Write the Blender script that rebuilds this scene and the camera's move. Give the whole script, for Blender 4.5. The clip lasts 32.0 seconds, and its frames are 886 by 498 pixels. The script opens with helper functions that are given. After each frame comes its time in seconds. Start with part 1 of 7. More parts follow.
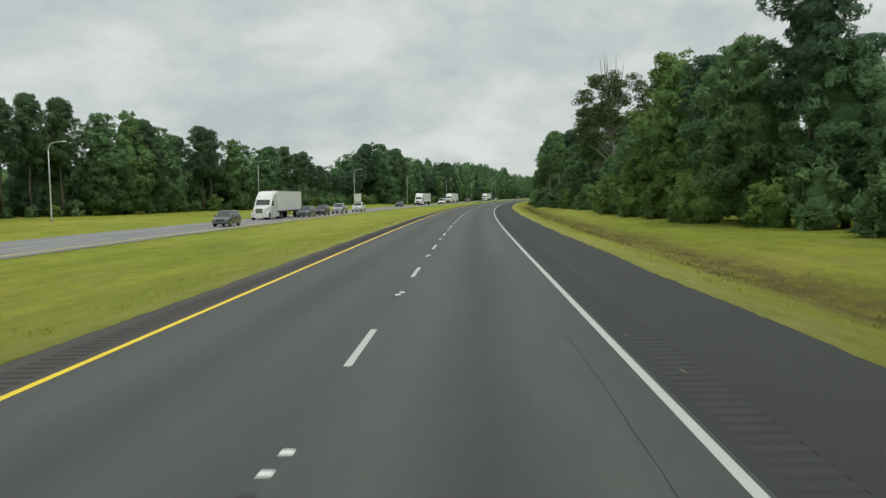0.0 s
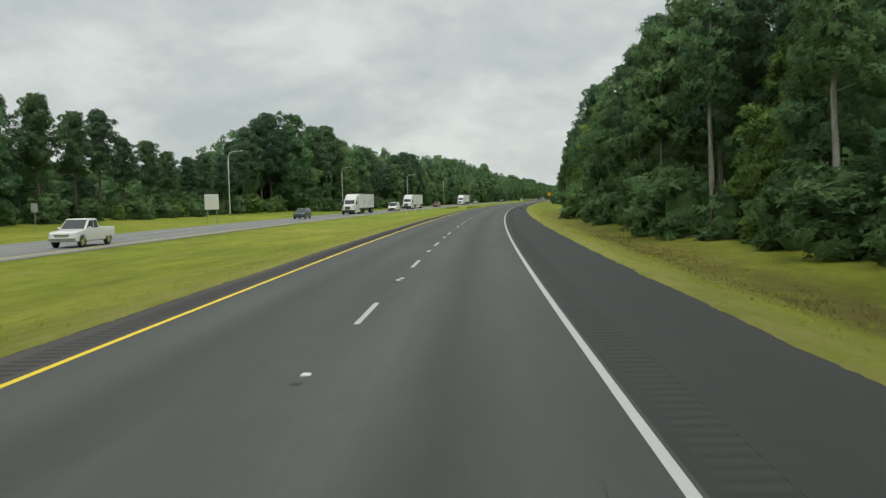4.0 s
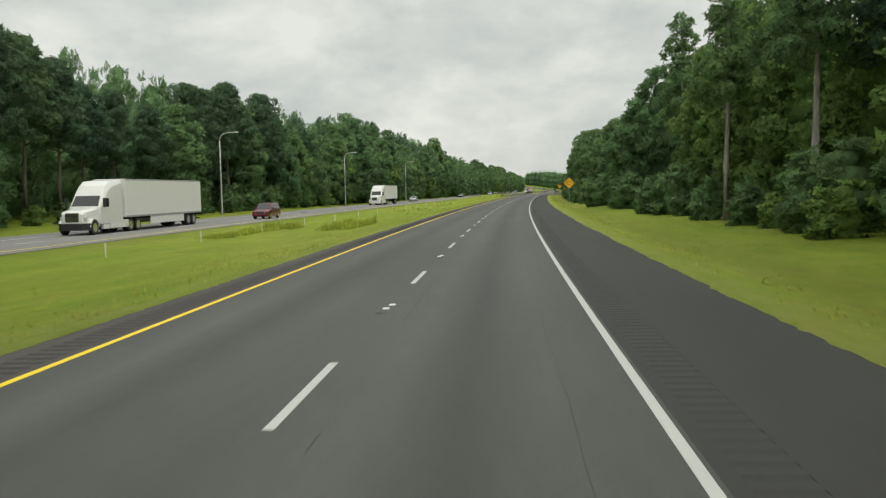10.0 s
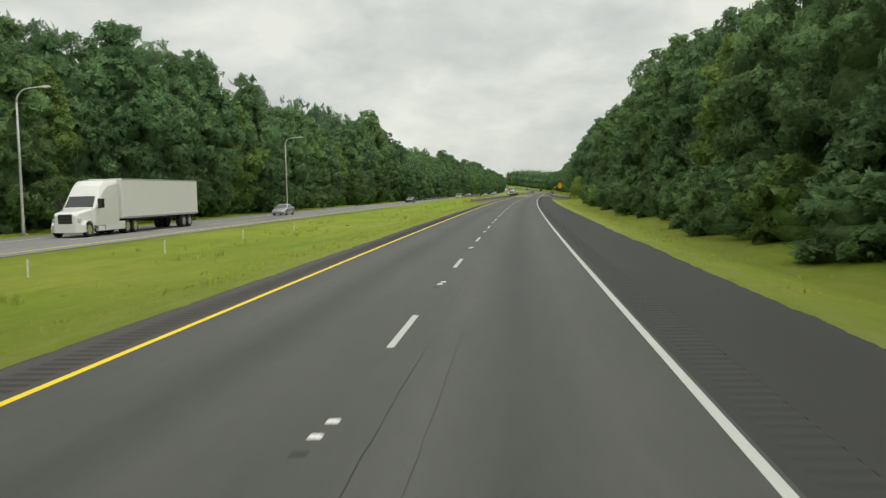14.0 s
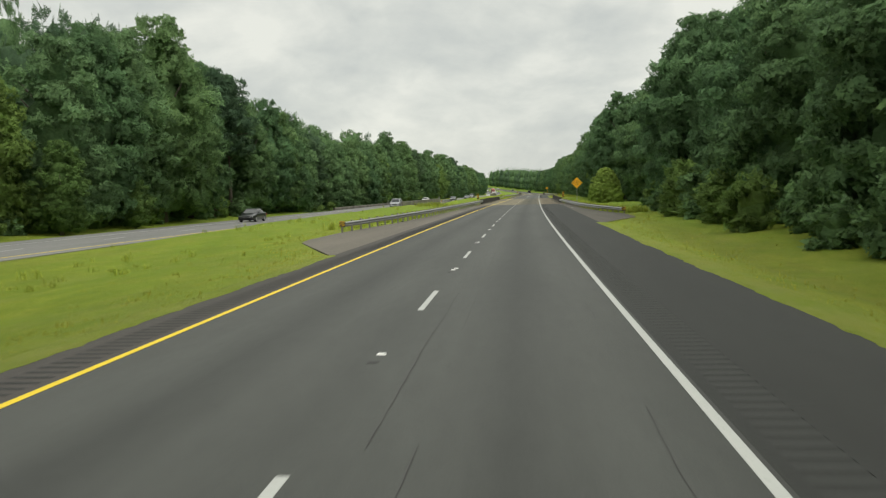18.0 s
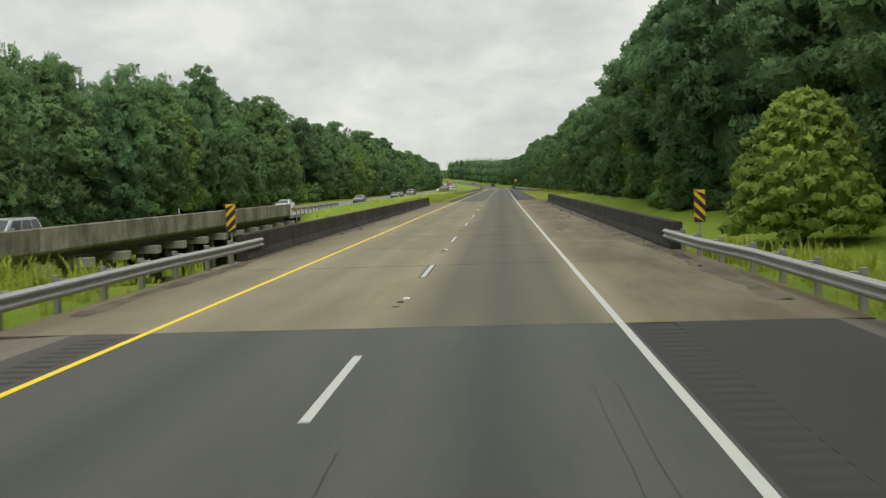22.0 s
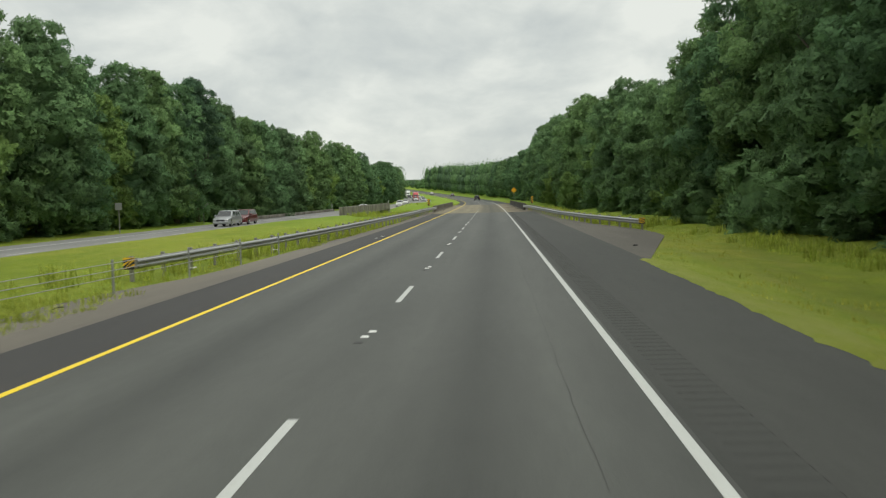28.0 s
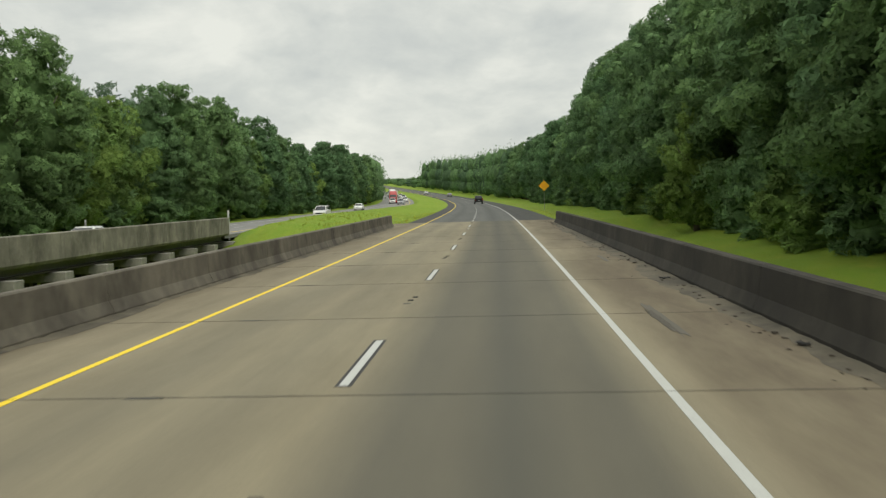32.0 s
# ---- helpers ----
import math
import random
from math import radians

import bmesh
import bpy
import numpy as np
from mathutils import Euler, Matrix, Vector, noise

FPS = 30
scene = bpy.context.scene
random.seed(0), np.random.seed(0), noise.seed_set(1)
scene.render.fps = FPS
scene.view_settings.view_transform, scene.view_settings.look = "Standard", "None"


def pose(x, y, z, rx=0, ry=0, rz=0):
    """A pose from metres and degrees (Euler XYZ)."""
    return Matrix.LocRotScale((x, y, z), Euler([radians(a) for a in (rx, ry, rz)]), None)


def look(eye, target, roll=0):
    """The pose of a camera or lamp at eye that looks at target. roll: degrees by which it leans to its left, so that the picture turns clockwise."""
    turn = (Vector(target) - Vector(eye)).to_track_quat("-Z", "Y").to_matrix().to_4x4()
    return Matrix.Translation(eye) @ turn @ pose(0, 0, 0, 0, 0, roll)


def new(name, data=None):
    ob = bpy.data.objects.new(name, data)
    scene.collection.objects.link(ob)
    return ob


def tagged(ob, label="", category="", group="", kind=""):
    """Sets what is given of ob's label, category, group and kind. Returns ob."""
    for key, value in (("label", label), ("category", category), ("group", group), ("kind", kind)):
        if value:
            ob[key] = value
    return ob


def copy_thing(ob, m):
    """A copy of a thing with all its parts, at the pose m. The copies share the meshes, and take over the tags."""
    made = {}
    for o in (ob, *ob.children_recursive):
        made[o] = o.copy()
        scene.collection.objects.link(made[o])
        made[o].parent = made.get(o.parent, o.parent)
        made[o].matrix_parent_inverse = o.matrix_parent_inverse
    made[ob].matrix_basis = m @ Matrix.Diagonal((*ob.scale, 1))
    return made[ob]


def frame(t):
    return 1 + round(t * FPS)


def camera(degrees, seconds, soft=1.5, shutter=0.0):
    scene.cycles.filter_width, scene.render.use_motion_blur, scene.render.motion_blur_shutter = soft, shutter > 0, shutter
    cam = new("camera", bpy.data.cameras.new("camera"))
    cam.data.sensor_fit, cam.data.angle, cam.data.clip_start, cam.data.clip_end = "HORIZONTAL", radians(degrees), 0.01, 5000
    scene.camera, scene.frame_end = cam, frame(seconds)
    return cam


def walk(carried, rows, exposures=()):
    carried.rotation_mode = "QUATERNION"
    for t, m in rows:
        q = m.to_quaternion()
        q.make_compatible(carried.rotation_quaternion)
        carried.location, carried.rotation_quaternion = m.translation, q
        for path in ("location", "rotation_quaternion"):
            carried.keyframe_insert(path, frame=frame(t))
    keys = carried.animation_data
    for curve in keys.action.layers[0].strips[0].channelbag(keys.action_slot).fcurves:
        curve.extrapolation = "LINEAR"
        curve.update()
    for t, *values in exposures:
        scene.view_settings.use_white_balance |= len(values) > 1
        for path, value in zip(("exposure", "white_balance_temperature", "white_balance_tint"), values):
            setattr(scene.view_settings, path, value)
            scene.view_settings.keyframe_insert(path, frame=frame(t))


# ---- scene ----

# ---- the road's line in plan: curvature per metre at knots of arc length ----
KNOT_S = [0, 70, 140, 210, 280, 350, 420, 490, 560, 630, 700, 770, 840, 910, 980, 1050, 1120, 1500, 1650, 3300]
KNOT_K = [-0.004, -0.315, -0.508, -0.422, -0.418, -0.366, -0.212, -0.149, -0.220, -0.136, -0.004, -0.072,
          0.023, 0.057, 0.175, 0.334, 0.48, 0.48, 0.0, 0.0]
GRID = np.arange(-400.0, 3301.0, 5.0)
_k = np.where(GRID < 0, 0.0, np.interp(GRID, KNOT_S, KNOT_K)) * 1e-3
_th = np.concatenate([[0], np.cumsum((_k[1:] + _k[:-1]) / 2 * 5.0)])
_mid = (_th[1:] + _th[:-1]) / 2
_px = np.concatenate([[0], np.cumsum(-np.sin(_mid) * 5.0)])
_py = np.concatenate([[0], np.cumsum(np.cos(_mid) * 5.0)])
_o = np.searchsorted(GRID, 0.0)
_px, _py = _px - _px[_o], _py - _py[_o]


def heading(s):
    return np.interp(s, GRID, _th)


def road_z(s):
    """Height of the pavement: level, then a long rise towards the far hill."""
    d = np.maximum(np.asarray(s, float) - 1090.0, 0.0)
    return np.where(d < 620, 0.5 * 7.5e-5 * d * d, 0.5 * 7.5e-5 * 620 ** 2 + 7.5e-5 * 620 * 0.35 * (d - 620))


def at(s, lat, z=0.0):
    """World place of a point s along the road, lat to the right of the lane line, z above the pavement."""
    s, lat = np.asarray(s, float), np.asarray(lat, float)
    th = heading(s)
    return np.stack([np.interp(s, GRID, _px) + np.cos(th) * lat, np.interp(s, GRID, _py) + np.sin(th) * lat,
                     road_z(s) + z + 0 * lat], -1)


def spot(s, lat, z=0.0, turn=0.0):
    """Pose of a thing on the road's line: x to the right, y along the road."""
    p = at(s, lat, z)
    return pose(p[0], p[1], p[2], 0, 0, math.degrees(float(heading(s))) + turn)


# ---- camera and walk: seconds, s, lat, pitch, yaw from the road, roll ----
EYE = 2.155
RIDE = [
    (0, 1.41, 1.63, -3.51, 1.84, 1.24), (1, 30.71, 1.86, -3.37, 1.70, 1.18), (2, 60.16, 2.06, -3.37, 1.54, 1.24),
    (3, 89.92, 2.19, -3.40, 1.70, 1.28), (6, 178.44, 1.91, -3.41, 2.42, 1.40), (7, 208.33, 2.04, -3.85, 2.75, 1.32),
    (8, 237.68, 2.30, -3.845, 3.08, 1.73), (9, 267.23, 2.19, -3.76, 3.56, 1.09), (10, 297.29, 2.17, -3.92, 3.88, 1.16),
    (11, 326.12, 2.17, -3.83, 4.08, 1.18), (12, 355.89, 2.09, -4.00, 4.62, 1.48), (13, 385.21, 1.80, -3.83, 4.82, 1.06),
    (14, 415.16, 1.77, -3.90, 4.80, 1.18), (17, 503.13, 1.80, -3.96, 4.04, 1.27), (18, 533.22, 1.85, -3.81, 5.01, 1.46),
    (19, 562.08, 1.75, -3.82, 4.21, 0.26), (20, 591.58, 1.76, -3.87, 3.77, 0.61), (21, 620.99, 1.82, -3.97, 3.88, 1.16),
    (22, 650.74, 1.87, -4.31, 3.74, 1.94), (23, 679.51, 1.84, -4.05, 3.35, 0.99), (24, 708.49, 1.98, -3.75, 3.74, 0.79),
    (27, 794.48, 2.00, -3.78, 3.36, 1.02), (28, 824.00, 2.02, -3.58, 3.42, 1.55), (29, 853.61, 2.02, -3.56, 3.63, 1.65),
    (30, 882.82, 1.92, -3.43, 3.45, 1.54), (31, 912.09, 1.87, -3.48, 3.62, 1.62), (32, 941.39, 1.84, -3.57, 3.75, 1.65)]


def ride_row(t):
    """The ride between its rows, by a cubic through them."""
    ts = [r[0] for r in RIDE]
    i = min(max(int(np.searchsorted(ts, t, side="right")) - 1, 0), len(ts) - 2)
    a, b = np.array(RIDE[i], float), np.array(RIDE[i + 1], float)
    p = np.array(RIDE[i - 1], float) if i else 2 * a - b
    n = np.array(RIDE[i + 2], float) if i + 2 < len(RIDE) else 2 * b - a
    h, u = b[0] - a[0], (t - a[0]) / (b[0] - a[0])
    ma, mb = (b - p) / (b[0] - p[0]) * h, (n - a) / (n[0] - a[0]) * h
    return ((2 * u ** 3 - 3 * u * u + 1) * a + (u ** 3 - 2 * u * u + u) * ma + (3 * u * u - 2 * u ** 3) * b + (u ** 3 - u * u) * mb)


rows = []
for t in [0.5 * i for i in range(65)]:
    r = ride_row(t)
    e = at(r[1], r[2], EYE)
    rows.append((t, pose(e[0], e[1], e[2], 90 + r[3], r[5], math.degrees(float(heading(r[1]))) + r[4])))
cam = camera(55.14, 32.0, soft=1.25, shutter=0.12)
walk(cam, rows, [(0, -0.2, 6450, 5.0), (3, -0.2, 6450, 5.0), (7, -0.1, 6800, 5.5), (18, 0.0, 6900, 6.0), (24, 0.0, 6800, 6.0), (26.5, 0.0, 6550, 4.5), (28, 0.0, 6700, 5.0), (30, 0.0, 6900, 6.0), (32, 0.0, 6900, 6.0)])

# ---- overcast sky and a weak, wide sun ----
SUN_UP, SUN_TURN = 58.0, 150.0
world = bpy.data.worlds.new("world")
scene.world = world
world.use_nodes = True
wn, wl = world.node_tree.nodes, world.node_tree.links
wn.clear()


def wnode(kind, **kw):
    n = wn.new(kind)
    for key, value in kw.items():
        n.inputs[key.replace("_", " ")].default_value = value
    return n


w_out = wn.new("ShaderNodeOutputWorld")
w_bg = wn.new("ShaderNodeBackground")
w_sky = wn.new("ShaderNodeTexSky")
w_sky.sky_type, w_sky.sun_disc = "NISHITA", False
w_sky.sun_elevation, w_sky.sun_rotation = radians(SUN_UP), radians(SUN_TURN)
w_dim = wn.new("ShaderNodeVectorMath")
w_dim.operation = "SCALE"
w_dim.inputs["Scale"].default_value = 0.10
w_co = wn.new("ShaderNodeTexCoord")
w_sep = wn.new("ShaderNodeSeparateXYZ")
w_lift = wn.new("ShaderNodeMath")
w_lift.operation, w_lift.use_clamp = "ADD", False
w_lift.inputs[1].default_value = 0.5
w_max = wn.new("ShaderNodeMath")
w_max.operation = "MAXIMUM"
w_max.inputs[1].default_value = 0.05
w_div = wn.new("ShaderNodeVectorMath")
w_div.operation = "DIVIDE"
w_comb = wn.new("ShaderNodeCombineXYZ")
w_n1 = wnode("ShaderNodeTexNoise", Scale=2.7, Detail=7.0, Roughness=0.55, Distortion=0.35)
w_n2 = wnode("ShaderNodeTexNoise", Scale=8.5, Detail=6.0, Roughness=0.55, Distortion=0.3)
w_mix = wn.new("ShaderNodeMath")
w_mix.operation = "MULTIPLY_ADD"
w_mix.inputs[1].default_value = 0.42
w_ramp = wn.new("ShaderNodeValToRGB")
w_ramp.color_ramp.elements[0].position, w_ramp.color_ramp.elements[0].color = 0.54, (0.49, 0.52, 0.535, 1)
w_ramp.color_ramp.elements[1].position, w_ramp.color_ramp.elements[1].color = 0.86, (0.72, 0.735, 0.72, 1)
w_el = w_ramp.color_ramp.elements.new(0.69)
w_el.color = (0.585, 0.61, 0.61, 1)
w_map = wn.new("ShaderNodeMapRange")
w_map.inputs["From Min"].default_value, w_map.inputs["From Max"].default_value = 0.3, 1.0
w_map.inputs["To Min"].default_value, w_map.inputs["To Max"].default_value = 1.0, 2.1
w_mul = wn.new("ShaderNodeVectorMath")
w_mul.operation = "SCALE"
w_blend = wn.new("ShaderNodeMix")
w_blend.data_type = "RGBA"
w_blend.inputs["Factor"].default_value = 0.06
wl.new(w_co.outputs["Generated"], w_sep.inputs[0])
wl.new(w_sep.outputs["Z"], w_lift.inputs[0])
wl.new(w_lift.outputs[0], w_max.inputs[0])
for ax in ("X", "Y", "Z"):
    wl.new(w_max.outputs[0], w_comb.inputs[ax])
wl.new(w_co.outputs["Generated"], w_div.inputs[0])
wl.new(w_comb.outputs[0], w_div.inputs[1])
wl.new(w_div.outputs[0], w_n1.inputs["Vector"])
wl.new(w_div.outputs[0], w_n2.inputs["Vector"])
wl.new(w_n2.outputs["Fac"], w_mix.inputs[0])
wl.new(w_n1.outputs["Fac"], w_mix.inputs[2])
wl.new(w_mix.outputs[0], w_ramp.inputs[0])
wl.new(w_sep.outputs["Z"], w_map.inputs["Value"])
wl.new(w_ramp.outputs[0], w_mul.inputs[0])
wl.new(w_map.outputs[0], w_mul.inputs["Scale"])
wl.new(w_sky.outputs[0], w_dim.inputs[0])
wl.new(w_mul.outputs[0], w_blend.inputs["A"])
wl.new(w_dim.outputs[0], w_blend.inputs["B"])
wl.new(w_blend.outputs["Result"], w_bg.inputs["Color"])
wl.new(w_bg.outputs[0], w_out.inputs["Surface"])
w_bg.inputs["Strength"].default_value = 1.15

sun = new("sun", bpy.data.lights.new("sun", "SUN"))
sun.data.energy, sun.data.angle, sun.data.color = 1.1, radians(30), (1.0, 0.96, 0.9)
_a = radians(SUN_TURN)
sun.matrix_world = look((0, 0, 60), (-math.sin(_a) * math.cos(radians(SUN_UP)), -math.cos(_a) * math.cos(radians(SUN_UP)), 60 - math.sin(radians(SUN_UP))))


# ---- materials ----
class Mat:
    """A small builder of procedural materials."""

    def __init__(self, name, rough=0.8, metal=0.0, spec=0.5):
        self.m = bpy.data.materials.new(name)
        self.m.use_nodes = True
        self.n, self.l = self.m.node_tree.nodes, self.m.node_tree.links
        self.b = self.n["Principled BSDF"]
        self.b.inputs["Roughness"].default_value = rough
        self.b.inputs["Metallic"].default_value = metal
        self.b.inputs["Specular IOR Level"].default_value = spec
        self.co = self.n.new("ShaderNodeTexCoord")

    def noise(self, scale, detail=4.0, rough=0.6, stretch=(1, 1, 1), space="Object", distort=0.0):
        mp = self.n.new("ShaderNodeMapping")
        mp.inputs["Scale"].default_value = stretch
        self.l.new(self.co.outputs[space], mp.inputs[0])
        t = self.n.new("ShaderNodeTexNoise")
        t.inputs["Scale"].default_value, t.inputs["Detail"].default_value = scale, detail
        t.inputs["Roughness"].default_value, t.inputs["Distortion"].default_value = rough, distort
        self.l.new(mp.outputs[0], t.inputs["Vector"])
        return t.outputs["Fac"]

    def ramp(self, fac, *stops):
        r = self.n.new("ShaderNodeValToRGB")
        e = r.color_ramp.elements
        while len(e) < len(stops):
            e.new(0.5)
        for el, (pos, col) in zip(e, stops):
            el.position, el.color = pos, (*col, 1) if len(col) == 3 else col
        self.l.new(fac, r.inputs[0])
        return r.outputs[0]

    def grey(self, fac, *stops):
        return self.ramp(fac, *[(p, (v, v, v)) for p, v in stops])

    def mix(self, fac, a, b, mode="MIX"):
        x = self.n.new("ShaderNodeMix")
        x.data_type, x.blend_type = "RGBA", mode
        for key, v in (("Factor", fac), ("A", a), ("B", b)):
            if isinstance(v, (int, float)):
                x.inputs[key].default_value = v
            elif isinstance(v, tuple):
                x.inputs[key].default_value = (*v, 1)
            else:
                self.l.new(v, x.inputs[key])
        return x.outputs["Result"]

    def color(self, c):
        if isinstance(c, tuple):
            self.b.inputs["Base Color"].default_value = (*c, 1)
        else:
            self.l.new(c, self.b.inputs["Base Color"])
        return self

    def bump(self, fac, strength=0.3, dist=0.02):
        b = self.n.new("ShaderNodeBump")
        b.inputs["Strength"].default_value, b.inputs["Distance"].default_value = strength, dist
        self.l.new(fac, b.inputs["Height"])
        self.l.new(b.outputs[0], self.b.inputs["Normal"])
        return self

    def rough(self, fac):
        self.l.new(fac, self.b.inputs["Roughness"])
        return self

    def across(self, *stops):
        """A grey profile over the width of a road: stops of (lat, value)."""
        uv = self.n.new("ShaderNodeSeparateXYZ")
        self.l.new(self.co.outputs["UV"], uv.inputs[0])
        mr = self.n.new("ShaderNodeMapRange")
        mr.inputs["From Min"].default_value, mr.inputs["From Max"].default_value = -10, 10
        self.l.new(uv.outputs["X"], mr.inputs["Value"])
        return self.grey(mr.outputs[0], *[((p + 10) / 20, v) for p, v in stops])


def asphalt(name, lo, hi, lanes=True):
    a = Mat(name, 0.68 if lanes else 0.78, 0, 0.4)
    c = a.ramp(a.noise(55, 3, 0.7), (0.3, lo), (0.7, hi))
    c = a.mix(0.55, c, a.grey(a.noise(0.5, 4, 0.6, (1, 0.12, 1), "UV"), (0.3, 0.62), (0.7, 1.25)), "MULTIPLY")
    c = a.mix(0.35, c, a.grey(a.noise(5, 5, 0.7, (1, 0.2, 1), "UV"), (0.35, 0.72), (0.65, 1.15)), "MULTIPLY")
    if lanes:
        c = a.mix(1.0, c, a.across((-3.7, 0.9), (-2.75, 1.12), (-1.95, 0.7), (-1.1, 1.08), (-0.2, 0.98), (0.85, 1.2), (1.75, 0.66), (2.7, 1.14), (3.6, 0.9)), "MULTIPLY")
    return a.color(c).bump(a.noise(70, 3, 0.7), 0.5, 0.006).m


M_LANE = asphalt("lane_asphalt", (0.0405, 0.0424, 0.038), (0.08, 0.083, 0.075))
M_SHOULDER = asphalt("shoulder_asphalt", (0.018, 0.0189, 0.017), (0.038, 0.0393, 0.0355), False)
# a darker asphalt than ribs and shoulder, so that the shallow grooves stand out
M_GROOVE = asphalt("rumble_groove_asphalt", (0.016, 0.0167, 0.0152), (0.032, 0.033, 0.03), False)
M_EDGE = asphalt("median_shoulder_asphalt", (0.042, 0.037, 0.033), (0.08, 0.071, 0.063), False)
M_EDGE_OLD = asphalt("older_median_shoulder_asphalt", (0.027, 0.0255, 0.025), (0.053, 0.05, 0.048), False)
M_APRON = asphalt("old_brown_asphalt", (0.1, 0.088, 0.07), (0.18, 0.158, 0.128), False)
M_APRON_DARK = asphalt("dark_brown_asphalt", (0.066, 0.059, 0.048), (0.12, 0.108, 0.089), False)
M_LANE_OLD = asphalt("older_lane_asphalt", (0.046, 0.0475, 0.042), (0.09, 0.0925, 0.083))
M_GROOVE_OLD = asphalt("older_groove_asphalt", (0.0245, 0.025, 0.0225), (0.048, 0.049, 0.044), False)
M_SHOULDER_OLD = asphalt("older_shoulder_asphalt", (0.028, 0.0285, 0.0255), (0.055, 0.0558, 0.05), False)
M_FARROAD = asphalt("far_carriageway_asphalt", (0.16, 0.16, 0.155), (0.26, 0.255, 0.245), False)


def concrete(name, lo, hi, grime, deck=False):
    a = Mat(name, 0.85, 0, 0.3)
    c = a.ramp(a.noise(0.5 if deck else 1.1, 6, 0.65, (1, 0.25, 1) if deck else (1, 1, 1), "UV" if deck else "Object"), (0.25, lo), (0.75, hi))
    c = a.mix(0.4, c, a.grey(a.noise(30, 4, 0.7), (0.3, 0.75), (0.7, 1.15)), "MULTIPLY")
    if deck:
        c = a.mix(0.6, c, a.grey(a.noise(0.9, 4, 0.65, (1, 0.07, 1), "UV"), (0.3, 0.68), (0.68, 1.12)), "MULTIPLY")
        dark = a.across((-3.5, 0.05), (-2.9, 0.22), (-2.3, 0.36), (-1.7, 0.16), (-1.0, 0.28), (-0.1, 0.05), (0.4, 0.5), (0.8, 0.84), (1.4, 0.78), (1.9, 1.0), (2.5, 0.8), (3.0, 0.84), (3.5, 0.3), (4.0, 0.0), (5.8, 0.0))
        c = a.mix(dark, c, a.mix(0.9, c, (0.073, 0.073, 0.062)))
        soil = a.across((-6.3, 0.7), (-4.4, 0.5), (-3.8, 0.0), (3.7, 0.0), (4.2, 0.75), (5.0, 0.95), (6.2, 1.0), (7.3, 1.0))
        c = a.mix(a.mix(1.0, soil, a.grey(a.noise(0.55, 6, 0.7, (1, 0.22, 1), "UV"), (0.33, 0.3), (0.6, 1.0)), "MULTIPLY"), c, (0.105, 0.083, 0.056))
    else:
        c = a.mix(a.grey(a.noise(1.3, 6, 0.68, (1, 1, 0.4)), (0.4, 0.0), (0.68, 0.6)), c, grime)
        c = a.mix(a.grey(a.noise(0.45, 5, 0.7, (1, 1, 0.5)), (0.46, 0.0), (0.62, 0.75)), c, grime)
    return a.color(c).bump(a.noise(40, 4, 0.7), 0.35, 0.01).m


M_DECK = concrete("deck_concrete", (0.198, 0.17, 0.112), (0.305, 0.268, 0.182), (0.1, 0.1, 0.09), True)
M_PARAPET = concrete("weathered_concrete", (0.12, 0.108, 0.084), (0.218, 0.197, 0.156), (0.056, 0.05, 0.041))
M_PARAPET_DARK = concrete("near_black_concrete", (0.034, 0.031, 0.025), (0.072, 0.064, 0.051), (0.022, 0.02, 0.017))
M_FARWALL = concrete("streaked_grey_concrete", (0.19, 0.178, 0.145), (0.33, 0.31, 0.255), (0.075, 0.07, 0.056))
M_BEAM = concrete("pale_concrete", (0.3, 0.29, 0.25), (0.42, 0.4, 0.35), (0.14, 0.14, 0.12))


def paint(name, col, worn, wear=0.45):
    a = Mat(name, 0.6, 0, 0.4)
    w = a.grey(a.noise(26, 5, 0.75), (0.56, 0.0), (0.68, wear))
    c = a.mix(w, a.mix(a.grey(a.noise(2.0, 3), (0.3, 0.0), (0.7, 0.35)), col, tuple(0.8 * v for v in col)), worn)
    return a.color(c).bump(a.noise(60, 3), 0.25, 0.003).m


M_WHITE = paint("white_road_paint", (0.47, 0.48, 0.455), (0.16, 0.16, 0.15))
M_YELLOW = paint("yellow_road_paint", (0.8, 0.58, 0.015), (0.2, 0.16, 0.05))


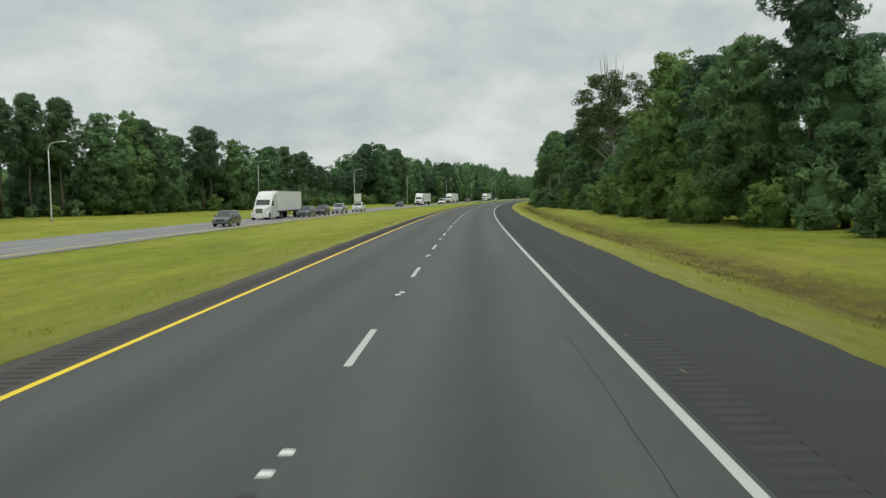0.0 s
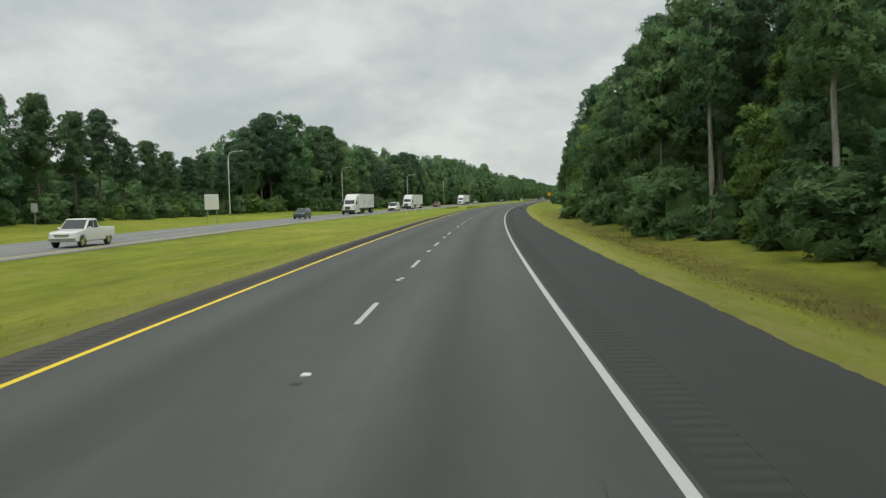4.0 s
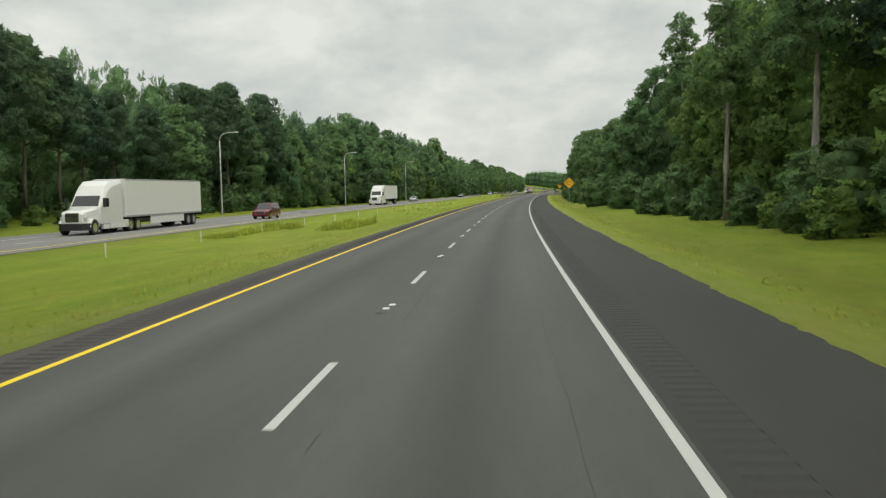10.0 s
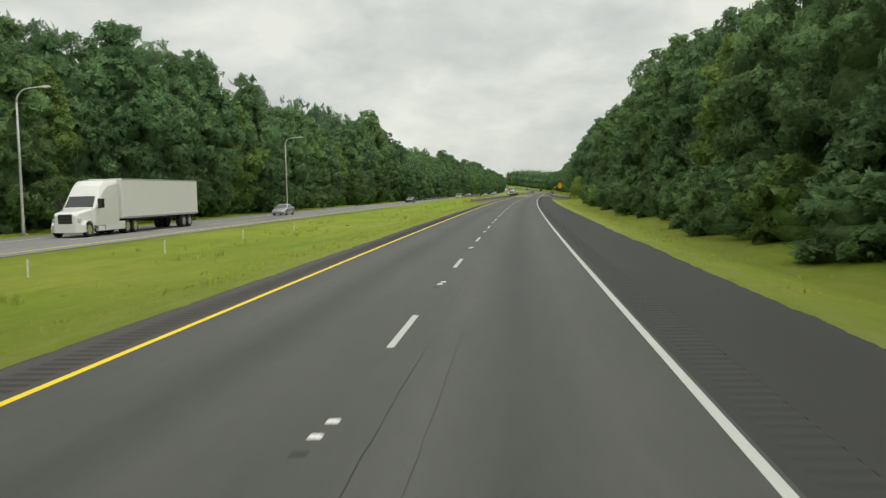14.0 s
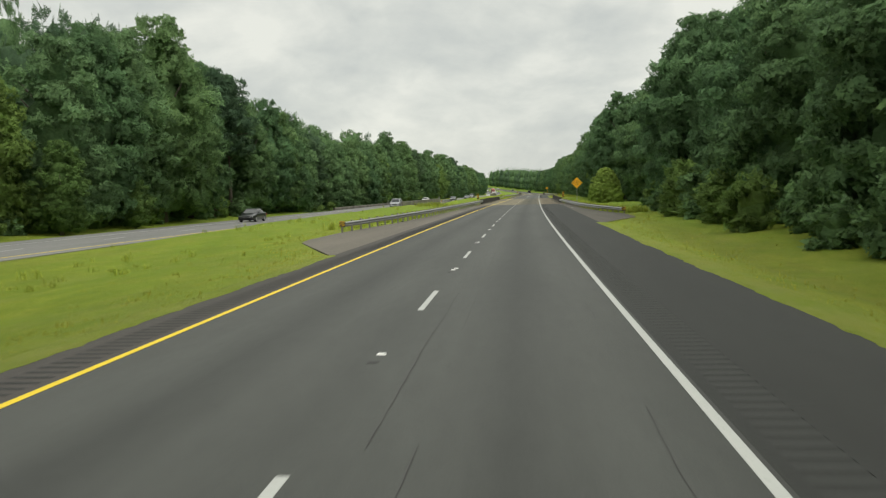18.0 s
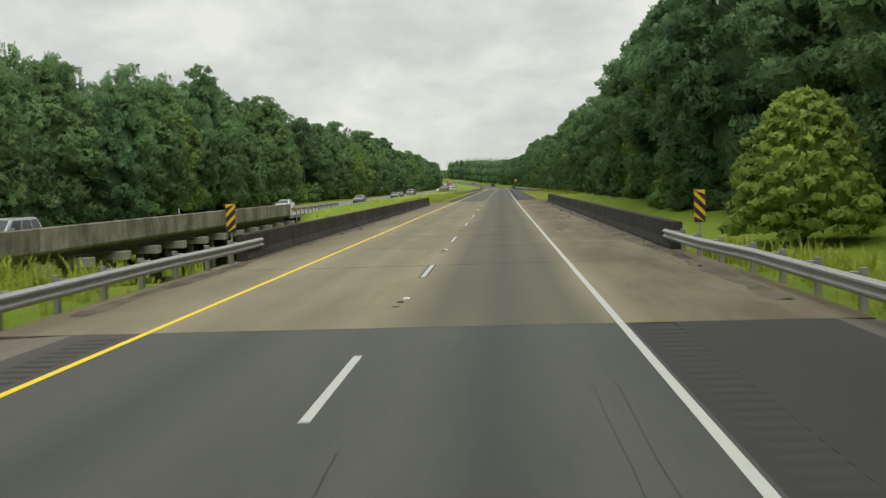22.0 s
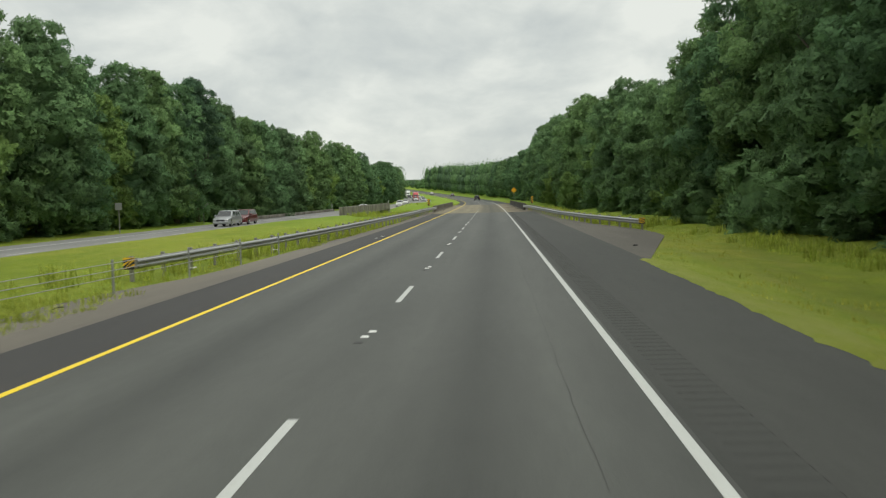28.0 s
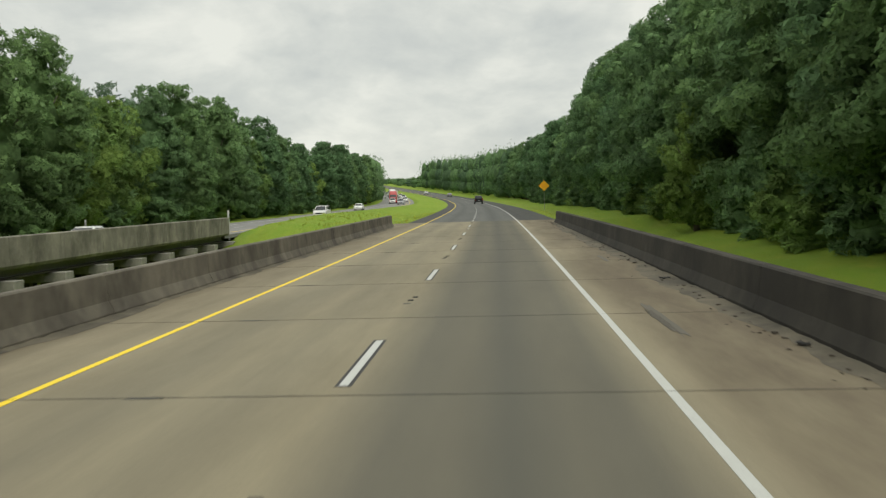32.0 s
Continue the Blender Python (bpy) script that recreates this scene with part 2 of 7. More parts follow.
def grass(name, stops, ditch=False):
    a = Mat(name, 0.9, 0, 0.15)
    big = a.noise(0.055, 4, 0.6, (1.4, 0.5, 1), "UV")
    c = a.ramp(a.mix(0.4, big, a.noise(0.9, 5, 0.7, (1.3, 0.6, 1), "UV")), *stops)
    c = a.mix(0.75, c, a.grey(a.noise(0.24, 5, 0.72, (1.7, 0.4, 1), "UV"), (0.33, 0.68), (0.67, 1.24)), "MULTIPLY")
    c = a.mix(0.55, c, a.grey(a.noise(9, 5, 0.75), (0.3, 0.55), (0.7, 1.35)), "MULTIPLY")
    c = a.mix(a.grey(a.noise(0.35, 6, 0.72, (1.2, 0.5, 1), "UV"), (0.5, 0.0), (0.72, 0.55)), c, (0.34, 0.3, 0.095))
    c = a.mix(a.grey(a.noise(1.7, 5, 0.75), (0.54, 0.0), (0.7, 0.5)), c, (0.115, 0.175, 0.018))
    c = a.mix(0.5, c, a.grey(a.noise(60, 3, 0.75), (0.3, 0.55), (0.7, 1.4)), "MULTIPLY")
    if ditch:
        edge = a.across((-9.9, 0.0), (-6.4, 0.15), (-5.0, 0.6), (-4.8, 0.7), (6.7, 0.85), (7.4, 0.6), (8.3, 0.12), (9.0, 0.3), (9.9, 0.0))
        c = a.mix(a.mix(1.0, edge, a.grey(a.noise(1.2, 5, 0.7, (1.3, 0.35, 1), "UV"), (0.35, 0.15), (0.6, 1.0)), "MULTIPLY"), c, (0.33, 0.31, 0.1))
        # unmown, greener grass by the bridges
        us, lush = a.n.new("ShaderNodeSeparateXYZ"), a.n.new("ShaderNodeMapRange")
        a.l.new(a.co.outputs["UV"], us.inputs[0])
        lush.inputs["From Min"].default_value, lush.inputs["From Max"].default_value = 100, 1100
        a.l.new(us.outputs["Y"], lush.inputs["Value"])
        green = a.grey(lush.outputs[0], (0.1, 0.0), (0.22, 0.5), (0.46, 0.5), (0.56, 0.8), (0.665, 0.8), (0.69, 0.42), (0.775, 0.32), (0.83, 0.85), (1.0, 0.9))
        c = a.mix(a.mix(1.0, green, a.grey(a.noise(0.5, 5, 0.7, (1.2, 0.5, 1), "UV"), (0.3, 0.45), (0.6, 1.0)), "MULTIPLY"), c, (0.165, 0.275, 0.03))
        # a brown, cut-over ditch beside the first stretch
        uv = a.n.new("ShaderNodeSeparateXYZ")
        a.l.new(a.co.outputs["UV"], uv.inputs[0])
        dl, ds = a.n.new("ShaderNodeMapRange"), a.n.new("ShaderNodeMapRange")
        for nd, x, lo, hi in ((dl, "X", 8.2, 12.6), (ds, "Y", 0.0, 330.0)):
            nd.inputs["From Min"].default_value, nd.inputs["From Max"].default_value = lo, hi
            a.l.new(uv.outputs[x], nd.inputs["Value"])
        f1 = a.grey(dl.outputs[0], (0.0, 0.0), (0.25, 0.9), (0.55, 0.95), (0.95, 0.0))
        f2 = a.grey(ds.outputs[0], (0.0, 1.0), (0.5, 0.7), (1.0, 0.25))
        f3 = a.grey(a.noise(0.9, 6, 0.75, (1.2, 0.4, 1), "UV"), (0.34, 0.2), (0.56, 1.0))
        c = a.mix(a.mix(1.0, a.mix(1.0, f1, f2, "MULTIPLY"), f3, "MULTIPLY"), c, (0.135, 0.095, 0.036))
    return a.color(c).bump(a.noise(24, 5, 0.8), 0.9, 0.08).m


M_GRASS = grass("mown_grass", ((0.33, (0.165, 0.212, 0.02)), (0.47, (0.24, 0.278, 0.028)), (0.58, (0.318, 0.318, 0.046)), (0.72, (0.335, 0.298, 0.078))), True)


def leaf(name, dark, light, sheen=0.4, gaps=0.0):
    """Foliage. gaps: the share of a spray that is air between its leaves."""
    a = Mat(name, 0.8, 0, 0.12)
    info, geo = a.n.new("ShaderNodeObjectInfo"), a.n.new("ShaderNodeNewGeometry")
    c = a.ramp(geo.outputs["Random Per Island"], (0.0, dark), (1.0, light))
    c = a.mix(0.75, c, a.grey(a.noise(0.3, 4, 0.6), (0.32, 0.6), (0.68, 1.4)), "MULTIPLY")
    hue = a.ramp(info.outputs["Random"], (0.0, (0.78, 0.85, 0.88)), (0.5, (1.0, 1.0, 1.0)), (1.0, (1.1, 1.06, 0.9)))
    c = a.mix(1.0, c, hue, "MULTIPLY")
    fine = a.noise(3.2, 5, 0.72)
    c = a.mix(0.8, c, a.grey(fine, (0.34, 0.6), (0.66, 1.36)), "MULTIPLY")
    a.color(c).bump(fine, 0.7, 0.25)
    tr = a.n.new("ShaderNodeBsdfTranslucent")
    a.l.new(c, tr.inputs["Color"])
    mx = a.n.new("ShaderNodeMixShader")
    mx.inputs[0].default_value = sheen
    a.l.new(a.b.outputs[0], mx.inputs[1])
    a.l.new(tr.outputs[0], mx.inputs[2])
    skin = mx.outputs[0]
    if gaps:
        air, cut = a.n.new("ShaderNodeBsdfTransparent"), a.n.new("ShaderNodeMixShader")
        a.l.new(a.grey(a.noise(7.5, 2, 0.55), (gaps - 0.012, 0.0), (gaps + 0.012, 1.0)), cut.inputs[0])
        a.l.new(air.outputs[0], cut.inputs[1])
        a.l.new(skin, cut.inputs[2])
        skin = cut.outputs[0]
    a.l.new(skin, a.n["Material Output"].inputs["Surface"])
    return a.m


OAK, PINE, PALE = ((0.128, 0.222, 0.1), (0.184, 0.302, 0.132)), ((0.088, 0.152, 0.086), (0.126, 0.204, 0.109)), ((0.15, 0.242, 0.072), (0.222, 0.335, 0.1))
M_OAK, M_PINE, M_PALE = leaf("oak_leaves", *OAK, gaps=0.47), leaf("pine_needles", *PINE, gaps=0.47), leaf("pale_leaves", *PALE, gaps=0.47)
M_OAK_IN, M_PINE_IN, M_PALE_IN = leaf("inner_oak_foliage", *OAK), leaf("inner_pine_foliage", *PINE), leaf("inner_pale_foliage", *PALE)
M_YOUNG = leaf("young_tree_leaves", (0.22, 0.33, 0.07), (0.36, 0.48, 0.13))
M_GREYLEAF = leaf("sparse_grey_leaves", (0.09, 0.12, 0.05), (0.15, 0.195, 0.085), gaps=0.46)
INNER = {M_OAK: M_OAK_IN, M_PINE: M_PINE_IN, M_PALE: M_PALE_IN, M_YOUNG: M_YOUNG, M_GREYLEAF: M_GREYLEAF}
M_WEED = leaf("roadside_weeds", (0.25, 0.33, 0.045), (0.46, 0.5, 0.11))


M_TUFT = leaf("verge_grass_blades", (0.24, 0.275, 0.035), (0.44, 0.43, 0.085))


M_STUBBLE = leaf("brown_stubble", (0.12, 0.085, 0.03), (0.26, 0.2, 0.075))


def bark(name, lo, hi):
    a = Mat(name, 0.9, 0, 0.2)
    n = a.noise(6, 5, 0.7, (1, 1, 0.2))
    return a.color(a.ramp(n, (0.3, lo), (0.7, hi))).bump(n, 0.8, 0.04).m


M_BARK = bark("grey_brown_bark", (0.06, 0.05, 0.04), (0.18, 0.155, 0.125))
M_BARK_PALE = bark("pale_bark", (0.2, 0.185, 0.16), (0.42, 0.4, 0.36))


def metal(name, col, rough, m=0.9, stain=0.25):
    a = Mat(name, rough, m, 0.5)
    c = a.mix(a.grey(a.noise(3.5, 5, 0.7), (0.4, 0.0), (0.7, stain)), col, tuple(0.45 * v for v in col))
    return a.color(c).rough(a.grey(a.noise(9, 4), (0.3, max(rough - 0.1, 0.05)), (0.7, min(rough + 0.15, 1)))).m


M_GALV = metal("galvanised_steel", (0.38, 0.385, 0.38), 0.5, 0.65)
M_POLE = metal("painted_pole_steel", (0.55, 0.55, 0.53), 0.55, 0.3)
M_POST = metal("dull_post_steel", (0.31, 0.3, 0.28), 0.7, 0.4, 0.5)


def plain(name, col, rough=0.5, m=0.0, spec=0.5, grime=0.2):
    a = Mat(name, rough, m, spec)
    c = a.mix(a.grey(a.noise(4, 5, 0.7), (0.42, 0.0), (0.75, grime)), col, tuple(0.5 * v + 0.03 for v in col))
    return a.color(c).m


M_SIGN = plain("amber_sign_sheeting", (0.95, 0.46, 0.015), 0.45, grime=0.12)
M_MARK = plain("yellow_marker_sheeting", (0.80, 0.46, 0.02), 0.5, grime=0.25)
M_BLACK = plain("black_sheeting", (0.02, 0.02, 0.02), 0.6)
M_BACK = plain("aluminium_sign_back", (0.42, 0.43, 0.42), 0.5, 0.4)
M_CERAMIC = plain("white_ceramic_marker", (0.72, 0.72, 0.69), 0.35, grime=0.4)
M_TAR = plain("black_tar", (0.022, 0.021, 0.02), 0.7)
M_RUBBER = plain("black_rubber", (0.018, 0.018, 0.018), 0.8)
M_DIRT = plain("groove_dirt", (0.03, 0.029, 0.028), 0.95)


# ---- mesh helpers ----
def mesh_of(name, verts, faces, mats, slots=None, smooth=False, uv=None):
    me = bpy.data.meshes.new(name)
    me.from_pydata([tuple(v) for v in verts] if not isinstance(verts, np.ndarray) else verts.tolist(), [], faces if isinstance(faces, list) else faces.tolist())
    for mt in mats if isinstance(mats, (list, tuple)) else [mats]:
        me.materials.append(mt)
    if slots is not None:
        me.polygons.foreach_set("material_index", slots)
    if smooth:
        me.polygons.foreach_set("use_smooth", [True] * len(me.polygons))
    if uv is not None:
        layer = me.uv_layers.new(name="UVMap")
        idx = np.empty(len(me.loops), int)
        me.loops.foreach_get("vertex_index", idx)
        layer.data.foreach_set("uv", np.asarray(uv, float)[idx].ravel())
    me.update()
    return me


def put(name, me, parent=None, m=None, label="", category="", group="", kind=""):
    ob = new(name, me)
    if parent is not None:
        ob.parent = parent
    if m is not None:
        ob.matrix_basis = m
    return tagged(ob, label, category, group, kind)


class Shape:
    """Collects simple solids into one mesh."""

    def __init__(self):
        self.v, self.f, self.s = [], [], []

    def add(self, verts, faces, slot=0):
        o = len(self.v)
        self.v += [tuple(float(c) for c in v) for v in verts]
        self.f += [tuple(o + i for i in f) for f in faces]
        self.s += [slot] * len(faces)
        return self

    def box(self, x0, x1, y0, y1, z0, z1, ch=0.0, slot=0):
        """A box with its edges broken by ch."""
        if ch <= 0:
            v = [(x, y, z) for z in (z0, z1) for y in (y0, y1) for x in (x0, x1)]
            return self.add(v, [(0, 2, 3, 1), (4, 5, 7, 6), (0, 1, 5, 4), (1, 3, 7, 5), (3, 2, 6, 7), (2, 0, 4, 6)], slot)
        ring = lambda i, z: [(x0 + i + ch, y0 + i, z), (x1 - i - ch, y0 + i, z), (x1 - i, y0 + i + ch, z), (x1 - i, y1 - i - ch, z),
                             (x1 - i - ch, y1 - i, z), (x0 + i + ch, y1 - i, z), (x0 + i, y1 - i - ch, z), (x0 + i, y0 + i + ch, z)]
        return self.rings([ring(ch * 0.7, z0), ring(0, z0 + ch), ring(0, z1 - ch), ring(ch * 0.7, z1)], slot)

    def rings(self, rings, slot=0, caps=True):
        """A skin over closed rings of equally many points."""
        n = len(rings[0])
        v = [p for r in rings for p in r]
        f = [(k * n + i, k * n + (i + 1) % n, (k + 1) * n + (i + 1) % n, (k + 1) * n + i) for k in range(len(rings) - 1) for i in range(n)]
        if caps:
            f += [tuple(range(n - 1, -1, -1)), tuple(range((len(rings) - 1) * n, len(rings) * n))]
        return self.add(v, f, slot)

    def tube(self, pts, radii, n=8, slot=0):
        """A tapered round bar through points."""
        rings = []
        for i, p in enumerate(pts):
            a, b = Vector(pts[max(i - 1, 0)]), Vector(pts[min(i + 1, len(pts) - 1)])
            q = (b - a).to_track_quat("Z", "X")
            rings.append([tuple(Vector(p) + q @ Vector((math.cos(2 * math.pi * k / n) * radii[i], math.sin(2 * math.pi * k / n) * radii[i], 0))) for k in range(n)])
        return self.rings(rings, slot)

    def mesh(self, name, mats, smooth=False):
        return mesh_of(name, self.v, self.f, mats, self.s, smooth)


def part(name, shape, mats, parent, label="", smooth=False, m=None, soft=0.0):
    me = shape.mesh(name, mats, smooth)
    if soft:
        bm = bmesh.new()
        bm.from_mesh(me)
        bmesh.ops.bevel(bm, geom=bm.edges[:], offset=soft, segments=2, profile=0.6, affect="EDGES", clamp_overlap=True)
        bm.to_mesh(me)
        bm.free()
        me.polygons.foreach_set("use_smooth", [True] * len(me.polygons))
    return put(name, me, parent, m, label)


def sweep(section, s0, s1, step=4.0, shift=None):
    """A solid swept along the road. section: closed outline of (lat, z); shift(s): added to lat. Gives verts, faces, uv."""
    n = max(1, int(math.ceil((s1 - s0) / step)))
    ss = np.linspace(s0, s1, n + 1)
    lat, z = np.array([p[0] for p in section]), np.array([p[1] for p in section])
    k = len(section)
    L = lat[None, :] + np.array([shift(s) if shift else 0.0 for s in ss])[:, None]
    V = at(np.repeat(ss, k), L.ravel(), np.tile(z, n + 1))
    uv = np.stack([L.ravel(), np.repeat(ss, k)], -1)
    F = [(a * k + i, a * k + (i + 1) % k, (a + 1) * k + (i + 1) % k, (a + 1) * k + i) for a in range(n) for i in range(k)]
    F += [tuple(range(k - 1, -1, -1)), tuple(range(n * k, (n + 1) * k))]
    return V, F, uv


def slab(lat0, lat1, top=0.0, deep=0.3):
    return [(lat0, top), (lat0, top - deep), (lat1, top - deep), (lat1, top)]


def swept(name, section, s0, s1, mat, parent=None, step=4.0, shift=None, **tags):
    V, F, uv = sweep(section, s0, s1, step, shift)
    return put(name, mesh_of(name, V, F, mat, uv=uv), parent, **tags)


def ribbon(name, left, right, s0, s1, mat, top=0.0, deep=0.3, step=3.0, parent=None, fall=None, **tags):
    """A slab whose two edges follow their own lines."""
    n = max(1, int(math.ceil((s1 - s0) / step)))
    V, uv = [], []
    for s in np.linspace(s0, s1, n + 1):
        a, b = left(s), right(s)
        za, zb = (top + fall(a), top + fall(b)) if fall else (top, top)
        V += [at(s, a, za), at(s, a, za - deep), at(s, b, zb - deep), at(s, b, zb)]
        uv += [(a, s), (a, s), (b, s), (b, s)]
    F = [(k * 4 + i, k * 4 + (i + 1) % 4, k * 4 + 4 + (i + 1) % 4, k * 4 + 4 + i) for k in range(n) for i in range(4)]
    F += [(3, 2, 1, 0), (n * 4, n * 4 + 1, n * 4 + 2, n * 4 + 3)]
    return put(name, mesh_of(name, V, F, mat, uv=np.array(uv)), parent, **tags)


def lerp(s, *pts):
    return float(np.interp(s, [p[0] for p in pts], [p[1] for p in pts]))


# ---- the plan: bridges, the far carriageway, the ground ----
B1, B2 = (663.5, 756.0), (927.0, 1011.0)          # own bridge decks
W1, W2 = (676.5, 744.5), (941.5, 1004.0)          # their parapets
F1, F2 = (681.0, 738.5), (946.0, 1009.5)          # the far bridges


def far_near(s):
    return lerp(s, (580, -22.3), (680, -20.2), (1025, -20.2), (1200, -14.8))


def far_outer(s):
    return far_near(s) - 11.6


def far_z(s):
    return lerp(s, (1020, -0.5), (1150, -0.3))


RAILS = {  # lines of the guard rails: (s, lat)
    "a": ((586, -9.35), (598, -7.9), (612, -7.0), (640, -6.35), (671, -6.3), (674, -6.05), (678.2, -6.0)),
    "b": ((613, 10.8), (622, 9.2), (636, 8.0), (660, 7.4), (670, 7.35), (673, 7.0), (677.5, 6.95)),
    "c": ((849.3, -8.95), (860, -7.6), (872, -6.8), (900, -6.1), (933, -6.05), (936.2, -5.8), (941.2, -5.75)),
    "d": ((876, 10.8), (886, 8.7), (897, 7.5), (915, 6.9), (930.3, 6.65), (933.3, 6.3), (938.8, 6.2))}


def rail_line(key, s):
    return lerp(s, *RAILS[key])


def paved_to(key, s):
    """How far the paving beside a guard rail reaches from the lane line."""
    if key == "c" and s < 902:
        return lerp(s, (828, 5.43), (842, 8.6), (846, 8.0), (849.5, 6.95), (870, 6.6), (898, 6.0), (902, 6.35))
    return abs(rail_line(key, s)) + 0.3


def tree_left(s):
    return lerp(s, (-50, -104), (60, -92), (120, -78), (150, -66), (200, -55), (266, -48.5), (335, -45), (412, -42.4), (478, -40.4), (543, -38.9), (700, -37.8), (1040, -37), (1150, -31.5), (1250, -28), (1350, -28), (1500, -33), (1900, -40))


def tree_right(s):
    return lerp(s, (0, 21.5), (44, 21.0), (60, 18.5), (110, 18.0), (140, 15.5), (190, 13.5), (240, 14.5), (262, 16.6), (285, 18.2), (320, 17.8), (380, 15.8), (410, 14.4), (450, 13.6), (530, 13.6), (560, 14.2), (615, 16.2), (640, 18.5), (658, 25), (702, 25.5), (725, 17), (790, 17.5), (850, 15.5), (880, 15.8), (940, 15.6), (965, 16.4), (1060, 16.2), (1300, 17), (1900, 20))


def apron_z(lat):
    """The paving falls away outside the shoulders."""
    return -0.05 * max(0.0, -lat - 5.33, lat - 6.77)


def berm(s):
    """How far the grass of the median stands up before the far carriageway."""
    return lerp(s, (540, 0.0), (600, 0.55), (650, 0.75), (676, 0.75), (745, 0.55), (775, 0.72), (900, 0.72), (935, 0.55), (1008, 0.6), (1030, 0.95), (1100, 0.8), (1200, 0.35))


def dip(s):
    """How deep the creek beds lie below the grass under the bridges."""
    out = 0.0
    for a, b in ((F1[0] - 6, F1[1] + 4), (F2[0] - 6, F2[1] + 2)):
        if a < s < b:
            out = max(out, min(1.0, (s - a) / 9.0, (b - s) / 9.0))
    return out * out * (3 - 2 * out) * 3.4


GROUND_S = [*range(-380, 0, 20), *range(0, 1300, 6), *range(1300, 3300, 50), 3290]


def shoulder_left(s):
    """Outer edge of the median shoulder, wider between the bridges."""
    return -5.33 if s > B1[1] else -4.87


def ground_cols(s):
    """(lat, z) of the ground over the whole width at s."""
    n, o, zo, d = far_near(s), far_outer(s), far_z(s), dip(s)
    tl, tr = tree_left(s), tree_right(s)
    m = (n - 4.85) / 2
    fl = lerp(s, (552, 0), (563, 1), (B1[1], 1), (775, 0), (814, 0), (828, 1), (B2[1], 1), (1030, 0))
    fr = lerp(s, (576, 0), (588, 1), (B1[1], 1), (780, 0), (838, 0), (851, 1), (B2[1], 1), (1030, 0))
    cols = [(-1500, 0), (-420, 0.2), (-160, 0.35), (min(tl - 10, o - 9), 0.3), (min(tl, o - 3.2), 0.2 if tl < o - 12 else zo + 0.05), (o - 2.2, zo - 0.15),
            (o - 0.02, zo - 0.03), (o + 0.15, zo - 0.5), (n - 0.15, zo - 0.5), (n + 0.02, zo - 0.03), (n + 2.5, zo - 0.25 + berm(s) * 1.3), (m, -0.75 + berm(s) * 0.9), (min(m + 3.5, -8.0), lerp(fl, (0, -0.6 + berm(s) * 0.5), (1, -0.24))), (-7.6, lerp(fl, (0, -0.3), (1, -0.17))), (-6.3, lerp(fl, (0, -0.15), (1, -0.1))),
            (shoulder_left(s) + 0.04, -0.025), (shoulder_left(s) + 0.17, -0.45), (6.6, -0.45), (6.73, -0.025), (8.0, lerp(fr, (0, -0.145), (1, -0.09))), (9.4, lerp(fr, (0, -0.42), (1, -0.16))), (10.8, lerp(fr, (0, -0.4), (1, -0.23))), (12.4, -0.2), (max(tr, 13.0), 0.0), (max(tr, 13.0) + 14, 0.1),
            (90, 0.2), (420, 0.2), (1500, 0)]
    out = []
    for i, (lat, z) in enumerate(cols):
        if 3 < i < 17:
            z -= d
        elif i >= 17:
            z -= min(d, 1.1) if 17 < i < 23 else min(d, 0.5) if i == 23 else d if i == 17 else 0
        out.append((lat, z))
    return out


gv, gu = [], []
rng = random.Random(4)
for s in GROUND_S:
    for lat, z in ground_cols(s):
        wob = 0.0 if abs(lat) > 380 or -4.9 < lat < 6.8 or far_outer(s) - 0.1 < lat < far_near(s) + 0.1 else rng.uniform(-0.02, 0.02) if -11 < lat < 12 else rng.uniform(-0.05, 0.05)
        gv.append(at(s, lat, z + wob))
        gu.append((lat, s))
NC = len(ground_cols(0))
gf = [(a * NC + i, a * NC + i + 1, (a + 1) * NC + i + 1, (a + 1) * NC + i) for a in range(len(GROUND_S) - 1) for i in range(NC - 1)]
put("ground", mesh_of("ground", gv, gf, M_GRASS, smooth=True, uv=np.array(gu)), kind="structure", label="mown yellow-green grass verges, median and open field", category="ground")


def ground_height(s, lat):
    c = ground_cols(s)
    return float(np.interp(lat, [p[0] for p in c], [p[1] for p in c]))


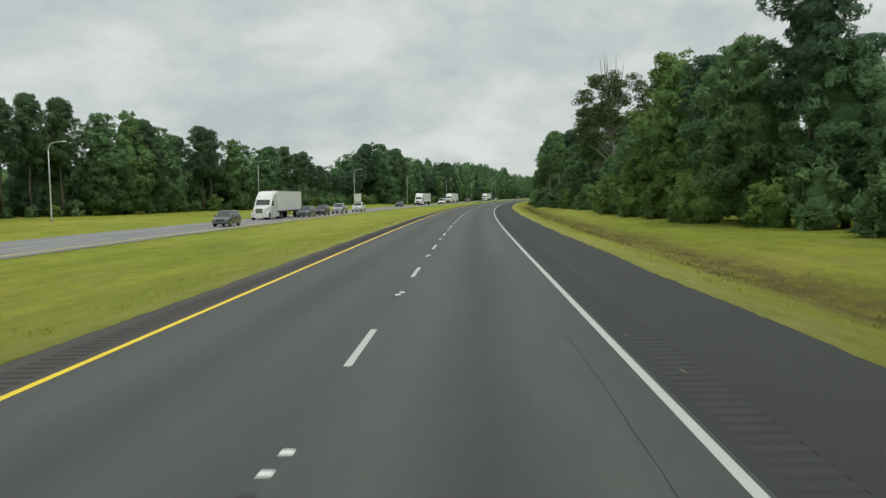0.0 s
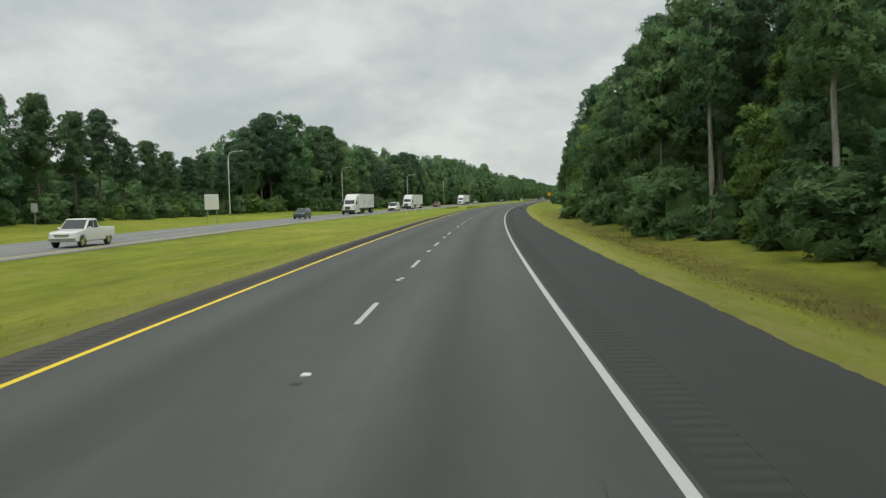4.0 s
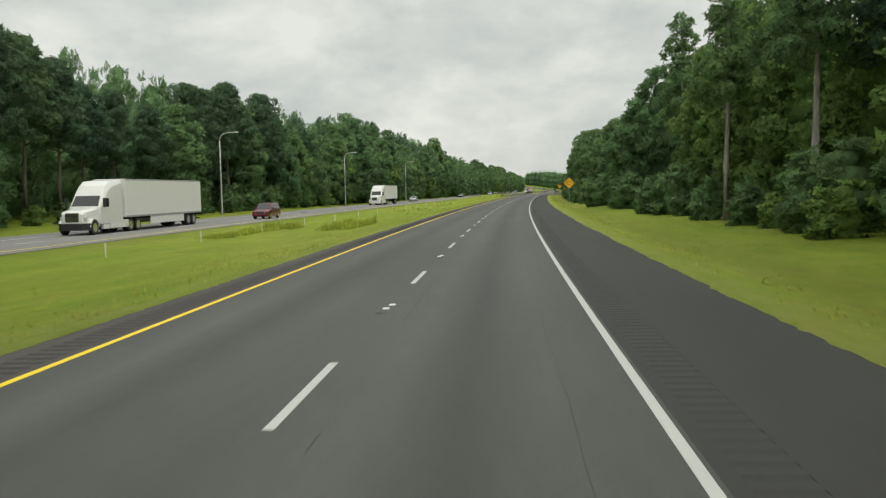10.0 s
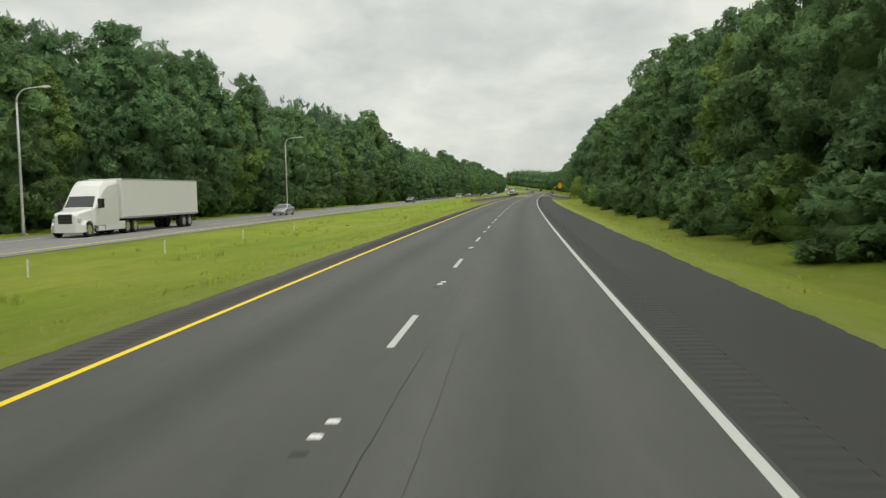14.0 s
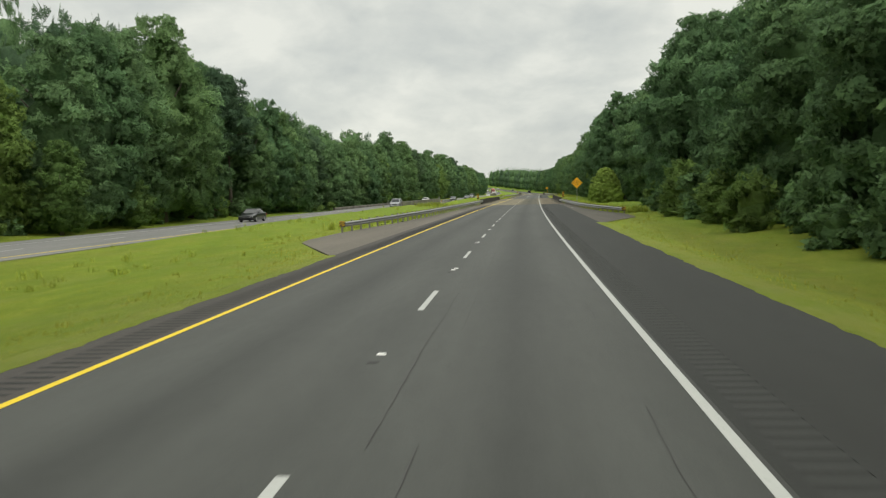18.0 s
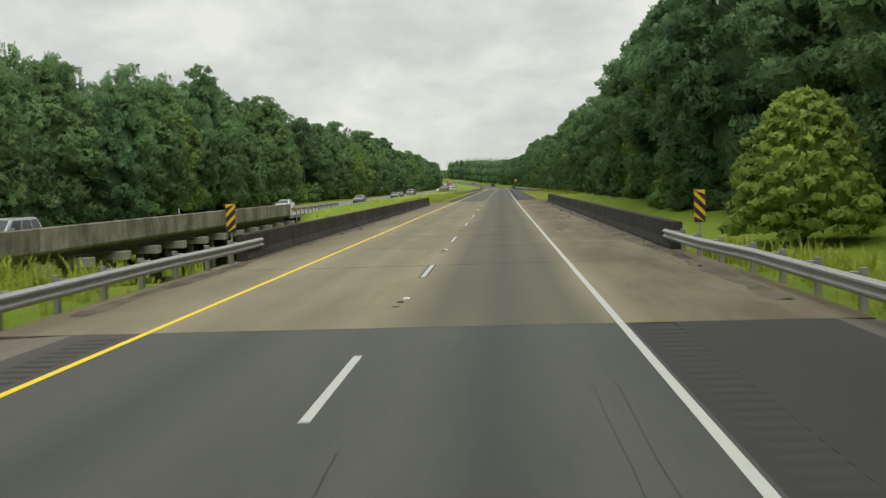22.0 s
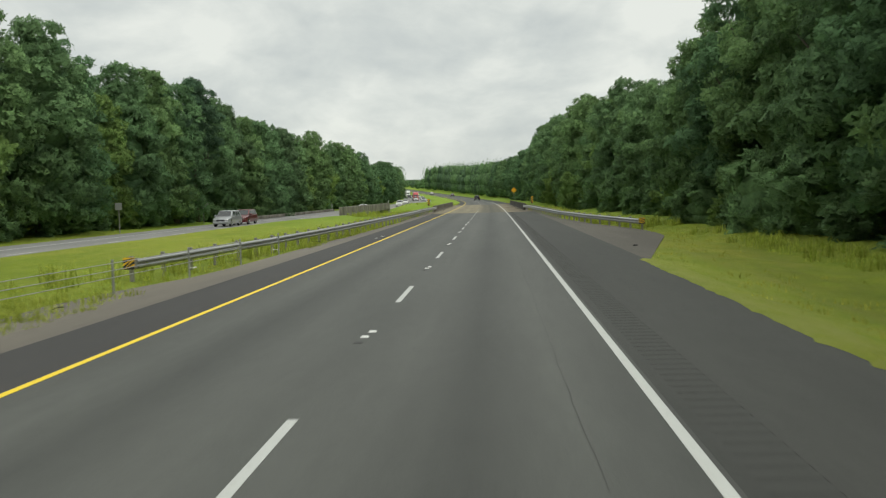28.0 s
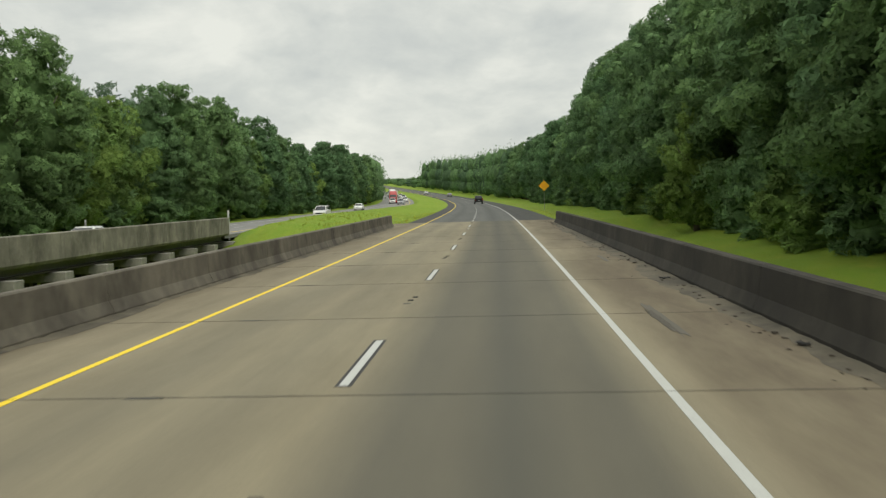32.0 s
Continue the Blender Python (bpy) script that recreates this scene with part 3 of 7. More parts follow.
# own carriageway
SPANS = ((-120.0, B1[0]), (B1[1], B2[0]), (B2[1], 2300.0))
for s0, s1 in SPANS:
    lane, side_mat, edge_mat, bed = (M_LANE, M_SHOULDER, M_EDGE, M_GROOVE) if s0 < 0 else (M_LANE_OLD, M_SHOULDER_OLD, M_EDGE_OLD, M_GROOVE_OLD)
    st = 4.0 if s1 < 1500 else 10.0
    swept("road", slab(-3.78, 3.74), s0, s1, lane, step=st, kind="structure", label="two grey asphalt lanes with darker oil bands", category="road")
    swept("road", slab(shoulder_left(s0 + 1), -3.78, 0, 0.32), s0, s1, edge_mat, step=st, kind="structure", label="narrow dark asphalt shoulder beside the median", category="road shoulder")
    swept("road", slab(3.74, 3.905, 0, 0.32), s0, s1, side_mat, step=st, kind="structure", label="dark asphalt shoulder strip beside the white line", category="road shoulder")
    swept("road", slab(3.905, 4.415, -0.007, 0.3), s0, s1, bed, step=st, kind="structure", label="milled dark asphalt bed of the rumble strip", category="road shoulder")
    swept("road", slab(4.415, 6.77, 0, 0.32), s0, s1, side_mat, step=st, kind="structure", label="wide dark asphalt shoulder beside the grass", category="road shoulder")
    swept("edge_line", slab(-3.745, -3.625, 0.004, 0.01), s0, s1, M_YELLOW, step=st, kind="structure", label="solid yellow edge line, slightly worn", category="road marking")
    swept("edge_line", slab(3.575, 3.69, 0.004, 0.01), s0, s1, M_WHITE, step=st, kind="structure", label="solid white edge line, slightly worn", category="road marking")

# far carriageway
FAR = ((-260.0, F1[0]), (F1[1], F2[0]), (F2[1], 2300.0))
for s0, s1 in FAR:
    st = 5.0 if s1 < 1500 else 10.0
    V = []
    n = int((s1 - s0) / st) + 1
    ss = np.linspace(s0, s1, n + 1)
    bands = ((0.0, 1.2, 0.0), (1.2, 8.6, 0.0), (8.6, 11.6, 0.0))
    for (a, b, lift), label in zip(bands, ("narrow shoulder of the far carriageway", "two pale asphalt lanes of the far carriageway", "outer shoulder of the far carriageway")):
        V, U = [], []
        for s in ss:
            nn, zz = far_near(s), far_z(s)
            for lat, z in ((nn - b, zz), (nn - b, zz - 0.3), (nn - a, zz - 0.3), (nn - a, zz)):
                V.append(at(s, lat, z)), U.append((lat, s))
        F = [(k * 4 + i, k * 4 + (i + 1) % 4, k * 4 + 4 + (i + 1) % 4, k * 4 + 4 + i) for k in range(n) for i in range(4)] + [(3, 2, 1, 0), (n * 4, n * 4 + 1, n * 4 + 2, n * 4 + 3)]
        put("far_road", mesh_of("far_road", V, F, M_FARROAD, uv=np.array(U)), kind="structure", label=label, category="road")
    for a, b, mat, label in ((1.25, 1.4, M_YELLOW, "yellow edge line of the far carriageway"), (8.45, 8.6, M_WHITE, "white edge line of the far carriageway")):
        V = []
        for s in ss:
            nn, zz = far_near(s), far_z(s) + 0.005
            V += [at(s, nn - b, zz), at(s, nn - b, zz - 0.01), at(s, nn - a, zz - 0.01), at(s, nn - a, zz)]
        F = [(k * 4 + i, k * 4 + (i + 1) % 4, k * 4 + 4 + (i + 1) % 4, k * 4 + 4 + i) for k in range(n) for i in range(4)]
        put("far_edge_line", mesh_of("far_edge_line", V, F, mat), kind="structure", label=label, category="road marking")

# lane dashes, 3.05 m in every 12.19 m
dash_me = Shape().box(-0.055, 0.055, 0, 3.05, -0.006, 0.004).mesh("lane_dash", M_WHITE)
for k in range(-2, 125):
    s = 12.192 * k
    put("lane_dash", dash_me, None, spot(s, 0, 0), "short white lane dash with worn edges", "road marking", "lane dashes", "structure")
far_dash = Shape().box(-0.065, 0.065, 0, 3.05, -0.006, 0.006).mesh("far_lane_dash", M_WHITE)
for k in range(0, 105):
    s = 12.192 * k + 4
    if not (F1[0] < s < F1[1] or F2[0] < s < F2[1]):
        put("far_lane_dash", far_dash, None, spot(s, far_near(s) - 4.9, far_z(s)), "white lane dash on the far carriageway", "road marking", "far lane dashes", "structure")

# ---- pavement details ----
M_RIB_OLD = asphalt("older_rib_asphalt", (0.0285, 0.029, 0.026), (0.056, 0.057, 0.051), False)
M_RIB = asphalt("rumble_rib_asphalt", (0.0215, 0.0228, 0.0205), (0.0445, 0.0463, 0.042), False)


def grooves(lat0, lat1, name, label):
    """Milled rumble strip: ribs between grooves, one every 0.305 m."""
    for a, b, mat in ((-20.0, B1[0] - 0.6, M_RIB), (B1[1] + 0.8, B2[0] - 0.6, M_RIB_OLD)):
        V, F = [], []
        for s in np.arange(a, b, 0.305):
            o = len(V)
            for ss, z in ((s, -0.0065), (s + 0.01, -0.0002), (s + 0.195, -0.0002), (s + 0.205, -0.0065)):
                V += [at(ss, lat0, z), at(ss, lat1, z)]
            F += [(o, o + 1, o + 3, o + 2), (o + 2, o + 3, o + 5, o + 4), (o + 4, o + 5, o + 7, o + 6)]
        put(name, mesh_of(name, V, F, mat), kind="stuff", label=label, category="rumble strip")


grooves(3.904, 4.416, "rumble_strip", "milled grooves of the rumble strip in the dark shoulder")


def left_grooves():
    V, F = [], []
    for a, b in ((-20.0, B1[0] - 0.6),):
        # flat darker bars just above the paving, one for each groove
        for s in np.arange(a, b, 0.305):
            o = len(V)
            V += [at(s, -4.45, 0.004), at(s, -3.9, 0.004), at(s + 0.1, -3.9, 0.005), at(s + 0.1, -4.45, 0.005)]
            F.append((o, o + 1, o + 2, o + 3))
    put("rumble_strip", mesh_of("rumble_strip", V, F, M_GROOVE), kind="stuff", label="flat dark bars marking the grooves in the narrow shoulder beside the yellow line", category="rumble strip")


left_grooves()

# ceramic markers between the dashes, in pairs
mk = Shape().rings([[(-0.065, -0.065, 0), (0.065, -0.065, 0), (0.065, 0.065, 0), (-0.065, 0.065, 0)],
                    [(-0.045, -0.04, 0.018), (0.045, -0.04, 0.018), (0.045, 0.04, 0.018), (-0.045, 0.04, 0.018)]]).mesh("road_marker", M_CERAMIC)
mk_dirty = mk.copy()
mk_dirty.materials.clear()
mk_dirty.materials.append(M_DIRT)
scar = Shape().box(-0.07, 0.07, -0.075, 0.075, -0.006, 0.0035).mesh("marker_scar", M_TAR)
for k in range(0, 92):
    put("marker_scar", scar, None, spot(12.192 * k + 7.42, -0.05, 0), "black tar square left by a lost lane marker", "road marking", "tar squares on the lane line", "structure")
rg = random.Random(9)
for k in range(0, 92):
    for j, d in enumerate((7.95, 8.45)):
        if rg.random() < 0.9:
            deck_ = B1[0] < 12.192 * k + d < B1[1] or B2[0] < 12.192 * k + d < B2[1]
            put("road_marker", mk_dirty if deck_ and rg.random() < 0.7 else mk, None, spot(12.192 * k + d + rg.uniform(-0.06, 0.06), -0.03 + 0.05 * j, 0.001), "small square white ceramic marker on the lane line", "road marker", "ceramic lane markers")


def verge_edge(side):
    """Ragged lip of turf that creeps over the pavement's edge."""
    rn = random.Random(70 + side)
    V, U, F, prev, x = [], [], [], None, 0.0
    stops = ((-10.0, 563.0), (757.5, 828.0)) if side < 0 else ((-10.0, 588.0), (757.5, 851.0))
    for a, b in stops:
        prev = None
        for s in np.arange(a, b, 0.28):
            x += rn.uniform(-0.05, 0.05) - 0.1 * x
            w = (0.06 if side < 0 else 0.2) + max(0.0, min(0.16, 0.03 + 0.6 * x)) + (rn.uniform(0.0, 0.07) if rn.random() < 0.2 else 0.0)
            i = len(V)
            for d, z in ((w, 0.004), (w - 0.1, 0.03 + rn.uniform(0, 0.02)), (-0.35, 0.005), (-0.8, -0.1)):
                lat = -(-shoulder_left(s) - d) if side < 0 else 6.77 - d
                V.append(at(s, lat, z))
                U.append((lat, s))
            if prev is not None:
                F += [(prev + k, prev + k + 1, i + k + 1, i + k) for k in range(3)]
            prev = i
    put("verge_edge", mesh_of("verge_edge", V, F, M_GRASS, smooth=True, uv=np.array(U)), kind="structure", label="ragged straw-coloured turf along the pavement's edge", category="grass verge")


verge_edge(-1), verge_edge(1)


def crack(lat, spans, width, wob, seed, mat=M_TAR):
    """A long wandering crack sealed or open, with gaps."""
    rn = random.Random(seed)
    V, F = [], []
    for a, b in spans:
        s, x = a, lat
        prev = None
        while s < b:
            w = width * rn.uniform(0.4, 1.3)
            if rn.random() < 0.06:
                prev, s = None, s + rn.uniform(1, 6)
            i = len(V)
            V += [at(s, x - w / 2, 0.0045), at(s, x + w / 2, 0.0045)]
            if prev is not None:
                F.append((prev, prev + 1, i + 1, i))
            prev = i
            s += rn.uniform(0.25, 0.6)
            x += rn.uniform(-wob, wob) + (lat - x) * 0.12
    return V, F


VV, FF = [], []
for i, (lat, spans, w, wob) in enumerate(((0.5, ((225, 330), (345, 470), (495, 662)), 0.011, 0.012), (0.95, ((400, 470), (500, 610)), 0.007, 0.012), (3.05, ((0, 60), (70, 130), (255, 420), (430, 660)), 0.008, 0.016),
                                          (2.8, ((30, 118), (290, 372), (560, 660), (770, 925)), 0.006, 0.016), (0.6, ((850, 926), (770, 800)), 0.008, 0.012), (0.35, ((1012, 1100),), 0.02, 0.03))):
    V, F = crack(lat, spans, w, wob, i)
    FF += [tuple(k + len(VV) for k in f) for f in F]
    VV += V
put("pavement_crack", mesh_of("pavement_crack", VV, FF, M_TAR), kind="stuff", label="thin wandering dark cracks along the asphalt lanes", category="crack")


def blot(name, s, lat, ls, ll, mat, label, category, seed, lift=0.0042, n=22, worn=0.36):
    """A flat patch of uneven outline on the road."""
    rn = random.Random(seed)
    sh = Shape()
    v = []
    for i in range(n):
        a = 2 * math.pi * i / n
        k = rn.uniform(1.04 - worn, 1.04)
        v.append((math.copysign(abs(math.cos(a)) ** 0.6, math.cos(a)) * ll / 2 * k, math.copysign(abs(math.sin(a)) ** 0.6, math.sin(a)) * ls / 2 * k, 0.0))
    sh.rings([[(x, y, -0.01) for x, y, z in v], v])
    return put(name, sh.mesh(name, mat), None, spot(s, lat, lift), label, category, kind="structure")


M_PATCH = asphalt("fresh_patch_asphalt", (0.026, 0.027, 0.025), (0.054, 0.055, 0.05), False)
M_STAIN = asphalt("smeared_patch_asphalt", (0.03, 0.031, 0.029), (0.062, 0.064, 0.058), False)
M_SKID = asphalt("oily_skid", (0.05, 0.044, 0.034), (0.09, 0.08, 0.06), False)
M_SILT = concrete("dry_silt", (0.1, 0.085, 0.06), (0.17, 0.15, 0.11), (0.05, 0.045, 0.035))
M_SAND = plain("dried_sand_stain", (0.12, 0.112, 0.092), 0.95, grime=0.6)
blot("asphalt_patch", 283.0, 1.9, 4.0, 0.72, M_PATCH, "dark outlined asphalt patch in the lane", "patch", 1, n=30, worn=0.07)
blot("asphalt_patch", 286.4, -1.75, 3.2, 1.5, M_STAIN, "dark smeared asphalt patch in the far lane", "patch", 3, n=34, worn=0.3)
blot("asphalt_patch", 287.6, -0.6, 1.6, 1.4, M_STAIN, "dark smeared asphalt patch beside the lane line", "patch", 4, n=30, worn=0.3)
for lat, s, w, l in ((1.5, 283.0, 0.035, 4.1), (2.32, 282.7, 0.05, 3.9), (1.9, 285.05, 0.85, 0.07), (1.85, 280.95, 0.7, 0.06), (2.86, 281.5, 0.03, 2.9), (3.42, 281.4, 0.035, 3.0), (3.1, 279.85, 0.6, 0.05), (3.2, 283.0, 0.6, 0.04), (0.15, 287.7, 1.0, 0.05)):
    put("sealed_joint", Shape().box(-w / 2, w / 2, -l / 2, l / 2, -0.01, 0.0048).mesh("sealed_joint", M_TAR), None, spot(s, lat, 0.0), "narrow black saw cut round an asphalt patch", "joint", kind="structure")
for i, (ds, lat, a, b) in enumerate(((0.0, 4.25, 0.5, 0.7), (0.1, 4.75, 0.75, 0.8), (-0.1, 5.2, 0.6, 0.6), (-0.45, 5.5, 0.5, 0.55), (-0.9, 5.75, 0.45, 0.35), (-1.5, 5.95, 0.8, 0.16), (-1.2, 5.6, 0.7, 0.14), (0.5, 5.3, 0.3, 0.9))):
    blot("sand_stain", 281.4 + ds, lat, a, b, M_SAND, "pale sandy wash across the shoulder", "stain", 5 + i, 0.0042 + 0.0002 * i)
for i, (s, lat, a, b) in enumerate(((14.3, 3.95, 0.35, 0.1), (11.6, 4.15, 0.4, 0.12), (194.0, 5.2, 0.3, 0.35), (216.5, 5.3, 0.5, 0.35), (337.6, 6.0, 0.3, 0.5), (423.5, 5.9, 0.35, 0.45), (518, 5.4, 0.3, 0.4), (629.5, 5.0, 0.4, 0.5), (400.5, 5.9, 0.6, 0.6))):
    blot("pale_scuff", s, lat, a * 0.7, b * 0.5, M_SAND, "pale scuff of old paint on the shoulder", "scuff", 30 + i)

# aprons of old brown asphalt towards the guard rails
for s0, w0, b, side in ((563, 577, B1[0], -1), (588, 606, B1[0], 1), (828, 840, B2[0], -1), (851, 872, B2[0], 1)):
    wide = 9.9 if side < 0 else 11.6
    rk = {563: "a", 588: "b", 828: "c", 851: "d"}[s0]
    out = (lambda s, s0=s0, w0=w0, side=side, wide=wide, rk=rk: side * min(lerp(s, (s0, -shoulder_left(s) + 0.1 if side < 0 else 6.9), (w0, wide)), paved_to(rk, s)))
    inn = (lambda s, side=side: shoulder_left(s) if side < 0 else 6.77)
    ribbon("apron", out if side < 0 else inn, inn if side < 0 else out, s0, b, M_APRON if side < 0 else M_APRON_DARK, 0.0, 0.6, fall=apron_z, kind="structure", label="old brownish asphalt apron beside the guard rail", category="pavement")

# ---- own bridges ----
JOINTS = ((B1[0], 673.5, 680.0, 686.5, 693.1, 699.6, 705.8, 711.4, 716.8, 723.4, 730.1, 736.6, 743.2, 749.6, B1[1]),
          (B2[0], 932.6, 938.5, 944.5, 950.5, 956.4, 962.4, 968.4, 974.5, 980.6, 986.7, 992.8, 998.8, 1005.0, B2[1]))
M_JOINT = plain("joint_filler", (0.03, 0.028, 0.025), 0.9)
rg = random.Random(12)
for joints, walls in zip(JOINTS, (W1, W2)):
    deck = tagged(new("bridge_deck"), "tan concrete bridge deck with dark tyre-worn lane and open joints", "bridge deck", kind="structure")
    for a, b in zip(joints[:-1], joints[1:]):
        V, F, uv = sweep([(-6.4, 0.0), (-6.4, -0.55), (7.35, -0.55), (7.35, 0.0)], a + 0.018, b - 0.018, 3.5)
        put("deck_slab", mesh_of("deck_slab", V, F, M_DECK, uv=uv), deck)
    swept("joint_bed", slab(-6.3, 7.2, -0.03, 0.4), joints[0], joints[-1], M_JOINT, deck)
    for a, b in zip(joints[:-1], joints[1:]):
        for l0, l1, mat in ((-3.745, -3.63, M_YELLOW), (3.575, 3.69, M_WHITE)):
            V, F, uv = sweep(slab(l0, l1, 0.004, 0.008), a + 0.012, b - 0.012, 3.5)
            put("edge_line", mesh_of("edge_line", V, F, mat), deck, label="worn painted line on the deck")
    # ragged seal along the joints
    V, F = [], []
    for j in joints[:-1]:
        prev = None
        for lat in np.arange(-5.6, 6.1, 0.22):
            w, o = rg.uniform(0.005, 0.016) * (1.6 if rg.random() < 0.08 else 1), rg.uniform(-0.008, 0.008)
            i = len(V)
            V += [at(j + o - w, lat, 0.0024), at(j + o + w, lat, 0.0024)]
            if prev is not None:
                F.append((prev, i, i + 1, prev + 1))
            prev = i
    put("joint_seal", mesh_of("joint_seal", V, F, M_JOINT), deck, label="dark ragged joint seal")
    # tar blots on some joints, and oily skid marks on the shoulder
    for k, lat in ((4, 1.43), (4, 5.4), (5, -3.1), (5, 3.1), (6, -2.4), (7, 4.9), (8, 1.6), (9, -2.9), (10, -1.9), (11, 2.6)) if joints is JOINTS[0] else ((4, -2.15), (5, -2.7), (6, -3.0), (7, -3.1), (8, -2.4), (9, -2.0), (10, 1.8)):
        blot("tar_patch", joints[k] + rg.uniform(-0.03, 0.03), lat, rg.uniform(0.09, 0.16), rg.uniform(0.4, 0.62), M_TAR, "black tar patch on a deck joint", "tar patch", rg.randrange(999), 0.0043)
    for sk, lat, l in ((689.2, 4.5, 3.6),) if joints is JOINTS[0] else ((955.6, 4.48, 3.0),):
        blot("skid_mark", sk, lat, l, 0.16, M_SKID, "dark oily skid mark on the dusty deck shoulder", "skid mark", 12, 0.0044, n=60, worn=0.5)
    for side, lat in ((-1, -5.95), (1, 6.9)) if joints is JOINTS[0] else ((-1, -5.7), (1, 6.15)):
        wall = tagged(new("bridge_parapet"), "near-black concrete bridge parapet on the deck's edge" if side > 0 or joints is JOINTS[0] else "grey weathered concrete bridge parapet on the deck's edge", "parapet", "bridge parapets")
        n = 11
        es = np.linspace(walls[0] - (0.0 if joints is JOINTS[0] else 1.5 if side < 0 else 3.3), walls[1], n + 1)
        # both walls of the first bridge and the second's right one are darker
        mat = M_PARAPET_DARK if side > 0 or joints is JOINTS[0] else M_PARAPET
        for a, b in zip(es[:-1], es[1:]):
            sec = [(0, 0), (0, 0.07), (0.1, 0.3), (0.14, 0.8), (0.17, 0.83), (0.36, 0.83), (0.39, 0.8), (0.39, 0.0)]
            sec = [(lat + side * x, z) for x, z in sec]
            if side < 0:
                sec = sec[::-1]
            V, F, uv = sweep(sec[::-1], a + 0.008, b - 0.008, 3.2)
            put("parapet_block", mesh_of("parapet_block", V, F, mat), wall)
    # dirt along the foot of the walls
    for side, lat in ((-1, -5.9), (1, 6.8)) if joints is JOINTS[0] else ((-1, -5.65), (1, 6.05)):
        V, F = [], []
        w = 0.3
        for i, s in enumerate(np.arange(joints[0] + 2, walls[1], 0.3)):
            w = min(max(w + rg.uniform(-0.09, 0.09), 0.08), 0.62 if side > 0 else 0.3)
            V += [at(s, lat + side * 0.06, rg.uniform(0.02, 0.055)), at(s, lat - side * w * 0.5, rg.uniform(0.006, 0.025)), at(s, lat - side * w, 0.0035)]
            if i:
                o = len(V) - 6
                F += [(o, o + 1, o + 4, o + 3), (o + 1, o + 2, o + 5, o + 4)]
        put("deck_dirt", mesh_of("deck_dirt", V, F, M_SILT, smooth=True), kind="stuff", label="washed-up dirt along the foot of the parapet", category="dirt")

M_LEAFLITTER = plain("brown_leaf_litter", (0.05, 0.04, 0.027), 0.95, grime=0.6)


def deck_litter(s0, s1, lat, seed, n):
    """Clods and leaf litter swept against the foot of a parapet."""
    rn = random.Random(seed)
    sh = Shape()
    for _ in range(n):
        s, d = rn.uniform(s0, s1), min(abs(rn.gauss(0, 0.26)), 1.3)
        p, r = at(s, lat - d, 0.003), rn.uniform(0.008, 0.045) * (1.3 if d < 0.3 else 0.8)
        ring = lambda k, z: [(p[0] + k * r * math.cos(a) * rn.uniform(0.6, 1.5), p[1] + k * r * math.sin(a) * rn.uniform(0.6, 1.5), p[2] + z) for a in (0.3, 1.6, 2.9, 4.1, 5.3)]
        sh.rings([ring(1.0, 0.0), ring(0.6, r * rn.uniform(0.3, 0.8))])
    put("deck_litter", sh.mesh("deck_litter", M_LEAFLITTER), kind="stuff", label="brown leaf litter and clods along the parapet's foot", category="litter")


deck_litter(671.0, 748.0, 6.8, 3, 420), deck_litter(934.0, 1006.0, 6.05, 4, 480)

# dark borders of the dashes on the decks, and old skid marks
border = Shape().box(-0.1, 0.1, -0.06, 3.11, -0.006, 0.0022).mesh("dash_border", M_TAR)
for k in range(54, 84):
    s = 12.192 * k
    if B1[0] + 1 < s < B1[1] - 4 or B2[0] + 1 < s < B2[1] - 4:
        put("dash_border", border, None, spot(s, 0, 0), "thin black border of a lane dash on the deck", "road marking", "dash borders", "structure")
M_SKID = plain("rubbed_skid_mark", (0.1, 0.09, 0.072), 0.85, grime=0.5)
for i, (s, lat, a, b) in enumerate(((955.7, 4.55, 4.2, 0.2), (703.0, 5.1, 5.0, 0.2), (969.0, 5.2, 3.0, 0.18))):
    blot("skid_mark", s, lat, a, b, M_SKID, "dark old skid mark on the deck's shoulder", "skid mark", 60 + i, 0.0041)

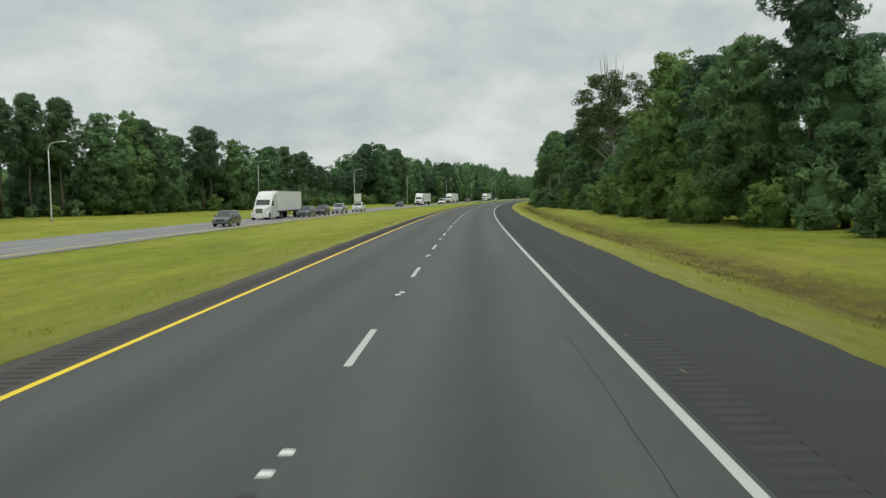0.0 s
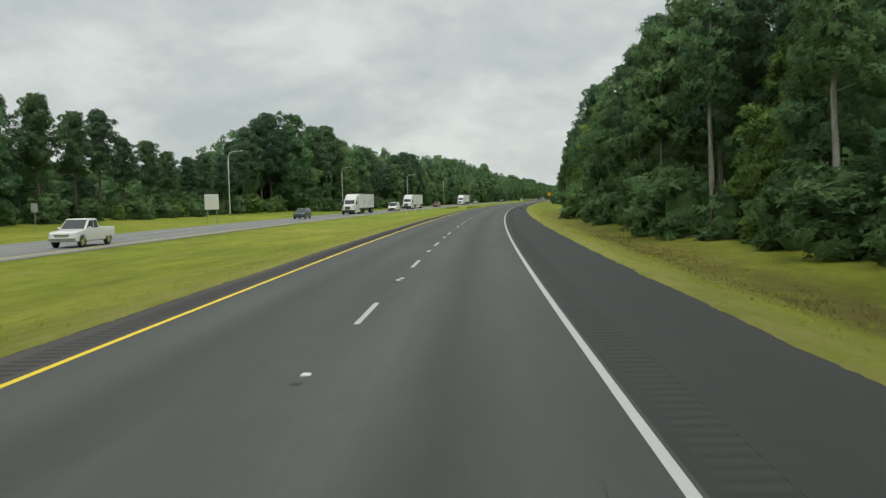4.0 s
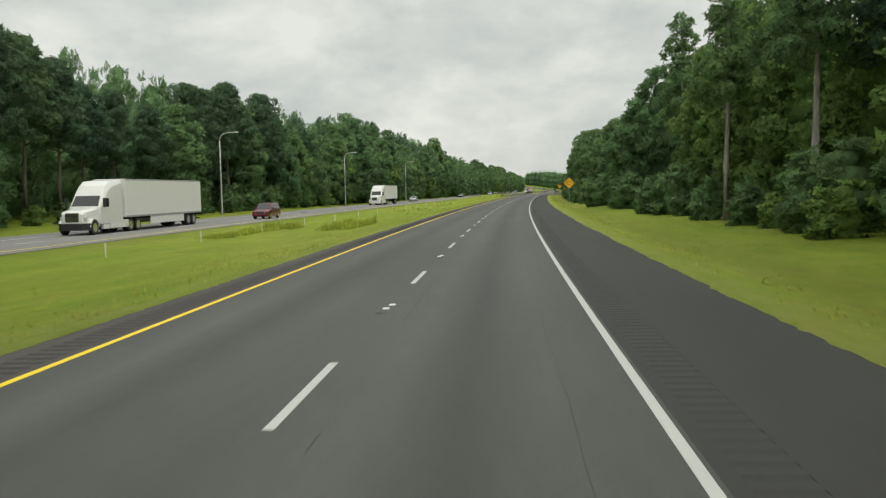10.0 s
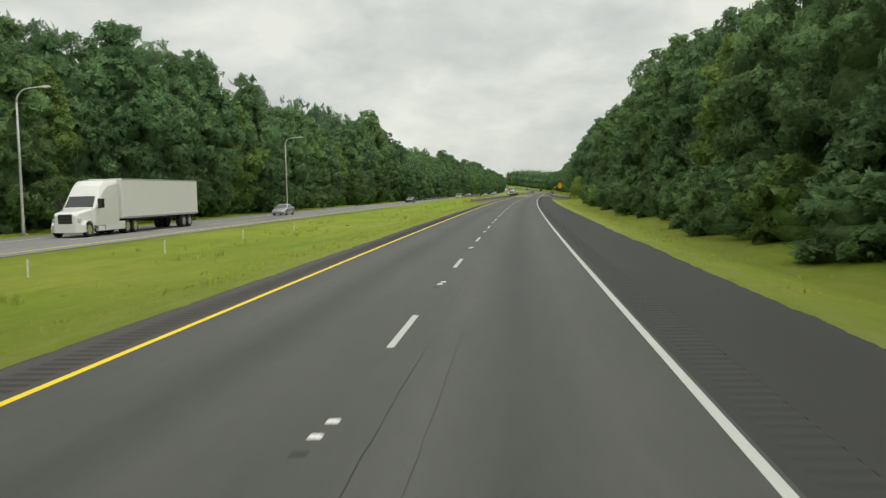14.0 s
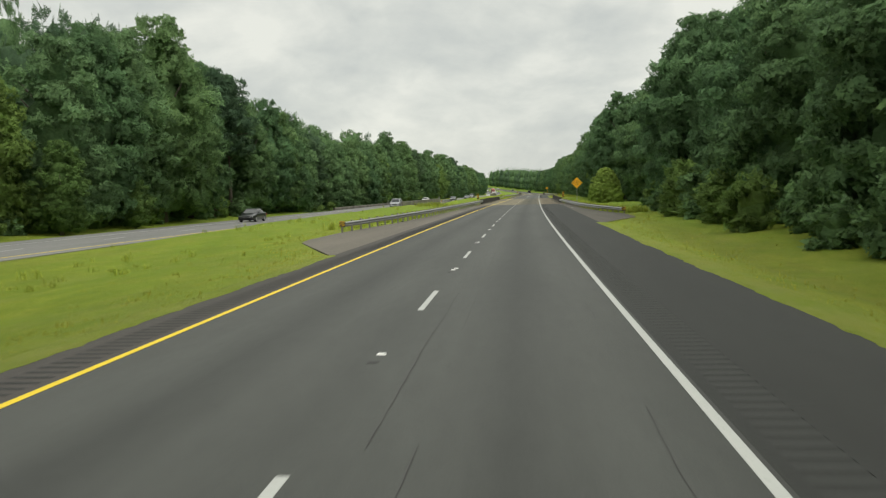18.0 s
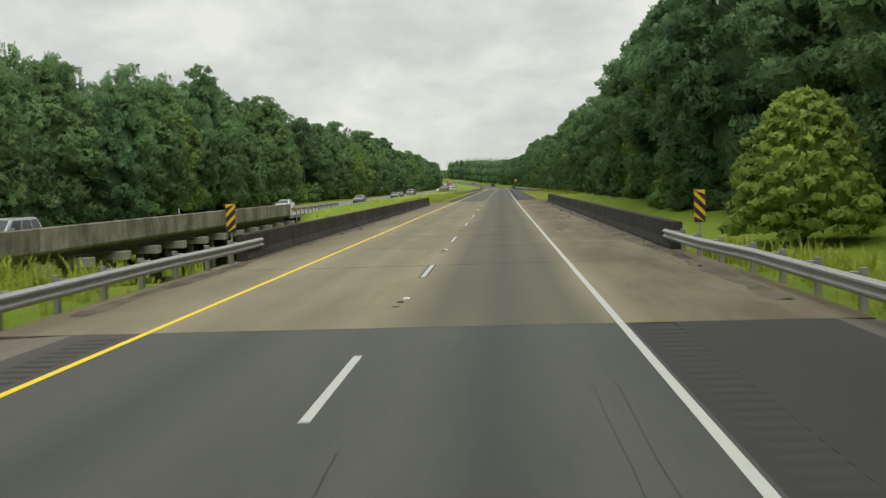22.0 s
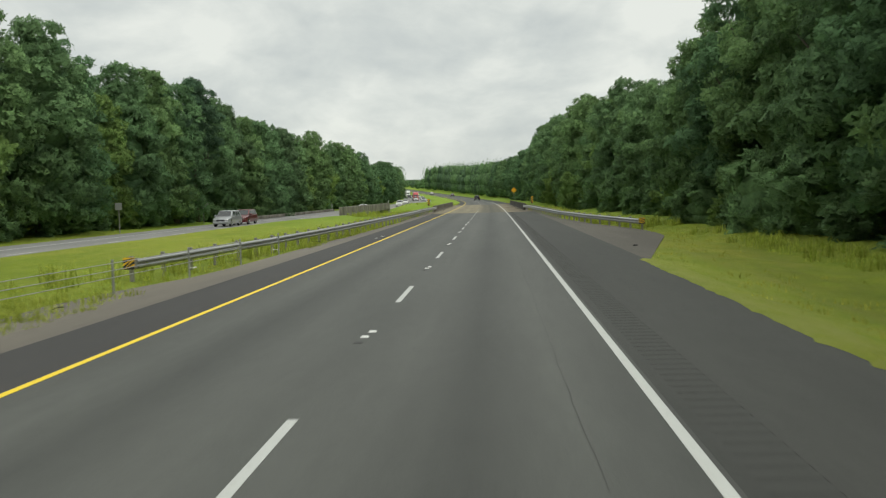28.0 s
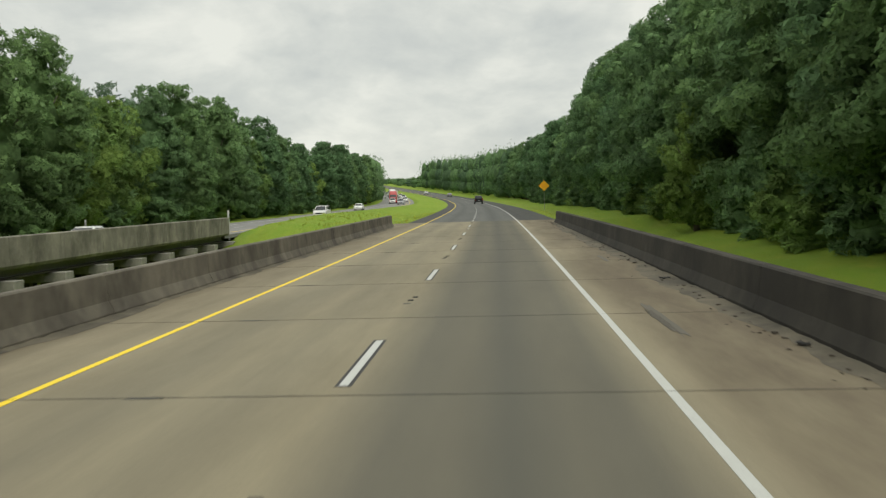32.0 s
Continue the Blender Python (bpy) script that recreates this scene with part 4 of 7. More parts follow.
# ---- bridges of the far carriageway ----
for (a, b), n in ((F1, 13), (F2, 14)):
    br = tagged(new("far_bridge"), "low weathered concrete bridge of the far carriageway on pile bents", "bridge")
    nn, top = (-20.2, 0.74) if a < 800 else (-19.8, 0.92)
    V, F, uv = sweep([(nn - 12.6, -0.5), (nn - 12.6, -0.95), (nn - 0.7, -0.95), (nn - 0.7, -0.5)], a, b, 6)
    put("deck", mesh_of("deck", V, F, M_FARROAD, uv=uv), br)
    es = np.linspace(a, b, n + 1)
    for k in range(n):
        for lat, side in ((nn, 1), (nn - 12.6, -1)):
            t_ = top if side > 0 else -0.05
            sec = [(lat, -0.4), (lat, t_ - 0.05), (lat - side * 0.05, t_), (lat - side * 0.3, t_), (lat - side * 0.34, t_ - 0.05), (lat - side * 0.34, -0.5), (lat - side * 0.8, -0.5), (lat - side * 0.8, -0.55), (lat - side * 0.1, -0.55)]
            V, F, uv = sweep(sec if side < 0 else sec[::-1], es[k] + 0.01, es[k + 1] - 0.01, 5)
            put("parapet_block", mesh_of("parapet_block", V, F, M_FARWALL), br)
    for k in range(n + 1):
        s = es[k]
        sh = Shape().box(-13.0, 0.35, -0.42, 0.42, -1.55, -1.05, 0.03)
        put("bent_cap", sh.mesh("bent_cap", M_BEAM), br, spot(s, nn, 0))
        for lat in (-0.9, -4.4, -8.2, -11.7):
            sh = Shape().box(-0.2, 0.2, -0.2, 0.2, -5.0, -1.54, 0.04)
            put("column", sh.mesh("column", M_PARAPET), br, spot(s, nn + lat, 0))
    # girders in near-black concrete; the shade under the deck is put into their colour
    for lat in (-0.7, -3.4, -6.3, -9.2, -11.9):
        swept("girder", slab(nn + lat - 0.25, nn + lat + 0.25, -0.95, 0.1), a, b, M_PARAPET_DARK, br, step=8)

# ---- guard rails ----
WBEAM = [(0.0, 0.155), (0.035, 0.125), (0.075, 0.1), (0.08, 0.065), (0.012, 0.022), (0.012, -0.022), (0.08, -0.065), (0.075, -0.1), (0.035, -0.125), (0.0, -0.155)]


def marker_plate(w, h, stripes, slope, flip):
    """A sheet with slanting stripes, as two meshes: the sheet and its stripes, facing -y."""
    sheet = Shape().box(-w / 2, w / 2, 0, 0.006, 0, h, 0.002)
    st = Shape()
    step = h / stripes
    for k in range(-2, stripes + 2):
        poly = []
        for x, dz in ((-w / 2, 0), (w / 2, slope * w * flip)):
            poly.append((x, k * step + dz))
        lo = [(x, min(max(z, 0), h)) for x, z in poly]
        hi = [(x, min(max(z + step * 0.56, 0), h)) for x, z in poly]
        if max(z for _, z in hi) - min(z for _, z in lo) < 0.01 or (hi[0][1] - lo[0][1] < 0.002 and hi[1][1] - lo[1][1] < 0.002):
            continue
        st.add([(lo[0][0], -0.004, lo[0][1]), (lo[1][0], -0.004, lo[1][1]), (hi[1][0], -0.004, hi[1][1]), (hi[0][0], -0.004, hi[0][1])], [(0, 1, 2, 3)])
    return sheet.mesh("sheet", M_MARK), st.mesh("stripes", M_BLACK)


def guard_rail(key, side, label, drop=0.0):
    """A W-beam rail on steel posts; side -1 stands to the left of the road."""
    e = tagged(new("guard_rail"), label, "guard rail", "guard rails by the bridges")
    s0, s1 = RAILS[key][0][0], RAILS[key][-1][0]
    line = lambda s: rail_line(key, s)
    n = int(round((s1 - s0) / 3.81))
    es = np.linspace(s0, s1, n + 1)
    zc = 0.57 - drop
    low = {"a": 0.05, "b": 0.14, "c": 0.04, "d": 0.05}.get(key, 0.0)
    sink = lambda s: apron_z(line(s)) * 1.1 - low if drop == 0 else 0.0
    for k in range(n):
        outer = [(-side * d, z + zc) for d, z in WBEAM]
        inner = [(-side * (d - 0.006), z + zc) for d, z in WBEAM[::-1]]
        sec = outer + inner
        V, F, uv = sweep(sec if side > 0 else sec[::-1], es[k] - (0.12 if k else 0), es[k + 1], 1.3, line)
        V[:, 2] += np.array([sink(u) for u in uv[:, 1]])
        put("rail_beam", mesh_of("rail_beam", V, F, M_GALV), e)
    m = int((s1 - s0) / 1.905)
    post = Shape().box(-0.06, 0.06, -0.045, 0.045, -0.8, 0.8, 0.008).mesh("post", M_POST)
    block = Shape().box(-0.075, 0.075, -0.05, 0.05, 0.42, 0.74, 0.008).mesh("block", M_POST)
    for k in range(m + 1):
        s = min(s0 + 0.15 + 1.905 * k, s1 - 0.1)
        put("post", post, e, spot(s, line(s) + side * 0.235, sink(s) - drop))
        put("spacer_block", block, e, spot(s, line(s) + side * 0.08, sink(s) - drop))
    # rounded buffer end with a striped sheet
    sh = Shape()
    sh.rings([[(side * 0.25 * math.sin(a) - side * 0.02, -0.22 * math.cos(a) - 0.02, z) for a in np.linspace(0.0, math.pi, 7)] + [(side * 0.24 * math.sin(a) - side * 0.02, -0.2 * math.cos(a), z) for a in np.linspace(math.pi, 0.0, 7)] for z in (zc - 0.17, zc + 0.17)])
    put("buffer_end", sh.mesh("buffer_end", M_GALV), e, spot(s0, line(s0), sink(s0)))
    sheet, st = marker_plate(0.36, 0.36, 2, 1.0, 1 if side < 0 else -1)
    q = spot(s0 - 0.26, line(s0) + side * 0.12, 0.42 - drop + sink(s0))
    p = put("marker_sheet", sheet, e, q, "yellow and black striped sheet")
    put("stripes", st, p)
    return e


guard_rail("a", -1, "galvanised W-beam guard rail with a striped end, leading to the bridge")
guard_rail("b", 1, "galvanised W-beam guard rail with a striped end beside the wide shoulder")
guard_rail("c", -1, "galvanised W-beam guard rail with a striped end beside the median")
guard_rail("d", 1, "galvanised W-beam guard rail with a striped end beside the weedy verge")


RAILS["e"] = ((740.0, -20.2), (750.0, -20.2), (765.0, -20.5))
guard_rail("e", 1, "galvanised guard rail along the far carriageway past its bridge", 0.5)

for s, lat, z0, z1 in ((740.5, -20.7, -0.7, 1.15), (743.0, -33.9, -0.7, 0.55), (1011.0, -20.3, -0.7, 1.5), (1012.0, -33.0, -0.7, 1.0)):
    e = tagged(new("delineator_post"), "slim grey delineator post at the far bridge's end", "delineator", "delineators at the far bridges")
    e.matrix_basis = spot(s, lat, 0)
    part("post", Shape().box(-0.08, 0.08, -0.03, 0.03, z0 - 0.3, z1, 0.01), M_POLE, e)
    part("reflector", Shape().box(-0.06, 0.06, -0.04, -0.031, z1 - 0.28, z1 - 0.06, 0.003), M_CERAMIC, e)



def object_marker(s, lat, flip):
    e = tagged(new("object_marker"), "tall yellow and black striped bridge marker on a steel post", "marker sign", "striped bridge markers")
    e.matrix_basis = spot(s, lat, 0)
    sheet, st = marker_plate(0.31, 0.92, 3, 1.0, flip)
    p = put("plate", sheet, e, pose(0, 0, 0.86))
    put("stripes", st, p)
    part("post", Shape().box(-0.03, 0.03, 0.008, 0.05, -0.6, 1.72, 0.004), M_POST, e)
    return e


object_marker(677.4, -6.75, 1), object_marker(675.2, 7.5, -1), object_marker(940.3, -6.7, 1), object_marker(938.9, 7.35, -1)


# ---- signs ----
def lettering(lines, size, gap):
    cu = bpy.data.curves.new("legend", "FONT")
    cu.body, cu.size, cu.align_x, cu.align_y, cu.space_line, cu.extrude = "\n".join(lines), size, "CENTER", "CENTER", gap, 0.002
    cu.resolution_u = 2
    tmp = new("legend", cu)
    me = bpy.data.meshes.new_from_object(tmp.evaluated_get(bpy.context.evaluated_depsgraph_get()))
    bpy.data.objects.remove(tmp)
    me.materials.clear()
    me.materials.append(M_BLACK)
    return me


def diamond(half, r=0.06):
    """Outline of a square set on its corner, corners rounded."""
    pts = []
    for k in range(4):
        a = math.pi / 2 * k - math.pi / 2
        cx, cz = math.cos(a) * (half - r * 1.414), math.sin(a) * (half - r * 1.414)
        for d in (-0.7, -0.35, 0, 0.35, 0.7):
            pts.append((cx + r * math.cos(a + d), cz + r * math.sin(a + d)))
    return pts


def warning_sign(s, lat, zc, half, lines, label):
    e = tagged(new("warning_sign"), label, "road sign", "amber warning signs")
    e.matrix_basis = spot(s, lat, 0)
    o = diamond(half)
    part("panel", Shape().rings([[(x, 0.0, z + zc) for x, z in o], [(x, 0.004, z + zc) for x, z in o]]), M_SIGN, e)
    part("panel_back", Shape().rings([[(x, 0.0045, z + zc) for x, z in o], [(x, 0.007, z + zc) for x, z in o]]), M_BACK, e)
    bo, bi = diamond(half - 0.03), diamond(half - 0.055)
    n = len(bo)
    sh = Shape().add([(x, -0.003, z + zc) for x, z in bo] + [(x, -0.003, z + zc) for x, z in bi], [(i, (i + 1) % n, n + (i + 1) % n, n + i) for i in range(n)])
    part("border", sh, M_BLACK, e)
    if lines:
        for k, line in enumerate(lines):
            put("legend", lettering((line,), 0.225, 1.0), e, pose(0, -0.004, zc + 0.02 + 0.25 * (1 - k), 90, 0, 0), "black capital lettering")
    part("post", Shape().box(-0.035, 0.035, 0.01, 0.06, -1.2, zc + half * 0.8, 0.006), M_GALV, e)
    return e


BRIDGE = ("BRIDGE", "ICES BEFORE", "ROAD")
warning_sign(428.0, 9.5, 2.95, 0.862, BRIDGE, "amber diamond warning sign with black lettering on a steel post")
warning_sign(664.3, 9.25, 3.1, 0.862, BRIDGE, "amber diamond warning sign with black lettering beside a young tree")
warning_sign(1074.0, 10.6, 3.3, 0.862, (), "amber diamond warning sign beyond the second bridge")


def back_sign(s, lat, z, w, h, posts, shape, label, name="road_sign", turn=0):
    e = tagged(new(name), label, "road sign")
    e.matrix_basis = spot(s, lat, ground_height(s, lat), turn)
    if shape == "diamond":
        o = diamond(w / 2)
        part("panel", Shape().rings([[(x, 0.0, zz + z) for x, zz in o], [(x, 0.006, zz + z) for x, zz in o]]), M_BACK, e)
    else:
        part("panel", Shape().box(-w / 2, w / 2, 0, 0.02, z - h / 2, z + h / 2, 0.008), M_BACK if shape == "box" else M_CERAMIC, e)
    for x in posts:
        part("post", Shape().box(x - 0.04, x + 0.04, 0.021, 0.09, -0.6, z + h * 0.4, 0.006), M_POST, e)
    return e


back_sign(238.0, -38.5, 3.0, 2.1, 2.2, (-0.7, 0.7), "white", "pale back of a large square road sign on two posts")
back_sign(206.0, -46.0, 2.4, 0.75, 0.95, (0,), "box", "grey back of a small road sign on a post")
back_sign(931.6, -35.2, 2.6, 1.5, 1.5, (0,), "diamond", "grey aluminium back of a diamond road sign")
back_sign(905.0, -34.5, 2.6, 0.7, 0.7, (0,), "box", "grey back of a small road sign on a post")


# ---- street lamps ----
def street_lamp(s, lat, h, label="tall galvanised street lamp with a curved arm over the far carriageway"):
    e = tagged(new("street_lamp"), label, "street lamp", "street lamps along the far carriageway")
    e.matrix_basis = spot(s, lat, ground_height(s, lat))
    part("pole", Shape().tube([(0, 0, 0.1), (0, 0, 0.5), (0, 0, h * 0.5), (0, 0, h - 1.1)], [0.13, 0.12, 0.1, 0.08], 10), M_POLE, e, smooth=True)
    arc = [(1.1 * (1 - math.cos(a)), 0, h - 1.1 + 1.05 * math.sin(a)) for a in np.linspace(0, math.pi / 2, 7)]
    part("arm", Shape().tube(arc + [(2.2, 0, h + 0.03)], [0.08, 0.078, 0.075, 0.07, 0.065, 0.06, 0.055, 0.05], 8), M_POLE, e, smooth=True)
    part("lamp_head", Shape().rings([[(2.1, -0.09, h - 0.02), (2.1, 0.09, h - 0.02), (2.1, 0.07, h + 0.1), (2.1, -0.07, h + 0.1)], [(2.35, -0.17, h - 0.06), (2.35, 0.17, h - 0.06), (2.35, 0.12, h + 0.14), (2.35, -0.12, h + 0.14)],
                                     [(2.75, -0.15, h - 0.04), (2.75, 0.15, h - 0.04), (2.75, 0.1, h + 0.1), (2.75, -0.1, h + 0.1)]]), M_POLE, e)
    part("base", Shape().tube([(0, 0, -0.3), (0, 0, 0.12), (0, 0, 0.16)], [0.32, 0.3, 0.2], 12), M_BEAM, e)
    return e


for s, lat in ((120, -60.0), (196, -53.0), (266, -45.9), (335.5, -42.1), (412.5, -39.3), (478, -36.9), (543, -34.7)):
    street_lamp(s, lat, 11.4)


# ---- cable barrier in the median ----
def cable_barrier(spans, lat, label):
    e = tagged(new("cable_barrier"), label, "cable barrier")
    post = Shape().box(-0.026, 0.026, -0.02, 0.02, -0.5, 0.95, 0.005).mesh("post", M_GALV)
    for a, b in spans:
        for s in np.arange(a, b, 4.6):
            put("post", post, e, spot(s, lat(s), ground_height(s, lat(s))))
        for h in (0.5, 0.68, 0.86):
            pts = [tuple(at(s, lat(s) + 0.04, ground_height(s, lat(s)) + h)) for s in np.arange(a, b + 0.1, 9.2)]
            sh = Shape().tube(pts, [0.011] * len(pts), 5)
            put("cable", sh.mesh("cable", M_GALV), e)
    return e


marker = Shape().box(-0.03, 0.03, -0.012, 0.012, -0.4, 0.7, 0.005).mesh("marker_post", M_CERAMIC)
for k in range(17):
    ms = 289.0 + 12.0 * k
    ml = lerp(ms, (290, -17.7), (311, -17.8), (372, -16.8), (584, -15.5))
    put("marker_post", marker, None, spot(ms, ml, ground_height(ms, ml)), "thin pale marker post in the grass of the median", "marker post", "marker posts in the median")
cable_barrier(((762, 862),), lambda s: lerp(s, (762, -6.9), (838, -8.3), (846, -7.5), (862, -6.75)), "three-strand cable barrier on steel posts beside the shoulder")

# ---- trees ----
def inner_mass(rg, cores, rings_, off):
    """Rough closed lumps that fill a crown: verts, faces and soft normals."""
    verts, faces, turns = [], [], []
    ring, seg = rings_
    for c in cores:
        cv = [(0, 0, -1)]
        for i in range(1, ring):
            a = -math.pi / 2 + math.pi * i / ring
            cv += [(math.cos(a) * math.cos(2 * math.pi * j / seg), math.cos(a) * math.sin(2 * math.pi * j / seg), math.sin(a)) for j in range(seg)]
        cv.append((0, 0, 1))
        cv = np.array(cv)
        turns.append(cv + np.array([0.3, 0, 0.1]))
        cv = cv * rg.uniform(0.78, 1.12, (len(cv), 1)) * c[3:] + c[:3]
        last = len(cv) - 1
        for j in range(seg):
            q = (j + 1) % seg
            faces.append([off, off + 1 + q, off + 1 + j])
            faces.append([off + last, off + 1 + (ring - 2) * seg + j, off + 1 + (ring - 2) * seg + q])
            for i in range(ring - 2):
                a, b2 = off + 1 + i * seg, off + 1 + (i + 1) * seg
                faces.append([a + j, a + q, b2 + q, b2 + j])
        verts.append(cv)
        off += len(cv)
    return verts, faces, turns


def leaf_cloud(rg, pads, cores, cards, size, spread=0.45, front=True, rings_=(4, 7), wide=(0.45, 0.85)):
    """A crown: leaf sprays strewn over many small pads, round a few inner lumps. Pads and cores: (x, y, z, rx, ry, rz)."""
    pads, cores = np.array(pads, float), np.array(cores, float).reshape(-1, 6)
    area = pads[:, 3] * pads[:, 4]
    many = cards * 3
    pick = rg.choice(len(pads), many, p=area / area.sum())
    d = rg.normal(size=(many, 3))
    d[:, 2] += 0.3
    d /= np.linalg.norm(d, axis=1)[:, None]
    p = pads[pick, :3] + d * pads[pick, 3:] * (1.12 - spread * rg.random((many, 1)) ** 1.5)
    keep = np.ones(many, bool)
    for c in cores:
        keep &= ((((p - c[:3]) / c[3:]) ** 2).sum(1) > 0.6)
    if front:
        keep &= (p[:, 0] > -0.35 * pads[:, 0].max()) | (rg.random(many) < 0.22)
    keep = np.where(keep)[0][:cards]
    cards, d, p = len(keep), d[keep], p[keep]
    nrm = d + rg.normal(size=(cards, 3)) * 0.55
    nrm /= np.linalg.norm(nrm, axis=1)[:, None]
    t = np.cross(nrm, rg.normal(size=(cards, 3)))
    t /= np.linalg.norm(t, axis=1)[:, None]
    b = np.cross(nrm, t)
    L = size * rg.uniform(0.45, 1.4, (cards, 1))
    W = L * rg.uniform(wide[0], wide[1], (cards, 1))
    V = np.stack([p - t * L * 0.5 - b * W * rg.uniform(0.3, 0.9, (cards, 1)), p + t * L * 0.55, p - t * L * rg.uniform(-0.1, 0.4, (cards, 1)) + b * W], 1).reshape(-1, 3)
    mid = np.array([pads[:, 0].mean(), pads[:, 1].mean(), pads[:, 2].min() * 0.4 + pads[:, 2].mean() * 0.6])
    out = (p - mid) / np.linalg.norm(p - mid, axis=1)[:, None]
    lean = d * 0.5 + out * 0.55 + nrm * 0.18 + np.array([0, 0, 0.22])
    F = np.arange(cards)[:, None] * 3 + [0, 1, 2]
    T = V.reshape(-1, 3, 3)
    turned = (np.cross(T[:, 1] - T[:, 0], T[:, 2] - T[:, 0]) * lean).sum(1) < 0
    F[turned] = F[turned][:, ::-1]
    turns = [np.repeat(lean / np.linalg.norm(lean, axis=1)[:, None], 3, 0)]
    cv, cf, ct = inner_mass(rg, cores, rings_, len(V))
    return np.concatenate([V] + cv), F.tolist() + cf, np.concatenate(turns + ct), [0] * cards + [1] * len(cf)


def soft_crown(me, turns):
    """Leaves shade with the clump that they belong to."""
    me.polygons.foreach_set("use_smooth", [True] * len(me.polygons))
    me.normals_split_custom_set_from_vertices(turns.tolist())
    return me


def crooked(rg, h, r, lean=0.3, n=5):
    p = [(0.0, 0.0, -0.3)]
    for i in range(1, n):
        p.append((p[-1][0] + rg.normal() * lean * 0.4, p[-1][1] + rg.normal() * lean * 0.4, h * i / (n - 1)))
    return p, [r * (1 - 0.8 * i / (n - 1)) * (1.35 if i == 0 else 1) for i in range(n)]


def leafy(rg, h, wide, n, low=0.03, pad=0.06, fill=0.56, cores_n=7, point=0.7):
    """Pads and cores of a broadleaf crown that reaches down to low * h; its top is at h."""
    env = lambda f: h * wide * math.sin(math.pi * min(1, 0.2 + 0.74 * f)) ** point
    ph = rg.uniform(0, 50)
    pads = []
    for i in range(n):
        f = (i + rg.random()) / n
        a = rg.uniform(-2.1, 2.1) if rg.random() < 0.8 else rg.uniform(0, 6.28)
        bulge = 1 + 0.42 * noise.noise((ph + math.cos(a) * 1.1, math.sin(a) * 1.1, f * 3.2))
        R = env(f) * bulge * rg.uniform(0.62, 1.0)
        r = h * pad * rg.uniform(0.6, 1.4) * (1.0 - 0.35 * f)
        pads.append((math.cos(a) * R, math.sin(a) * R, h * (low + 0.045 + (0.925 - low) * f), r * 1.15, r * 1.15, r * 0.72))
    cores = []
    for i in range(cores_n):
        f = (i + 0.5) / cores_n
        R = env(f) * fill
        z = h * (low + 0.04 + (0.83 - low) * f)
        cores.append((R * 0.12, 0, z, R, R, max(R * 0.8, h * 0.55 / cores_n)))
    return pads, cores


